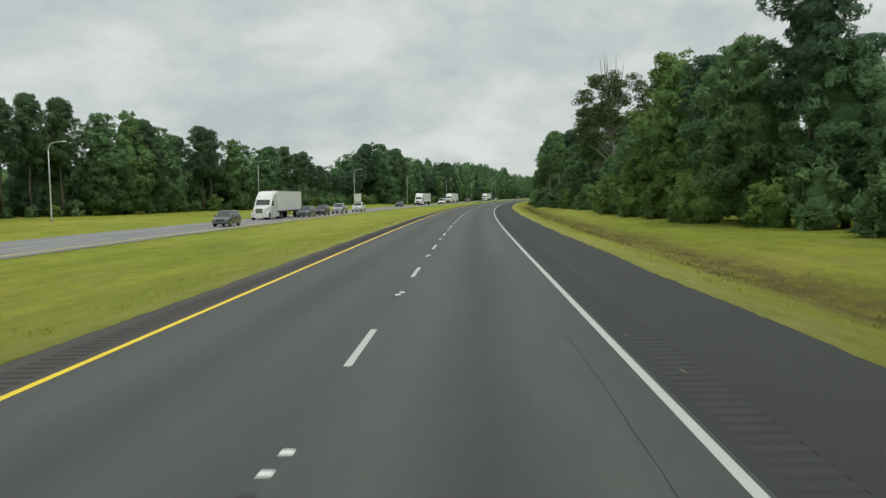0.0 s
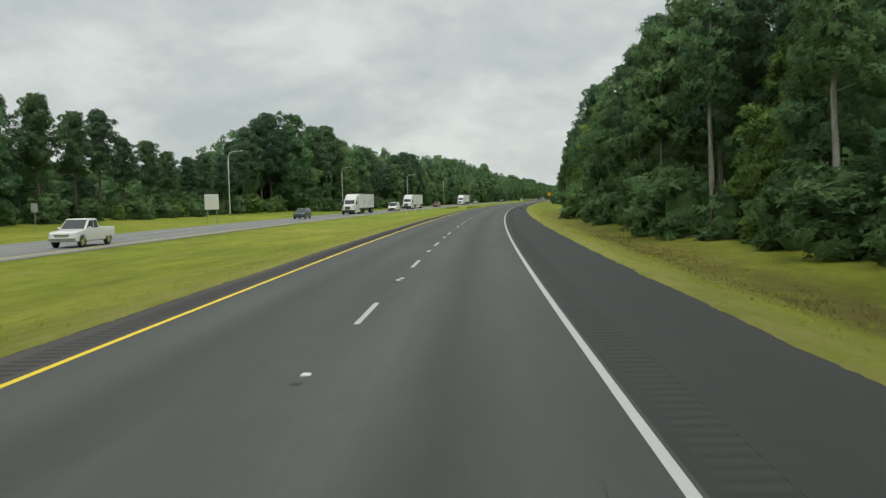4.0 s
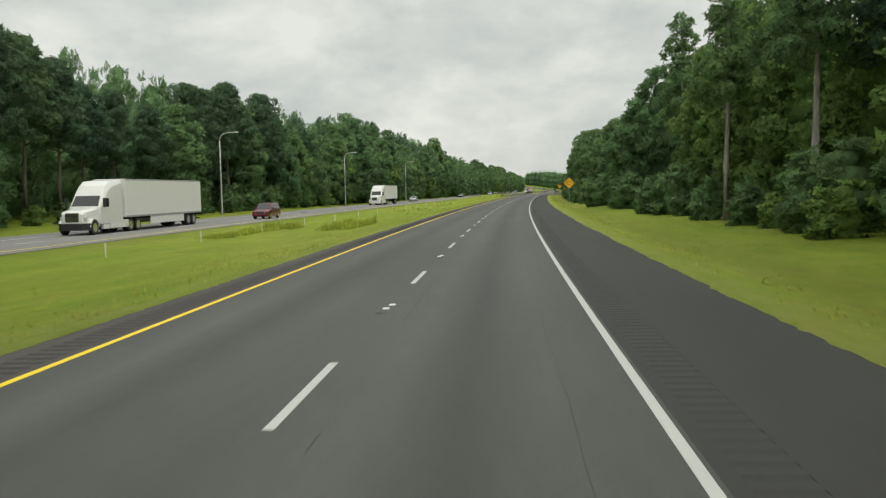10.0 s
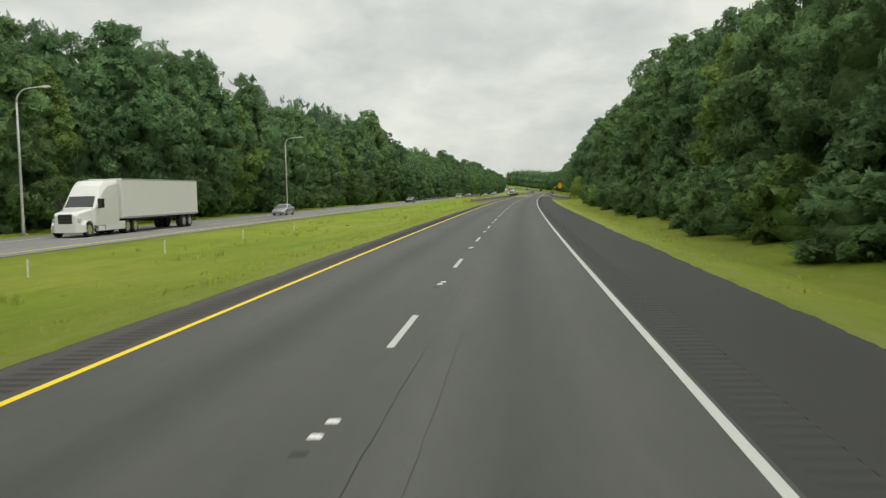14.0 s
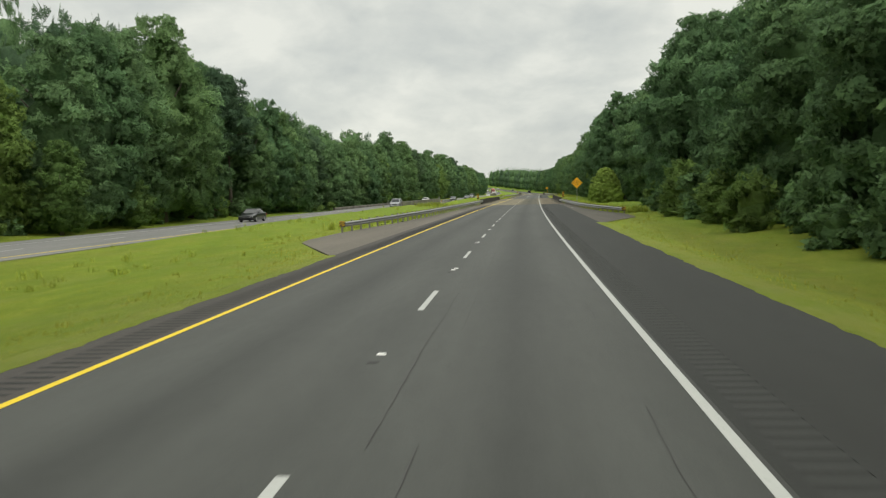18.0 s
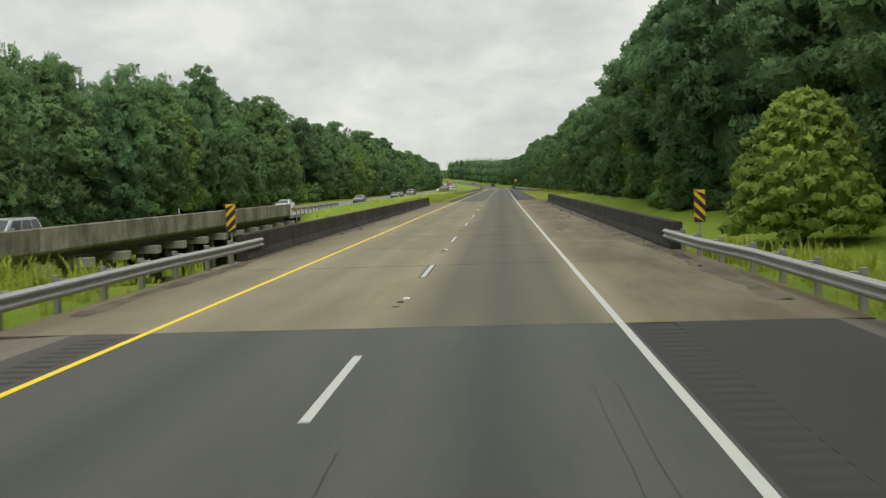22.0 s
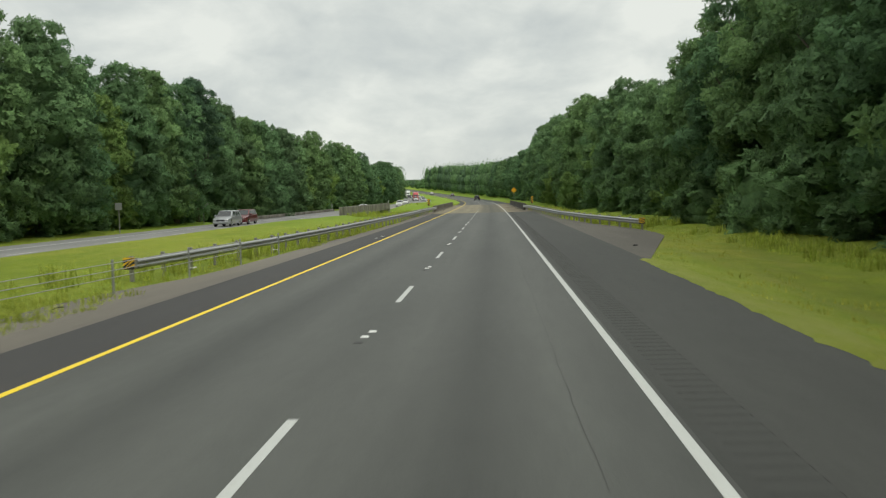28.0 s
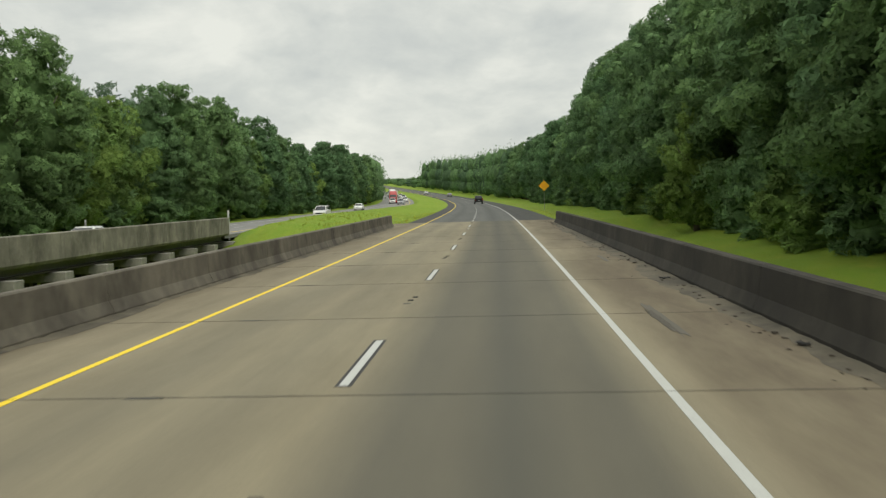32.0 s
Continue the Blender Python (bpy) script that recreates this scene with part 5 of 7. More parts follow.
def tree_kind(name, seed, h, mat, bark_mat, form, cards, size):
    """The two meshes of a tree: its trunk with limbs, and its crown."""
    rg = np.random.default_rng(seed)
    sh = Shape()
    pts, rad = crooked(rg, h * 0.86, h * (0.016 if form == "oak" else 0.0105) + 0.06)
    sh.tube(pts, rad, 7)
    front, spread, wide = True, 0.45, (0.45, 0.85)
    if form == "oak":            # leafy to the ground, as at a wood's edge
        pads, cores = leafy(rg, h, rg.uniform(0.23, 0.29), 95)
        for i in range(5):
            a, z = rg.uniform(0, 6.28), h * rg.uniform(0.25, 0.6)
            sh.tube([(0, 0, z), (math.cos(a) * 1.2, math.sin(a) * 1.2, z + 1.2), (math.cos(a) * 2.3, math.sin(a) * 2.3, z + 2.6)], [0.14, 0.09, 0.03], 5)
    elif form == "pine":         # bare stem below, dark rounded crown of flat tufts above
        pads, cores, low, front = [], [], rg.uniform(0.36, 0.5), False
        for i in range(58):
            f = (i + rg.random()) / 58
            z = h * (low + 0.02 + (0.95 - low) * f)
            a = i * 2.4 + rg.uniform(-0.5, 0.5)
            q = h * 0.19 * math.sin(math.pi * min(1, 0.24 + 0.72 * f)) ** 0.8 * rg.uniform(0.25, 1.12)
            r = h * 0.052 * rg.uniform(0.65, 1.35)
            pads.append((math.cos(a) * q, math.sin(a) * q, z, r, r, r * 0.5))
            if i % 2 == 0:
                sh.tube([(pts[2][0], pts[2][1], z - h * 0.03), (math.cos(a) * q * 0.6, math.sin(a) * q * 0.6, z - h * 0.005), (math.cos(a) * q, math.sin(a) * q, z)], [0.09, 0.06, 0.03], 5)
        for i in range(4):
            cores.append((0, 0, h * (low + 0.1 + 0.13 * i), h * 0.085, h * 0.085, h * 0.07))
        wide = (0.3, 0.6)
    elif form == "cone":         # the round young tree by the guard rail: drooping fans of broad leaves
        pads, cores, front = [], [(0, 0, h * 0.34, h * 0.34, h * 0.34, h * 0.29), (0, 0, h * 0.64, h * 0.2, h * 0.2, h * 0.2)], False
        for i in range(120):
            f = (i + rg.random()) / 120
            z = h * (0.09 + 0.87 * f)
            a = i * 2.4
            q = h * 0.5 * (1 - f) ** 0.5 * min(1, 0.78 + f) * rg.uniform(0.8, 1.06)
            r = h * 0.075 * (1.15 - 0.45 * f)
            pads.append((math.cos(a) * q, math.sin(a) * q, z, r, r, r * 0.42))
        wide = (0.6, 0.95)
    elif form == "snag":         # thin grey crown on long limbs, with dead tops
        pads, cores, front, spread = [], [], False, 0.8
        for i in range(64):
            f = (i + rg.random()) / 64
            z = h * (0.44 + 0.46 * f)
            a = i * 2.4 + rg.uniform(-0.4, 0.4)
            q = h * 0.3 * math.sin(math.pi * (0.3 + 0.55 * f)) * rg.uniform(0.25, 1.1)
            r = h * 0.045 * rg.uniform(0.7, 1.4)
            pads.append((math.cos(a) * q, math.sin(a) * q, z, r * 1.2, r * 1.2, r * 0.6))
            if i % 2 == 0:
                sh.tube([(0, 0, z - h * 0.14), (math.cos(a) * q * 0.55, math.sin(a) * q * 0.55, z - h * 0.04), (math.cos(a) * q * 1.08, math.sin(a) * q * 1.08, z + h * 0.015)], [0.12, 0.07, 0.02], 5)
        for i in range(7 if name == "snag" else 0):
            a = i * 1.1
            sh.tube([(math.cos(a) * 0.8, math.sin(a) * 0.8, h * 0.7), (math.cos(a) * 1.4, math.sin(a) * 1.4, h * 0.9), (math.cos(a) * 1.7, math.sin(a) * 1.6, h * rg.uniform(0.98, 1.1))], [0.12, 0.07, 0.02], 5)
        sh.tube([(0, 0, h * 0.3), (-1.6, -0.6, h * 0.36), (-3.4, -1.0, h * 0.40)], [0.16, 0.11, 0.05], 6)
    elif form == "slim":         # slender pale stem with a thin high crown
        pads, cores, front = [], [], False
        for i in range(30):
            f = (i + rg.random()) / 30
            z = h * (0.46 + 0.5 * f)
            a = i * 2.4
            q = h * 0.09 * (1.2 - 0.8 * f) * rg.uniform(0.4, 1.1)
            r = h * 0.042 * (1.2 - 0.5 * f) * rg.uniform(0.7, 1.3)
            pads.append((math.cos(a) * q, math.sin(a) * q, z, r, r, r * 0.7))
            if i % 3 == 0:
                sh.tube([(0, 0, z - h * 0.03), (math.cos(a) * q, math.sin(a) * q, z)], [0.05, 0.02], 5)
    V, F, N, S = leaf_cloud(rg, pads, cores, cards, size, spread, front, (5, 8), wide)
    return sh.mesh("trunk", bark_mat, True), soft_crown(mesh_of("crown", V, F, [mat, INNER[mat]], S), N)


def plant(kind, s, lat, scale, turn, label, group, z=None):
    tr, cr = kind
    e = tagged(new("tree"), label, "tree", group)
    g = ground_height(s, lat) if z is None else z
    p = at(s, lat, g - 0.05)
    e.matrix_basis = pose(p[0], p[1], p[2], 0, 0, turn) @ Matrix.Diagonal((scale, scale, scale, 1))
    put("trunk", tr, e)
    put("crown", cr, e)
    return e


OAKS = [tree_kind("oak", 10 + i, 15.0, M_OAK, M_BARK, "oak", 7200, 0.5) for i in range(5)]
OAKS_FAR = [tree_kind("oak", 110 + i, 15.0, M_OAK, M_BARK, "oak", 4400, 0.6) for i in range(5)]
PALES = [tree_kind("pale", 30 + i, 13.0, M_PALE, M_BARK, "oak", 5600, 0.46) for i in range(2)]
PINES = [tree_kind("pine", 50 + i, 19.0, M_PINE, M_BARK, "pine", 4600, 0.6) for i in range(3)]
SNAG = tree_kind("snag", 71, 20.5, M_GREYLEAF, M_BARK_PALE, "snag", 7500, 0.42)
SLIM = tree_kind("slim", 91, 18.0, M_OAK, M_BARK_PALE, "slim", 2800, 0.45)
BROAD = tree_kind("broad", 73, 17.0, M_OAK, M_BARK_PALE, "snag", 9500, 0.46)
CONE = tree_kind("cone", 81, 6.6, M_YOUNG, M_BARK, "cone", 7500, 0.25)

# heights of the woods' edges along the road
TALL_L = ((0, 21), (110, 22), (128, 20.5), (138, 18.5), (150, 17.5), (165, 15.5), (191, 15.5), (200, 13.7), (205, 14.9), (211, 14), (218, 16), (226, 14.8), (231, 11.5), (234, 14.5), (238, 12), (251, 10.7), (266, 11), (279, 11.8), (287, 16.5), (292, 18.9), (301, 20.4), (310, 21.4), (318, 20.8), (324, 18.2), (336, 21), (347, 17.5), (349, 19.4), (359, 14.6), (366, 18.6), (378, 19), (387, 15.8), (393, 16.2), (402, 12.5), (409, 17), (415, 18.2), (432, 18.7), (442, 18.8), (452, 16), (458, 16), (465, 12.8), (473, 12), (478, 17.5), (486, 19.5), (500, 20), (515, 21.5), (530, 21), (538, 20), (545, 17.8), (565, 17), (587, 15.5), (600, 17), (614, 19), (627, 21.3), (640, 20), (652, 16.5), (665, 15.2), (710, 15.4), (726, 16), (742, 13), (755, 17.5), (777, 16.6), (800, 16.4), (815, 15), (830, 15.2), (860, 16.6), (900, 17.2), (920, 16.4), (950, 17.2), (1000, 16.8), (1040, 15.4), (1080, 14.2), (1120, 13.2), (1200, 13.8))
TALL_R = ((0, 8), (42, 8.2), (50, 11.2), (58, 13.8), (65, 12), (75, 11.5), (86, 9.6), (94, 9.4), (103, 9.8), (110, 8.2), (116, 7), (138, 7), (147, 8), (153, 10), (158, 12.8), (166, 13.8), (170, 12.2), (178, 15), (190, 14.5), (205, 15.5), (246, 14.5), (280, 14.6), (293, 15.6), (302, 15), (325, 16.9), (380, 17.7), (396, 14.5), (408, 12.5), (421, 11), (436, 13), (448, 13), (461, 13.5), (490, 15.8), (520, 14.6), (580, 14.2), (600, 15.6), (640, 21.4), (660, 24), (712, 23.4), (722, 22.5), (735, 21.5), (763, 21.5), (776, 17.6), (797, 16.6), (829, 17.6), (860, 17.4), (890, 15.6), (897, 13.6), (905, 13.2), (930, 15.4), (959, 17.4), (980, 20), (1007, 19.4), (1040, 21), (1075, 21.5), (1105, 18), (1150, 17))
rg = random.Random(21)
for side, line, tall, s0, s1 in (("left", tree_left, TALL_L, 70, 1240), ("right", tree_right, TALL_R, 16, 1270)):
    s = s0
    while s < s1:
        h = lerp(s, *tall) * (rg.uniform(0.9, 1.05) * lerp(s, (125, 1.0), (140, 1.1), (235, 1.1), (262, 0.98), (300, 1.03), (350, 1.05), (420, 1.02), (520, 1.0), (580, 1.02), (650, 1.1), (900, 1.12), (950, 1.14)) if side == "left" else rg.uniform(0.9, 1.05))
        lat = line(s) + (rg.uniform(-2.8, -0.3) if side == "left" else rg.uniform(2.9, 5.0) if 300 < s < 432 else rg.uniform(2.4, 4.6) if s > 200 else rg.uniform(0.3, 2.5))
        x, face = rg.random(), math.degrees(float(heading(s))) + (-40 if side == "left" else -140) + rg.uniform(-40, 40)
        piney = 0.58 if s < 470 else 0.12
        if side == "right" and (abs(s - 122.6) < 4 or abs(s - 134) < 4):
            s += 5
            continue
        if side == "right" and 205 < s < 392 and x < 0.85:
            thin = s > 285
            if x < (0.35 if thin else 0.1):
                plant(SLIM, s, lat - 0.8, h * 1.06 / 18.0, face, "slender tree with a pale straight stem at the wood's edge", "trees along the highway")
            elif x < (0.5 if thin else 0.4):
                plant(rg.choice(PINES), s, lat, h * 1.04 / 19.0, face, "tall dark pine with a ragged tufted crown at the wood's edge", "trees along the highway")
            elif x < 0.72:
                plant(rg.choice(PALES), s, lat, h * rg.uniform(0.72, 0.95) / 13.0, face, "tall pale green broadleaf tree at the wood's edge", "trees along the highway")
            else:
                plant(rg.choice(OAKS), s, lat + 0.6, h * 0.78 / 15.0, face, "dense dark green broadleaf tree, leafy to the ground", "trees along the highway")
        elif x < piney and side == "left" or (x < 0.3 and side == "right" and 20 < s < 260):
            plant(rg.choice(PINES), s, lat, h * 1.04 / 19.0, face, "tall dark pine with a ragged tufted crown at the wood's edge", "trees along the highway")
        elif x > 0.88:
            plant(rg.choice(PALES), s, lat, h * 0.78 / 13.0, face, "lower pale green broadleaf tree at the wood's edge", "trees along the highway")
        else:
            plant(rg.choice(OAKS_FAR if side == "left" or s > 1060 else OAKS), s, lat, h / 15.0, face, "dense dark green broadleaf tree, leafy to the ground", "trees along the highway")
        s += rg.uniform(4.6, 7.0) if side == "left" and s < 300 else rg.uniform(7.0, 9.5) if s > 1090 else rg.uniform(5.2, 7.8)
plant(SNAG, 122.6, 20.4, 1.0, -140, "half-dead tree with pale bark and bare top branches", "trees along the highway")
plant(BROAD, 134.0, 19.8, 1.0, -140, "tall spreading tree with a clear grey stem on the grass", "trees along the highway")
plant(CONE, 690.5, 15.6, 1.1, -130, "round young tree with broad bright leaves beside the guard rail", "trees along the highway")


for s, lat, h in ((51, 21.2, 15.4), (101, 20.6, 11.2), (160.5, 17.6, 14.2), (243, 16.8, 18)):
    plant(PINES[int(s) % 3], s, lat, h / 19.0, s * 53 % 360, "tall dark pine standing above the wood's edge", "trees along the highway")
for s, d, h in ((150, 0.0, 13), (163, -0.4, 14), (176, 0.2, 12), (262, -0.2, 17), (300, -0.6, 17), (303, -0.3, 16), (313, 0.4, 18), (326, -0.5, 18), (339, 0.0, 17), (352, -0.6, 16), (700, 0.4, 15), (812, -0.3, 14)):
    plant(SLIM, s, tree_right(s) - 0.4 + d, h / 18.0, s * 31 % 360, "slender tree with a pale straight stem at the wood's edge", "trees along the highway")
for s, lat, h, lab in ((80.5, 19.8, 15.0, "tall pale green tree standing above the wood's edge"), (75, 20.4, 12.6, "tall pale green tree standing above the wood's edge"), (258, 15.6, 7.4, "bright green bushy tree before the dark wood"), (600, -36.3, 8.0, "round yellowish-green tree before the dark wood"), (613, -36.2, 5.5, "low yellowish-green tree before the dark wood"), (170, 12.6, 4.0, "low bright bush at the wood's edge"), (1000, 15.5, 9.0, "pale green tree at the wood's edge"), (947, 13.4, 6.2, "bright leafy bush at the wood's edge behind the guard rail"), (690, -35.5, 5.0, "bright vine-covered bush beyond the far bridge")):
    plant(PALES[int(s) % 2], s, lat, h / 13.0, math.degrees(float(heading(s))) + (-40 if lat < 0 else -140), lab, "trees along the highway")


def wood(name, seed, places, mats, label, cards=330, size=0.085, many=30, low=0.02):
    """Many plain crowns in one mesh. places: (s, lat, z, height, width)."""
    rn = np.random.default_rng(seed)
    forms = []
    for i in range(6):
        pads, cores = leafy(rn, 1.0, 0.42, many, low, 0.085 if many > 20 else 0.13, 0.64, 4 if many > 20 else 3)
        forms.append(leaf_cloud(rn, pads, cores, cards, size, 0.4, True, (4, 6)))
    VV, FF, SS, NN, off = [], [], [], [], 0
    for s, lat, z, h, w in places:
        V, F, N, S = forms[rn.integers(6)]
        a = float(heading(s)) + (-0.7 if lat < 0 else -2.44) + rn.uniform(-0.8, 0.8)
        c, sn = math.cos(a) * w, math.sin(a) * w
        P = np.stack([V[:, 0] * c - V[:, 1] * sn, V[:, 0] * sn + V[:, 1] * c, V[:, 2] * h], 1) + at(s, lat, z)
        VV.append(P)
        NN.append(np.stack([N[:, 0] * math.cos(a) - N[:, 1] * math.sin(a), N[:, 0] * math.sin(a) + N[:, 1] * math.cos(a), N[:, 2]], 1))
        FF += [[i + off for i in f] for f in F]
        k = int(rn.integers(len(mats))) * 2
        SS += [k + i for i in S]
        off += len(P)
    put(name, soft_crown(mesh_of(name, np.concatenate(VV), FF, [x for m_ in mats for x in (m_, INNER[m_])], SS), np.concatenate(NN)), kind="stuff", label=label, category="woodland")


rg = random.Random(33)
back, shrubs, far = [], [], []
for s in np.arange(10, 1250, 7.0):
    for side, line, tall in ((-1, tree_left, TALL_L), (1, tree_right, TALL_R)):
        h = lerp(s, *tall)
        lat = line(s) + side * (9.0 + rg.uniform(-2, 3))
        grow = lerp(s, (480, 0.84), (520, 1.05)) if side < 0 else 0.7 if 205 < s < 392 else 1.0
        back.append((s + rg.uniform(-3, 3), lat, 0.0, h * grow * (rg.uniform(0.9, 1.1) if side < 0 else rg.uniform(0.78, 1.02)), h * rg.uniform(0.72, 0.95)))
for s in np.arange(340, 960, 8.0):
    back.append((s + rg.uniform(-3, 3), tree_left(s) - rg.uniform(16, 23), 0.0, lerp(s, (340, 21.5), (400, 23), (520, 22.5), (580, 23.5), (640, 26), (680, 26), (725, 21.5), (960, 21)) * rg.uniform(0.93, 1.05), rg.uniform(11, 14)))
for s in np.arange(14, 1160, 4.2):
    for side, line in ((-1, tree_left), (1, tree_right)):
        if (side == -1 and s < 90) or (side == 1 and 674 < s < 706):
            continue
        hh = rg.uniform(2.0, 4.5)
        lat = line(s) - side * (rg.uniform(-1.6, 0.4) if side < 0 else rg.uniform(-0.6, 1.6) if s < 700 else rg.uniform(-1.8, 0.5))
        shrubs.append((s, lat, ground_height(s, lat) - 0.25, hh, hh * rg.uniform(1.0, 1.5)))
for s in np.arange(-60, 80, 8.0):
    for r in range(2):
        back.append((s, tree_left(s) - 8 * r, 0.2, rg.uniform(17, 22), rg.uniform(9, 13)))
    if s < 14:
        for r in range(2):
            back.append((s, 21 + 8 * r, 0.1, rg.uniform(13, 18), rg.uniform(8, 11)))
for s in np.arange(1230, 1566, 8.0):
    for r in range(3):
        far.append((s, tree_left(s) - 8.5 * r - rg.uniform(0, 4), 0.0, rg.uniform(14, 18), rg.uniform(9, 13)))
        far.append((s, tree_right(s) + 8.5 * r + rg.uniform(0, 4), 0.0, rg.uniform(17, 20) * lerp(s, (1370, 1.0), (1420, 1.1), (1535, 1.12), (1566, 0.8)), rg.uniform(9, 13)))
for s in np.arange(1574, 2300, 14.0):
    for lat in np.arange(-150, 150, 13.0):
        if lat < tree_left(s) or lat > tree_right(s) or s > 1980:
            far.append((s, lat + rg.uniform(-4, 4), 0.0, lerp(s, (1580, 9), (1620, 4.5), (1750, 3.2), (1990, 6)) * rg.uniform(0.8, 1.25), rg.uniform(10, 16)))
wood("back_woods", 5, back, [M_OAK, M_OAK, M_PINE], "dense dark green woodland behind the front trees", 760, 0.07, 40)
wood("shrub_edge", 6, shrubs, [M_OAK, M_OAK, M_PALE, M_OAK], "shrubs and vines along the foot of the woods", 400, 0.16, 26)
wood("far_woods", 7, far, [M_OAK, M_PINE, M_OAK], "distant wooded hill beyond the road", 100, 0.06, 20)

deep = []
for s in np.arange(-40, 1540, 14.0):
    for side, line in ((-1, tree_left), (1, tree_right)):
        for r in range(7):
            deep.append((s + rg.uniform(-5, 5), line(s) + side * (21 + 14 * r + rg.uniform(-4, 4)), 0.0, rg.uniform(8, 12) if r < 3 else rg.uniform(11, 15), rg.uniform(21, 27)))
wood("deep_woods", 8, deep, [M_OAK, M_PINE, M_OAK], "unbroken dark green woodland away from the road", 8, 0.2, 8)

# ---- vehicles ----
def car_paint(name, col, metal_=0.35):
    a = Mat(name, 0.32, metal_, 0.5)
    a.b.inputs["Coat Weight"].default_value, a.b.inputs["Coat Roughness"].default_value = 0.6, 0.08
    a.color(a.mix(a.grey(a.noise(3, 4), (0.4, 0.0), (0.75, 0.18)), col, tuple(0.6 * v + 0.03 for v in col)))
    return a.m


P_BLACK, P_WHITE, P_SILVER = car_paint("black_car_paint", (0.016, 0.017, 0.02)), car_paint("white_car_paint", (0.72, 0.72, 0.7), 0.0), car_paint("silver_car_paint", (0.42, 0.43, 0.44), 0.6)
P_GREY, P_MAROON, P_RED, P_TEAL = car_paint("grey_car_paint", (0.1, 0.105, 0.115)), car_paint("maroon_car_paint", (0.13, 0.018, 0.02)), car_paint("red_truck_paint", (0.42, 0.03, 0.03), 0.1), car_paint("dark_green_car_paint", (0.035, 0.06, 0.06))
M_GLASS = plain("tinted_car_glass", (0.022, 0.026, 0.028), 0.08, 0.0, 0.6, 0.05)
M_LAMP = plain("clear_lamp_lens", (0.62, 0.63, 0.62), 0.15, 0.2)
M_TAIL = plain("red_lamp_lens", (0.35, 0.012, 0.012), 0.2)
M_CHROME = metal("chrome", (0.62, 0.62, 0.62), 0.15, 1.0, 0.1)
M_TRIM = plain("black_plastic_trim", (0.022, 0.022, 0.023), 0.6)
M_PLATE = plain("number_plate", (0.55, 0.56, 0.58), 0.5)
M_BOX = plain("white_trailer_panel", (0.7, 0.7, 0.68), 0.45, grime=0.16)
M_STRIPE = plain("grey_trailer_stripe", (0.3, 0.3, 0.31), 0.5)


def wheel(parent, x, y, r, w, rim_mat):
    side = 1 if x > 0 else -1
    ring = lambda rr, xx: [(xx, y + rr * math.cos(2 * math.pi * k / 20), r + rr * math.sin(2 * math.pi * k / 20)) for k in range(20)]
    tyre = Shape().rings([ring(r * 0.62, x - side * w), ring(r * 0.93, x - side * w), ring(r, x - side * w * 0.85), ring(r, x - side * w * 0.15), ring(r * 0.94, x), ring(r * 0.64, x)])
    t = part("wheel", tyre, M_RUBBER, parent, smooth=False)
    rim = Shape().rings([ring(r * 0.63, x + side * 0.003), ring(r * 0.5, x - side * 0.02), ring(r * 0.16, x - side * 0.015), ring(r * 0.12, x + side * 0.012)])
    put("rim", rim.mesh("rim", rim_mat), t)


def hull(stations):
    """A body skin through stations: (y, half width at the sill, at the belt, z sill, z belt, z top, half width top)."""
    sh = Shape()
    rings = []
    for y, ws, wb, z0, zb, zt, wt in stations:
        half = [(wt * 0.6, zt), (wt, zt - 0.03), (wb, zb), (wb + 0.01, (zb + z0) / 2), (ws, z0 + 0.06), (ws - 0.08, z0)]
        rings.append([(x, y, z) for x, z in half] + [(-x, y, z) for x, z in half[::-1]])
    return sh.rings([r[::-1] for r in rings])


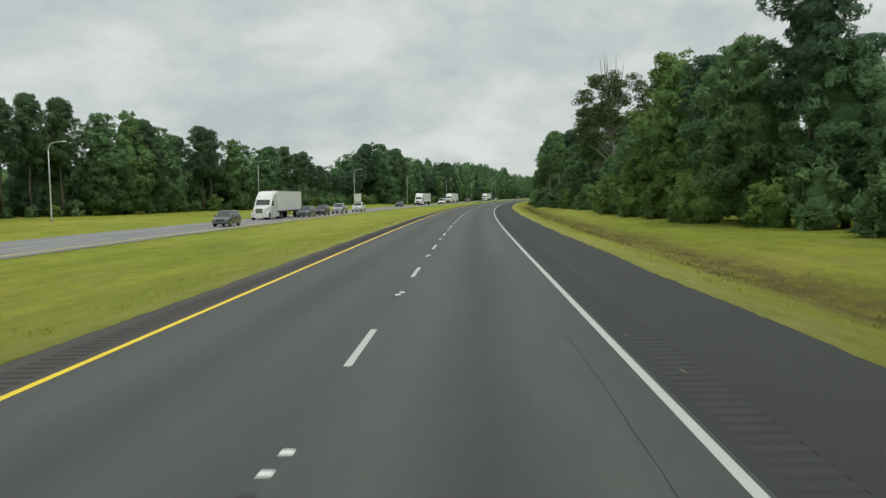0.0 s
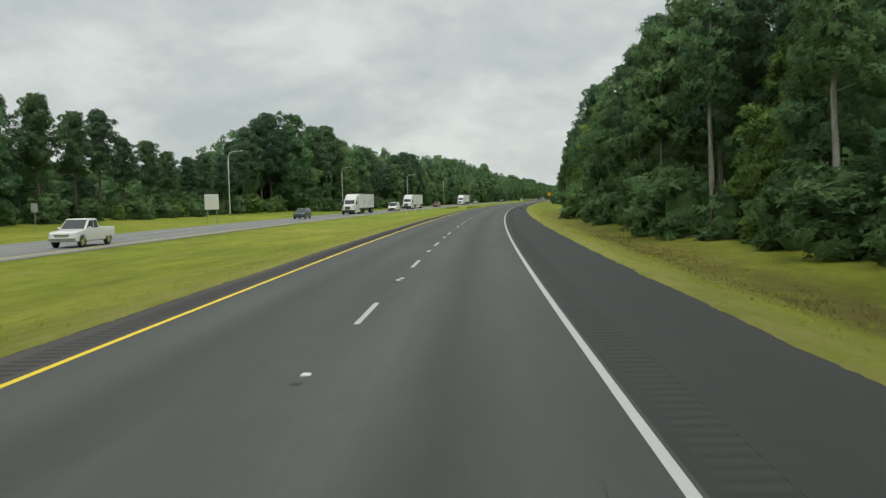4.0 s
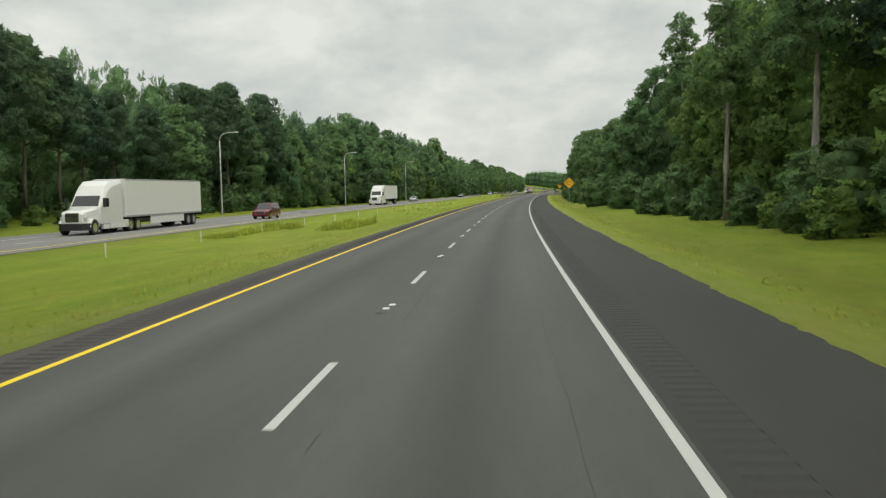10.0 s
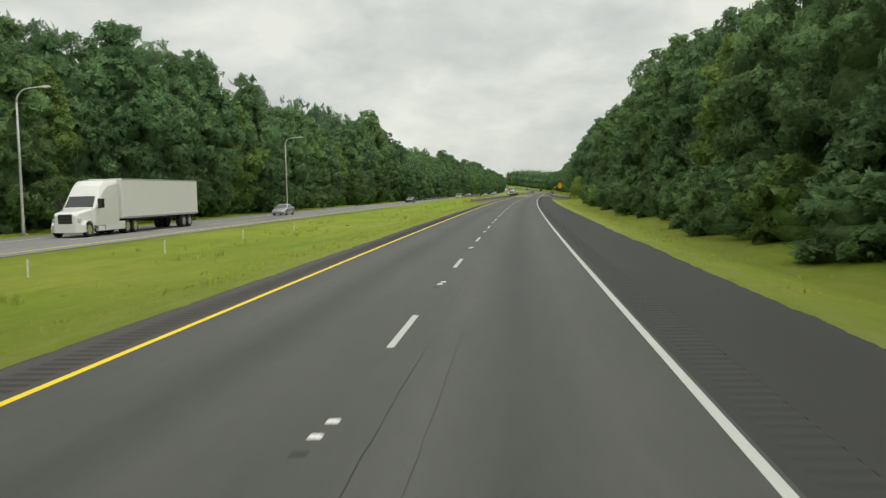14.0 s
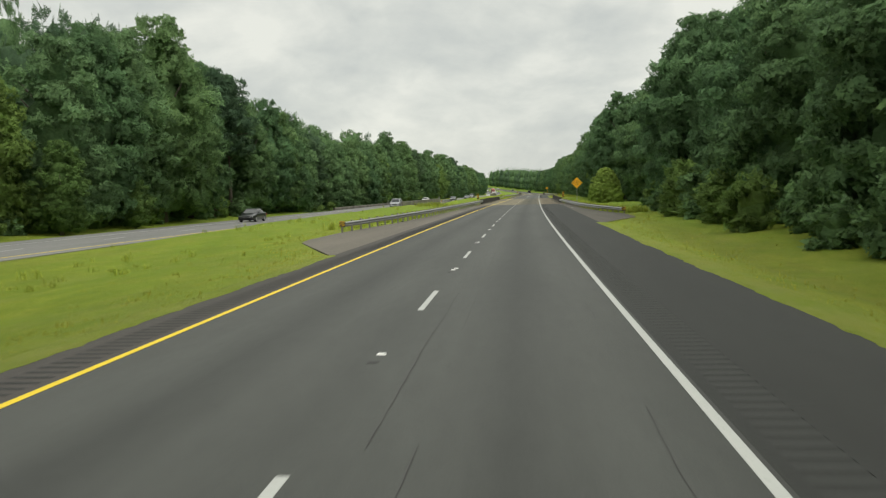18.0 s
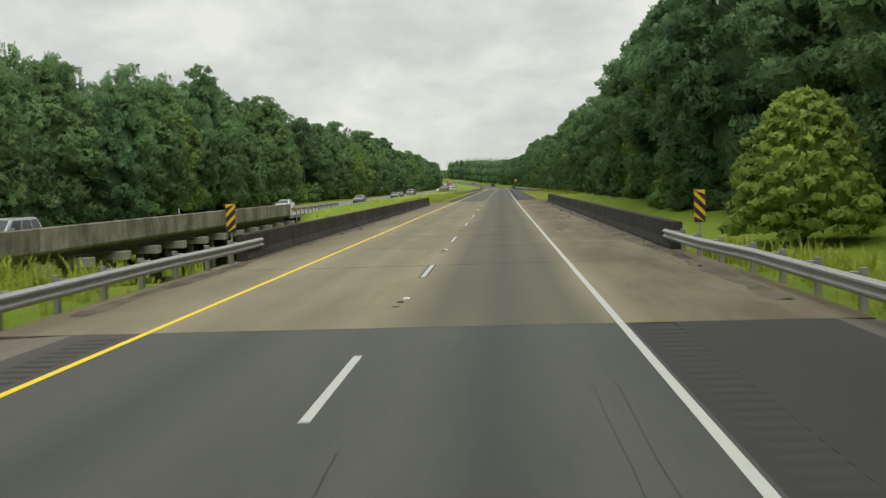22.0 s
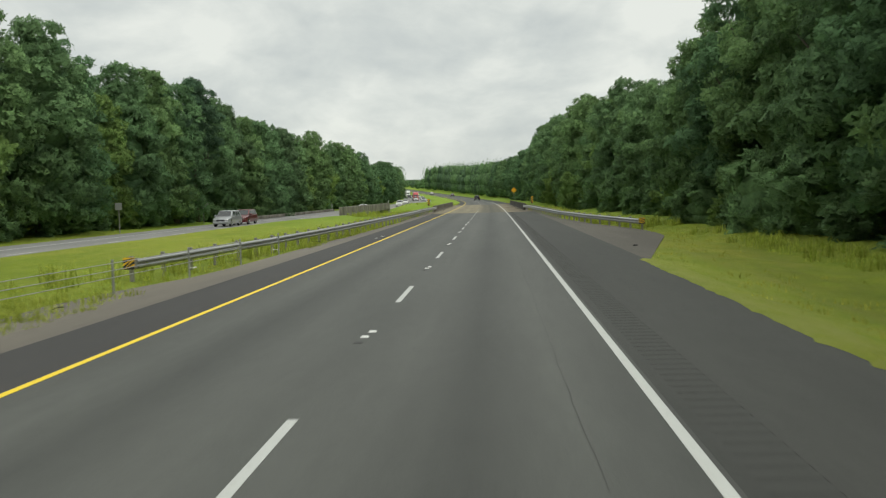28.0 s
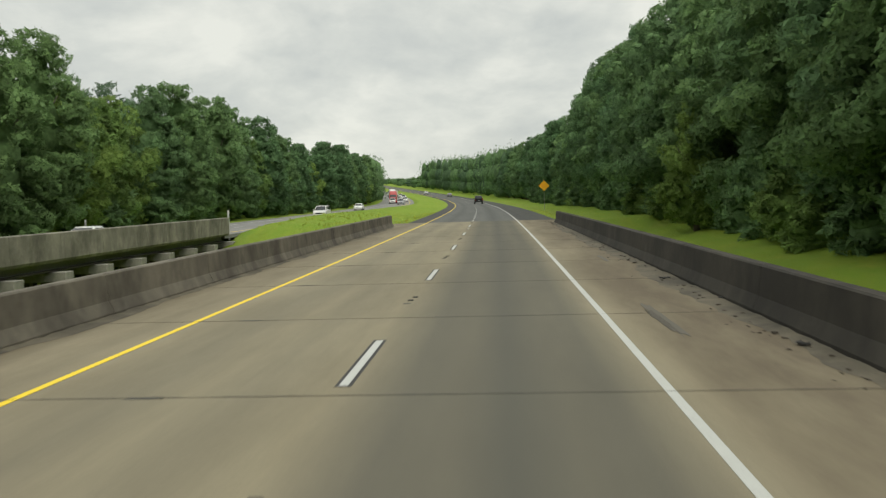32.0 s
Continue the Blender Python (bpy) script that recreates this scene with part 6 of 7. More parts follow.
def vehicle(kind, paint_mat, name, label, glow=False):
    """Built with its front towards -y, on z = 0."""
    e = tagged(new(name), label, {"sedan": "car", "suv": "car", "pickup": "pickup truck", "van": "van"}[kind])
    d = {"sedan": (4.7, 0.9, 0.32, 0.2, 0.78, 0.95, 1.43), "suv": (4.75, 0.94, 0.36, 0.25, 0.95, 1.08, 1.72), "pickup": (5.8, 0.99, 0.4, 0.38, 1.12, 1.2, 1.9), "van": (5.7, 1.0, 0.37, 0.3, 1.0, 1.2, 2.1)}[kind]
    L, W, R, z0, zh, zb, zr = d
    f, b = -L / 2, L / 2
    hood = {"sedan": 1.25, "suv": 1.2, "pickup": 1.45, "van": 0.85}[kind]
    body = [(f, W * 0.8, W * 0.78, z0 + 0.12, zh - 0.22, zh - 0.14, W * 0.7), (f + 0.12, W * 0.93, W * 0.92, z0 + 0.03, zh - 0.12, zh - 0.06, W * 0.82), (f + 0.5, W, W * 0.985, z0, zh - 0.05, zh, W * 0.88),
            (f + hood, W, W, z0, zb - 0.04, zb, W * 0.92)]
    if kind == "sedan":
        body += [(b - 1.0, W, W, z0, zb, zb + 0.04, W * 0.92), (b - 0.25, W * 0.97, W * 0.95, z0 + 0.03, zb - 0.03, zb + 0.05, W * 0.86), (b, W * 0.86, W * 0.85, z0 + 0.14, zb - 0.12, zb - 0.04, W * 0.76)]
    else:
        body += [(b - 0.6, W, W, z0, zb, zb + 0.03, W * 0.94), (b - 0.1, W * 0.97, W * 0.97, z0 + 0.04, zb, zb + 0.03, W * 0.93), (b, W * 0.93, W * 0.93, z0 + 0.12, zb - 0.04, zb, W * 0.9)]
    part("body", hull(body), paint_mat, e, soft=0.05)
    # cabin: glass house under a painted roof
    wf, rf = f + hood - 0.05, f + hood + {"sedan": 0.85, "suv": 0.7, "pickup": 0.75, "van": 0.75}[kind]
    rb, wb = {"sedan": (b - 1.45, b - 0.65), "suv": (b - 0.4, b - 0.08), "pickup": (f + 3.35, f + 3.55), "van": (b - 0.12, b - 0.03)}[kind]
    wt = W * (0.7 if kind == "sedan" else 0.75 if kind == "suv" else 0.8)
    zs = zb - 0.02
    low = [(-W * 0.9, wf, zs), (W * 0.9, wf, zs), (W * 0.9, wb, zs), (-W * 0.9, wb, zs)]
    top = [(-wt, rf, zr - 0.06), (wt, rf, zr - 0.06), (wt, rb, zr - 0.06), (-wt, rb, zr - 0.06)]
    part("cabin", Shape().rings([low, top]), paint_mat, e, soft=0.05)
    part("roof", Shape().rings([[(-wt, rf, zr - 0.06), (wt, rf, zr - 0.06), (wt, rb, zr - 0.06), (-wt, rb, zr - 0.06)], [(-wt * 0.94, rf + 0.08, zr - 0.01), (wt * 0.94, rf + 0.08, zr - 0.01), (wt * 0.94, rb - 0.08, zr - 0.01), (-wt * 0.94, rb - 0.08, zr - 0.01)],
                                [(-wt * 0.7, rf + 0.25, zr), (wt * 0.7, rf + 0.25, zr), (wt * 0.7, rb - 0.2, zr), (-wt * 0.7, rb - 0.2, zr)]]), paint_mat, e, soft=0.04)

    def pane(name_, a, b_, c, d_, u0, u1, v0, v1, out):
        """A glass pane on the quad a b c d (bottom a b, top d c), between shares u and v, moved out a little."""
        a, b_, c, d_ = (Vector(q) for q in (a, b_, c, d_))
        at_ = lambda u, v: (a * (1 - u) + b_ * u) * (1 - v) + (d_ * (1 - u) + c * u) * v + Vector(out) * 0.008
        q = [at_(u0, v0), at_(u1, v0), at_(u1, v1), at_(u0, v1)]
        n = [p - Vector(out) * 0.007 for p in q]
        part(name_, Shape().rings([[tuple(p) for p in n], [tuple(p) for p in q]]), M_GLASS, e)

    pane("windscreen", low[0], low[1], top[1], top[0], 0.05, 0.95, 0.06, 0.95, (0, -0.8, 0.6))
    if kind != "van":
        pane("rear_window", low[3], low[2], top[2], top[3], 0.07, 0.93, 0.12, 0.92, (0, 1, 0.2))
    splits = {"sedan": ((0.12, 0.5), (0.53, 0.86)), "suv": ((0.1, 0.4), (0.43, 0.7), (0.73, 0.95)), "pickup": ((0.12, 0.54), (0.58, 0.92)), "van": ((0.06, 0.24),)}[kind]
    for u0, u1 in splits:
        pane("side_window", low[1], low[2], top[2], top[1], u0, u1, 0.1, 0.88, (1, 0, 0.2))
        pane("side_window", low[0], low[3], top[3], top[0], u0, u1, 0.1, 0.88, (-1, 0, 0.2))
    if kind == "pickup":
        part("load_bed", Shape().box(-W * 0.84, W * 0.84, f + 3.65, b - 0.08, zb - 0.45, zb + 0.02, 0.01), M_TRIM, e)
        part("bed_rail", Shape().box(-W * 0.94, -W * 0.84, f + 3.6, b - 0.05, zb, zb + 0.06, 0.015), paint_mat, e)
        part("bed_rail", Shape().box(W * 0.84, W * 0.94, f + 3.6, b - 0.05, zb, zb + 0.06, 0.015), paint_mat, e)
        part("tailgate", Shape().box(-W * 0.84, W * 0.84, b - 0.07, b + 0.01, zb - 0.5, zb + 0.06, 0.015), paint_mat, e)
    rim = M_CHROME if paint_mat not in (P_BLACK,) else M_GALV
    for y in (f + 0.9, b - (1.0 if kind != "pickup" else 1.15)):
        for x in (-W - 0.005, W + 0.005):
            wheel(e, x, y, R, 0.22, rim)
            ring = [(x * 1.002, y + (R + 0.07) * math.cos(a), R + (R + 0.07) * math.sin(a)) for a in np.linspace(0.05, math.pi - 0.05, 12)]
            ring2 = [(x * 0.93, p[1], p[2]) for p in ring]
            part("wheel_arch", Shape().add(ring + ring2 + [(x * 1.002, y + (R + 0.01) * math.cos(a), R + (R + 0.01) * math.sin(a)) for a in np.linspace(0.05, math.pi - 0.05, 12)],
                                           [(i, i + 1, 13 + i, 12 + i) for i in range(11)] + [(i, i + 1, 25 + i, 24 + i) for i in range(11)]), M_TRIM, e)
    for x in (-1, 1):
        part("headlamp", Shape().rings([[(x * W * 0.52, f + 0.06, zh - 0.3), (x * W * 0.86, f + 0.1, zh - 0.3), (x * W * 0.9, f + 0.12, zh - 0.12), (x * W * 0.52, f + 0.05, zh - 0.16)], [(x * W * 0.52, f - 0.012, zh - 0.3), (x * W * 0.8, f + 0.02, zh - 0.3), (x * W * 0.86, f + 0.06, zh - 0.13), (x * W * 0.52, f - 0.012, zh - 0.17)]]), M_LAMP, e)
        part("tail_lamp", Shape().box(min(x * W * 0.7, x * W * 0.93), max(x * W * 0.7, x * W * 0.93), b - 0.1, b + 0.012, zb - 0.34, zb - 0.06, 0.02), M_TAIL, e)
        part("wing_mirror", Shape().box(min(x * (W - 0.02), x * (W + 0.17)), max(x * (W - 0.02), x * (W + 0.17)), wf + 0.32, wf + 0.42, zb - 0.0, zb + 0.15, 0.025), paint_mat, e)
    part("grille", Shape().box(-W * 0.5, W * 0.5, f - 0.015, f + 0.05, zh - 0.42, zh - 0.2, 0.02), M_TRIM if kind != "pickup" else M_CHROME, e)
    part("bumper", Shape().box(-W * 0.9, W * 0.9, f - 0.05, f + 0.12, z0 + 0.08, z0 + 0.32, 0.04), M_CHROME if kind == "pickup" else M_TRIM if kind == "van" else paint_mat, e)
    part("rear_bumper", Shape().box(-W * 0.9, W * 0.9, b - 0.12, b + 0.06, z0 + 0.08, z0 + 0.32, 0.04), M_CHROME if kind == "pickup" and paint_mat is not P_BLACK else M_TRIM, e)
    part("number_plate", Shape().box(-0.16, 0.16, b + 0.062, b + 0.07, z0 + 0.36, z0 + 0.51, 0.003), M_PLATE, e)
    return e


def semi(paint_mat, label, mark=0, length=15.6):
    """A tractor with a sleeper and a box trailer, front towards -y."""
    t = tagged(new("semi_truck"), label, "semi truck")
    W = 1.22
    hood = [(0.0, W * 0.62, W * 0.6, 0.75, 1.45, 1.55, W * 0.5), (0.25, W * 0.78, W * 0.74, 0.7, 1.65, 1.75, W * 0.6), (1.3, W * 0.86, W * 0.8, 0.7, 1.78, 1.92, W * 0.66), (1.9, W * 0.95, W * 0.9, 0.7, 1.9, 2.02, W * 0.75)]
    part("hood", hull(hood), paint_mat, t, soft=0.06)
    cab = [(1.75, W * 0.95, W * 0.95, 0.75, 1.95, 2.0, W * 0.9), (1.95, W, W, 0.7, 1.95, 2.1, W * 0.93), (2.55, W, W, 0.7, 2.6, 2.95, W * 0.86), (3.0, W, W, 0.7, 3.1, 3.55, W * 0.8), (3.7, W, W, 0.7, 3.5, 3.92, W * 0.84), (5.2, W, W, 0.7, 3.75, 4.02, W * 0.9), (5.35, W, W * 0.99, 0.8, 3.7, 4.0, W * 0.9)]
    part("cab", hull(cab), paint_mat, t, soft=0.06)
    part("windscreen", Shape().rings([[(-W * 0.82, 1.9, 2.03), (W * 0.82, 1.9, 2.03), (W * 0.76, 2.47, 2.78), (-W * 0.76, 2.47, 2.78)], [(-W * 0.82, 1.83, 2.06), (W * 0.82, 1.83, 2.06), (W * 0.76, 2.4, 2.81), (-W * 0.76, 2.4, 2.81)]]), M_GLASS, t)
    for x in (-1, 1):
        part("side_window", Shape().rings([[(x * W * 0.97, 2.3, 1.98), (x * W * 0.97, 3.15, 1.98), (x * W * 0.97, 3.15, 2.62), (x * W * 0.97, 2.65, 2.62)], [(x * (W + 0.014), 2.3, 1.98), (x * (W + 0.014), 3.15, 1.98), (x * (W + 0.006), 3.15, 2.62), (x * (W + 0.006), 2.65, 2.62)]]), M_GLASS, t)
        part("headlamp", Shape().box(min(x * W * 0.6, x * W * 0.8), max(x * W * 0.6, x * W * 0.8), 0.1, 0.35, 1.05, 1.33, 0.05), M_LAMP, t)
        part("wing_mirror", Shape().box(min(x * (W + 0.12), x * (W + 0.34)), max(x * (W + 0.12), x * (W + 0.34)), 1.95, 2.1, 1.95, 2.65, 0.04), M_TRIM, t)
        part("mirror_arm", Shape().tube([(x * W * 0.97, 2.1, 2.0), (x * (W + 0.2), 2.03, 2.0)], [0.02, 0.02], 6), M_TRIM, t)
        part("fairing", Shape().box(min(x * W * 0.8, x * W), max(x * W * 0.8, x * W), 3.3, 6.3, 0.35, 0.95, 0.05), paint_mat, t)
        part("step", Shape().box(min(x * W * 0.75, x * W * 0.98), max(x * W * 0.75, x * W * 0.98), 2.3, 3.2, 0.35, 0.7, 0.04), paint_mat, t)
        part("mudguard", Shape().rings([[(xx, 0.95 + 0.66 * math.cos(a), 0.52 + 0.66 * math.sin(a)) for a in np.linspace(0.1, 3.04, 9)] + [(xx, 0.95 + 0.6 * math.cos(a), 0.52 + 0.6 * math.sin(a)) for a in np.linspace(3.04, 0.1, 9)] for xx in (x * W * 0.7, x * W * 1.0)]), paint_mat, t)
    gr = part("grille", Shape().box(-W * 0.42, W * 0.42, -0.03, 0.1, 0.95, 1.6, 0.04), M_TRIM, t)
    for k in range(6):
        put("bar", Shape().box(-W * 0.4, W * 0.4, -0.045, -0.028, 1.0 + 0.1 * k, 1.04 + 0.1 * k).mesh("bar", M_CHROME), gr)
    part("bumper", Shape().rings([[(-W, 0.35, 0.35), (-W * 0.6, -0.08, 0.35), (W * 0.6, -0.08, 0.35), (W, 0.35, 0.35), (W, 0.6, 0.35), (-W, 0.6, 0.35)], [(-W, 0.35, 0.85), (-W * 0.6, -0.1, 0.85), (W * 0.6, -0.1, 0.85), (W, 0.35, 0.85), (W, 0.6, 0.85), (-W, 0.6, 0.85)]]), M_TRIM if mark else paint_mat, t)
    part("chassis", Shape().box(-0.45, 0.45, 1.2, 8.1, 0.6, 0.9, 0.03), M_TRIM, t)
    for x in (-W, W):
        wheel(t, x, 0.95, 0.52, 0.3, M_CHROME)
        for y in (6.6, 7.9):
            wheel(t, x, y, 0.52, 0.55, M_CHROME)
    # trailer
    y0, y1 = 5.75, 5.75 + length
    tr = tagged(new("box_trailer"), "plain white box trailer behind a truck" if mark != 1 else "white box trailer with a grey swoosh and small mark", "trailer")
    part("box", Shape().box(-1.29, 1.29, y0, y1, 1.12, 4.08, 0.05), M_BOX, tr)
    for x in (-1, 1):
        part("side_rail", Shape().box(min(x * 1.285, x * 1.31), max(x * 1.285, x * 1.31), y0 + 0.05, y1 - 0.05, 1.1, 1.24, 0.008), M_STRIPE, tr)
        part("top_rail", Shape().box(min(x * 1.285, x * 1.305), max(x * 1.285, x * 1.305), y0 + 0.05, y1 - 0.05, 3.98, 4.07, 0.006), M_STRIPE, tr)
        if mark == 2:
            part("skirt", Shape().box(min(x * 1.2, x * 1.26), max(x * 1.2, x * 1.26), y0 + 4.4, y1 - 4.2, 0.45, 1.12, 0.02), M_BOX, tr)
        part("tail_lamp", Shape().box(min(x * 0.95, x * 1.2), max(x * 0.95, x * 1.2), y1, y1 + 0.03, 1.14, 1.24, 0.008), M_TAIL, tr)
        part("landing_leg", Shape().box(min(x * 0.7, x * 0.85), max(x * 0.7, x * 0.85), y0 + 2.9, y0 + 3.05, 0.4, 1.12, 0.01), M_TRIM, tr)
        if mark == 1:
            for k in range(3):
                yy = y1 - 0.3
                sh = Shape()
                lo = [(x * 1.296, yy - 6.5 + 6.5 * u, 2.0 - 0.25 * k + 0.9 * math.sin(u * 1.7) * (1 - 0.3 * k)) for u in np.linspace(0, 1, 9)]
                hi = [(p[0], p[1], p[2] + 0.05 + 0.2 * (i / 8) * (1 - 0.25 * k)) for i, p in enumerate(lo)]
                sh.add(lo + hi, [(i, i + 1, 10 + i, 9 + i) for i in range(8)])
                part("swoosh", sh, M_STRIPE, tr)
            for k in range(3):
                part("mark_bar", Shape().box(min(x * 1.291, x * 1.297), max(x * 1.291, x * 1.297), y0 + 4.2, y0 + 5.6, 2.1 + 0.27 * k, 2.25 + 0.27 * k), M_STRIPE, tr)
    part("underframe", Shape().box(-0.5, 0.5, y0 + 0.3, y1 - 0.2, 0.9, 1.12, 0.02), M_TRIM, tr)
    part("rear_guard", Shape().box(-1.1, 1.1, y1 - 0.12, y1 - 0.02, 0.5, 0.62, 0.02), M_TRIM, tr)
    for x in (-1, 1):
        part("guard_post", Shape().box(x * 0.7 - 0.04, x * 0.7 + 0.04, y1 - 0.1, y1 - 0.03, 0.6, 1.12, 0.01), M_TRIM, tr)
    for x in (-1.27, 1.27):
        for y in (y1 - 3.2, y1 - 1.9):
            wheel(tr, x, y, 0.52, 0.55, M_GALV)
    return t, tr


def inner_lane(s):
    return far_near(s) - 3.05


def outer_lane(s):
    return far_near(s) - 6.7


PARKED = [("suv", P_GREY, 92, 0, "dark grey sport utility car on the far carriageway"), ("suv", P_GREY, 131, 0, "dark grey minivan on the far carriageway"), ("suv", P_BLACK, 142, 0, "black boxy off-road car on the far carriageway"),
          ("pickup", P_WHITE, 176, 0, "white pickup truck with a chrome bumper on the far carriageway"),
          ("pickup", P_SILVER, 157, 0, "silver pickup truck on the far carriageway"), ("suv", P_TEAL, 252, 1, "dark green estate car on the far carriageway"),
          ("van", P_WHITE, 318, 0, "white panel van with a black bumper on the far carriageway"), ("sedan", P_WHITE, 338, 1, "white small car on the far carriageway"),
          ("suv", P_MAROON, 389, 0, "dark red sport utility car on the far carriageway"),
          ("sedan", P_SILVER, 522, 1, "silver sedan near the wooded edge of the far carriageway"), ("sedan", P_BLACK, 624, 1, "black sedan facing on the far carriageway"),
          ("suv", P_SILVER, 692, 0, "silver car on the far bridge"), ("sedan", P_WHITE, 762, 1, "white sedan past the far bridge"), ("sedan", P_GREY, 800, 0, "dark grey sedan on the far carriageway"), ("sedan", P_GREY, 849, 0, "dark grey sedan ahead of a black one on the far carriageway"), ("sedan", P_BLACK, 857.5, 0, "black sedan behind a dark grey one on the far carriageway"),
          ("suv", P_SILVER, 915, 1, "silver sport utility car beside a maroon one"), ("suv", P_MAROON, 921.5, 1, "maroon sport utility car behind a silver one"),
          ("sedan", P_WHITE, 992, 0, "white car on the second far bridge"), ("suv", P_WHITE, 1062, 0, "white car beyond the second far bridge"), ("sedan", P_WHITE, 1120, 1, "white sedan on the far carriageway")]
rg = random.Random(77)
for k in range(13):
    PARKED.append((rg.choice(("sedan", "suv", "suv", "pickup")), rg.choice((P_WHITE, P_WHITE, P_SILVER, P_GREY, P_BLACK)), 1190 + 24 * k + rg.uniform(-6, 6), k % 2, "distant car in the traffic on the rising far carriageway"))
masters = {}
for kind, pm, s, lane, label in PARKED:
    lat = outer_lane(s) if lane else inner_lane(s)
    key = (kind, pm.name)
    m = spot(s, lat, far_z(s) + 0.003)
    nm = {"sedan": "sedan_car", "suv": "sport_utility_car", "pickup": "pickup_truck", "van": "panel_van"}[kind]
    if key in masters:
        ob = copy_thing(masters[key], m)
        tagged(ob, label, group="traffic on the far carriageway")
    else:
        ob = masters[key] = vehicle(kind, pm, nm, label)
        tagged(ob, group="traffic on the far carriageway")
        ob.matrix_basis = m
for s, pm, mark, label in ((117.5, P_WHITE, 0, "white sleeper tractor pulling a box trailer"), (285.0, P_WHITE, 1, "white sleeper tractor with a dark bumper pulling a box trailer"), (355.0, P_WHITE, 2, "white sleeper tractor with chrome wheels pulling a box trailer"),
                           (470.0, P_WHITE, 0, "white sleeper tractor pulling a plain box trailer"), (1212.0, P_RED, 0, "red sleeper tractor pulling a white box trailer"), (1330.0, P_WHITE, 0, "distant white tractor on the rising far carriageway")):
    for ob in semi(pm, label, mark, 15.6 if mark else 14.6):
        ob.matrix_basis = spot(s, outer_lane(s) + 0.1, far_z(s) + 0.003)
lead = vehicle("pickup", P_BLACK, "pickup_truck", "black crew-cab pickup truck ahead in the own lane")
lead.matrix_basis = spot(1141, 1.85, 0.003, 180)
for s, lat, pm in ((1385, -1.8, P_WHITE), (1300, 1.8, P_GREY)):
    v = copy_thing(masters[("suv", pm.name)], spot(s, lat, 0.003, 180))
    tagged(v, "distant car ahead on the rising road")

def apron_edge(s, side):
    """How far the paving reaches from the lane line on that side."""
    for key, s0, w0, wall, b in (("a", 563, 577, 6.4, B1[1]), ("c", 828, 840, 6.2, B2[1])) if side < 0 else (("b", 588, 606, 7.4, B1[1]), ("d", 851, 866, 6.7, B2[1])):
        if s0 < s < RAILS[key][-1][0]:
            return min(lerp(s, (s0, -shoulder_left(s) + 0.1 if side < 0 else 6.9), (w0, 11.0)), paved_to(key, s))
        if RAILS[key][-1][0] <= s < b:
            return wall
    return 0.03 - shoulder_left(s) if side < 0 else 6.8


# ---- road clutter ----
def shred(s, lat, w, l, seed, label, mat=M_RUBBER, hgt=0.12):
    """A curled strip of tyre tread or a crumpled scrap."""
    rn = random.Random(seed)
    sh = Shape()
    n = 9
    rings = []
    for i in range(n):
        a = i / (n - 1)
        y = (a - 0.5) * l
        z = 0.01 + hgt * abs(math.sin(a * 5 + seed)) * rn.uniform(0.5, 1)
        x = rn.uniform(-0.05, 0.05)
        ww = w * rn.uniform(0.6, 1.0) / 2
        rings.append([(y, x - ww, z), (y, x + ww, z + rn.uniform(-0.01, 0.03)), (y, x + ww, z + 0.02), (y, x - ww, z + 0.02)])
    sh.rings(rings)
    return put("road_debris", sh.mesh("road_debris", mat), None, spot(s, lat, 0.004 + (apron_z(lat) if apron_edge(s, 1 if lat > 0 else -1) > 7 else 0.0), seed * 37), label, "debris")


shred(274.2, 5.5, 0.2, 0.5, 3, "curled black strip of shredded tyre on the shoulder", hgt=0.2)
shred(394.0, -19.4 - 8, 0.25, 0.8, 5, "black strip of shredded tyre", hgt=0.15).matrix_basis = spot(412, outer_lane(412) + 1.5, far_z(412) + 0.01)
shred(808.8, 7.0, 0.22, 0.6, 11, "black curl of shredded tyre on the grass beside the shoulder", hgt=0.16)
shred(805.1, 6.2, 0.12, 0.35, 12, "flat black scrap of tyre on the shoulder", hgt=0.04)
rg = random.Random(55)
M_LITTER = plain("pale_litter", (0.6, 0.6, 0.57), 0.7)
for s, lat in ((805.1, -3.95), (803.7, -2.5), (870.2, -4.1), (868.4, -4.2)):
    shred(s, lat, 0.06, 0.17, int(s) % 50, "small pale scrap of roadside rubbish", M_LITTER, 0.02)
for s, lat in ((606, -7.6), (601, -7.9), (596, -8.8), (630, -7.2), (642, -6.9), (655, 6.5), (640, 8.6), (633, 7.2), (690, -5.6), (694, -5.4), (702, 5.9), (712, 6.2), (842, -7.6), (851, -7.8), (860, -7.4), (866, -6.9), (948, 5.6), (953, 5.9), (958, 6.2), (962, 5.8), (858, 7.6), (889, 8.4), (951, -5.2), (540, -8.4), (398, 7.6), (470, -9.5), (830.8, -6.3)):
    shred(s, lat, rg.uniform(0.06, 0.16), rg.uniform(0.2, 0.5), rg.randrange(100), "small dark scrap of roadside rubbish", rg.choice((M_RUBBER, M_DIRT, M_LITTER)), 0.04)


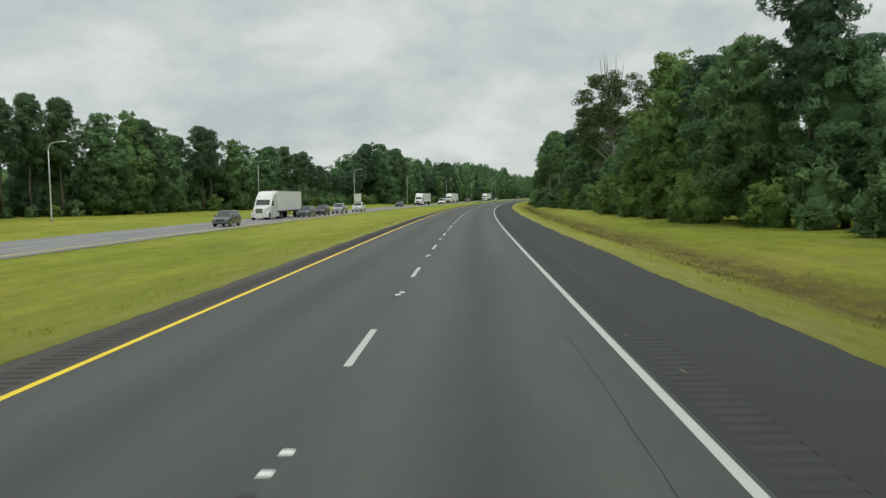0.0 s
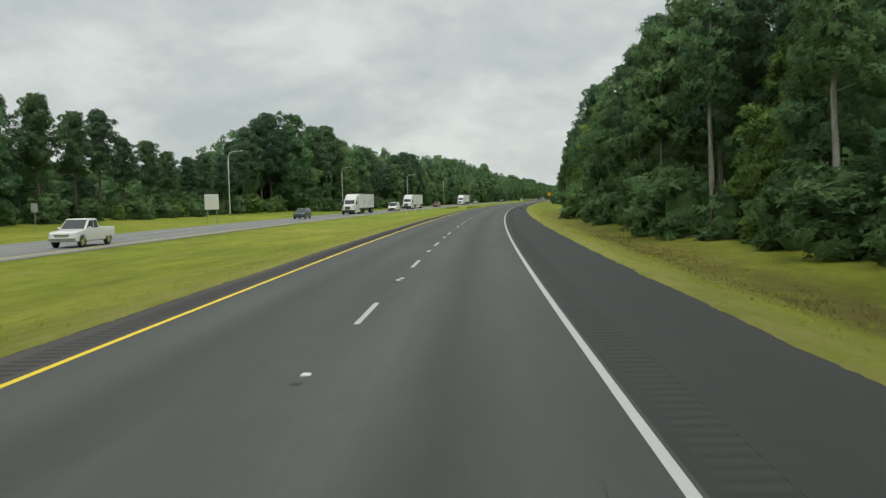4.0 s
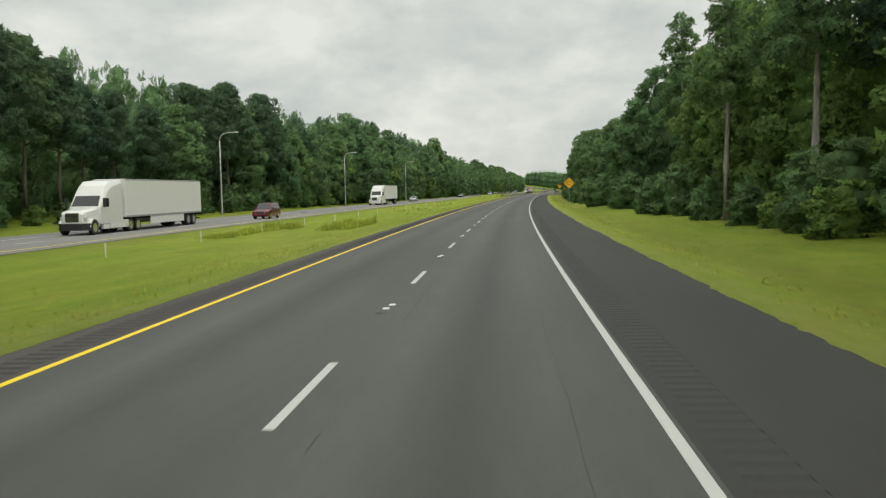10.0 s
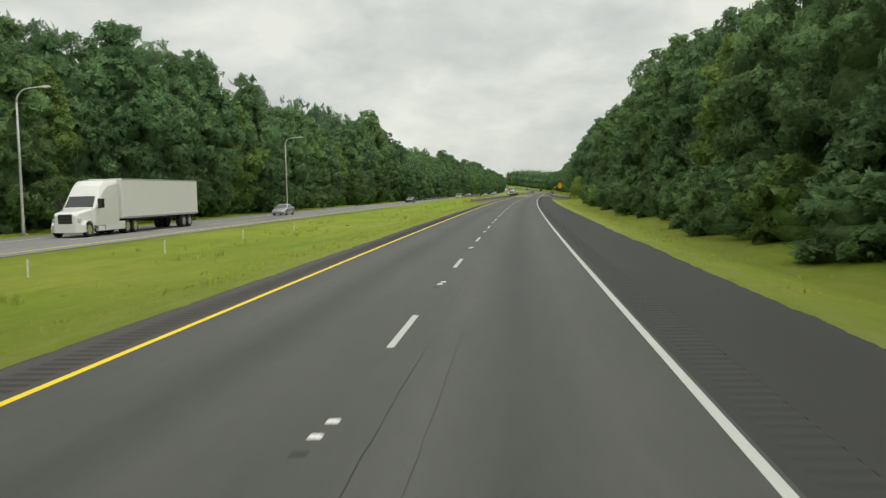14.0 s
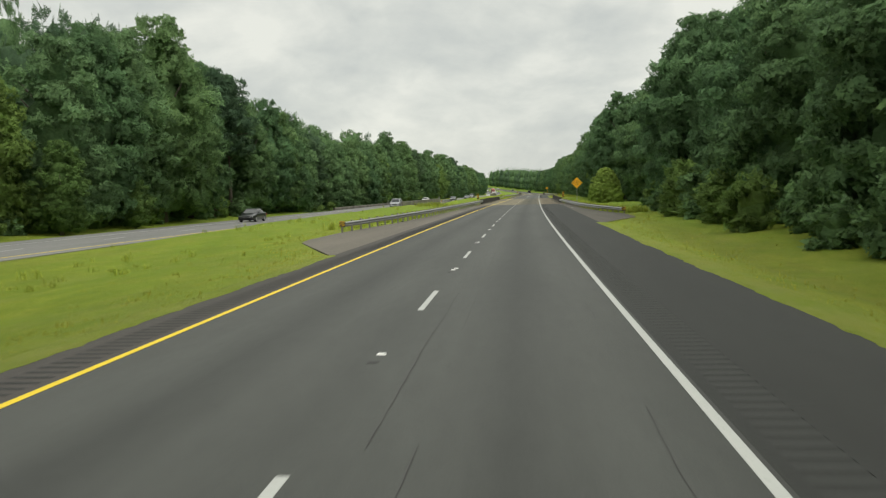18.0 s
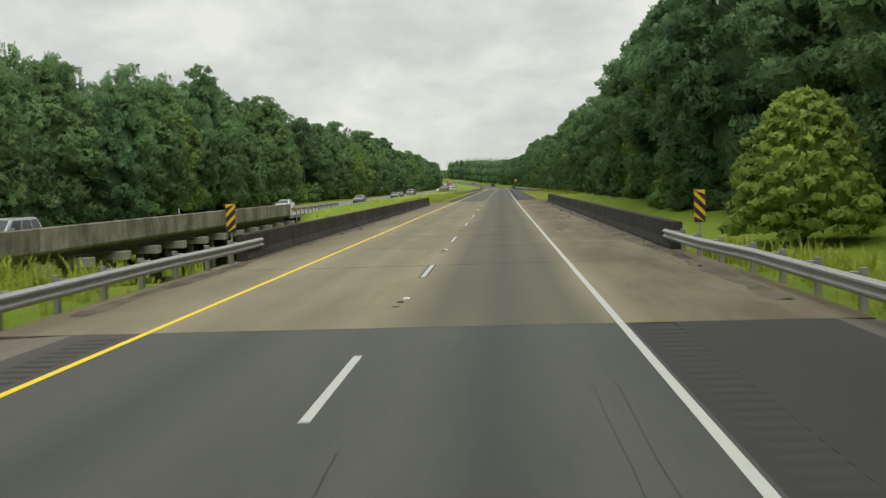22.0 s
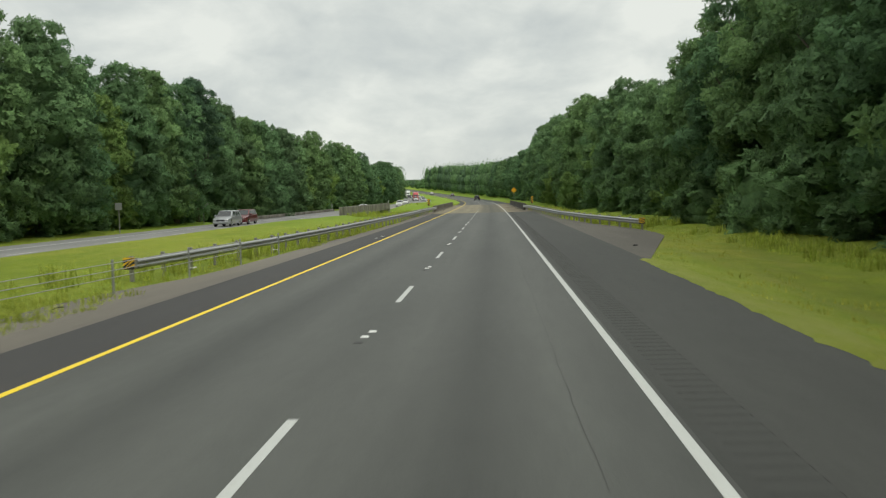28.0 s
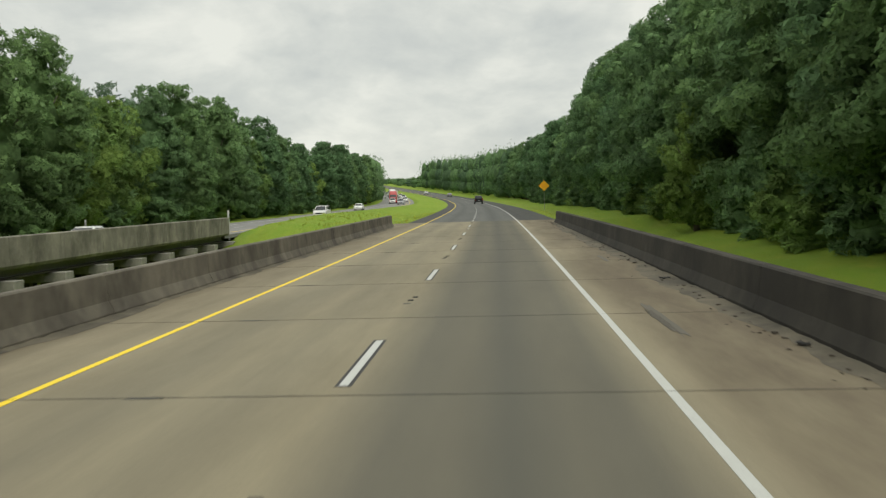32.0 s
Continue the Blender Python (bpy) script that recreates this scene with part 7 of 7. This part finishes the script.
# ---- grass tufts and weeds ----
def tufts(name, seed, spots, mat, label, blades=4):
    """Blades of grass in one mesh. spots: (s, lat, z, height)."""
    rn = np.random.default_rng(seed)
    n = len(spots) * blades
    sp = np.repeat(np.array(spots), blades, 0)
    base = at(sp[:, 0] + rn.normal(size=n) * 0.1, sp[:, 1] + rn.normal(size=n) * 0.1, sp[:, 2] - 0.03)
    a = rn.uniform(0, 6.28, n)
    h = sp[:, 3] * rn.uniform(0.55, 1.2, n)
    lean = h * rn.uniform(0.1, 0.7, n)
    w = np.maximum(0.01, h * 0.03)
    dx, dy = np.cos(a), np.sin(a)
    side = np.stack([-dy * w, dx * w, 0 * a], 1)
    mid = base + np.stack([dx * lean * 0.35, dy * lean * 0.35, h * 0.6], 1)
    tip = base + np.stack([dx * lean, dy * lean, h], 1)
    V = np.stack([base - side, base + side, mid + side * 0.8, mid - side * 0.8, tip], 1).reshape(-1, 3)
    k = np.arange(n)[:, None] * 5
    F = np.concatenate([k + [0, 1, 2], k + [0, 2, 3], k + [3, 2, 4]])
    put(name, mesh_of(name, V, F, mat), kind="stuff", label=label, category="grass")


rn = np.random.default_rng(8)
low, tall_weeds = [], []


for i in range(18000):
    s = rn.uniform(2, 1060)
    side = -1 if rn.random() < 0.5 else 1
    d = apron_edge(s, side) + abs(rn.normal()) * (1.6 if rn.random() < 0.7 else 4.0)
    lat = side * d
    low.append((s, lat, ground_height(s, lat), rn.uniform(0.06, 0.17)))
tufts("verge_grass", 3, low, M_TUFT, "short yellow-green grass tufts along the shoulder's edge")
for a, b, side, n, d0, d1 in ((590, 676, -1, 260, 0.7, 3.5), (845, 940, -1, 520, 0.6, 4.0), (615, 676, 1, 700, 0.3, 3.0), (878, 940, 1, 700, 0.3, 3.2), (660, 684, -1, 220, 0.8, 9), (925, 948, -1, 320, 0.8, 10), (738, 780, -1, 120, 1.0, 12), (1005, 1050, -1, 160, 1.0, 12), (690, 760, 1, 120, 0.6, 4), (955, 1005, 1, 120, 0.6, 4)):
    for _ in range(n):
        s = rn.uniform(a, b)
        lat = side * (apron_edge(s, side) + rn.uniform(d0, d1))
        tall_weeds.append((s, lat, ground_height(s, lat), rn.uniform(0.25, 0.75) * (0.5 if 738 < s < 780 or s > 1005 else 1.0)))
for _ in range(900):
    s = rn.uniform(380, 660)
    lat = rn.uniform(-20, -9)
    if noise.noise((s * 0.07, lat * 0.25, 0)) > 0.12:
        tall_weeds.append((s, lat, ground_height(s, lat), rn.uniform(0.15, 0.45)))
for a, b, l0, l1, n, h0, h1 in ((764, 845, -13.0, -6.4, 2600, 0.12, 0.5), (360, 371, -12.6, -9.6, 330, 0.3, 0.85), (366, 371, -19.0, -16.0, 150, 0.3, 0.8), (352, 366, -19.0, -16.8, 260, 0.2, 0.55), (862, 925, -7.2, -6.3, 420, 0.12, 0.5), (800, 870, 12.0, 15.0, 500, 0.2, 0.6)):
    for _ in range(n):
        s, lat = rn.uniform(a, b), rn.uniform(l0, l1)
        k = noise.noise((s * 0.16, lat * 0.5, 7.0))
        if n < 340 or k > -0.15:
            tall_weeds.append((s, lat, ground_height(s, lat), rn.uniform(h0, h1) * (0.8 + 0.6 * k)))
stubble = []
for _ in range(4200):
    s = rn.uniform(4, 175)
    lat = rn.normal(9.7, 0.75)
    if noise.noise((s * 0.12, lat * 0.9, 3.0)) > -0.2:
        stubble.append((s, lat, ground_height(s, lat), rn.uniform(0.05, 0.14)))
tufts("cut_stubble", 9, stubble, M_STUBBLE, "brown cut stubble in the ditch beside the shoulder", 3)
tufts("roadside_weeds", 4, tall_weeds, M_WEED, "taller weeds beside the guard rails and creek banks", 14)
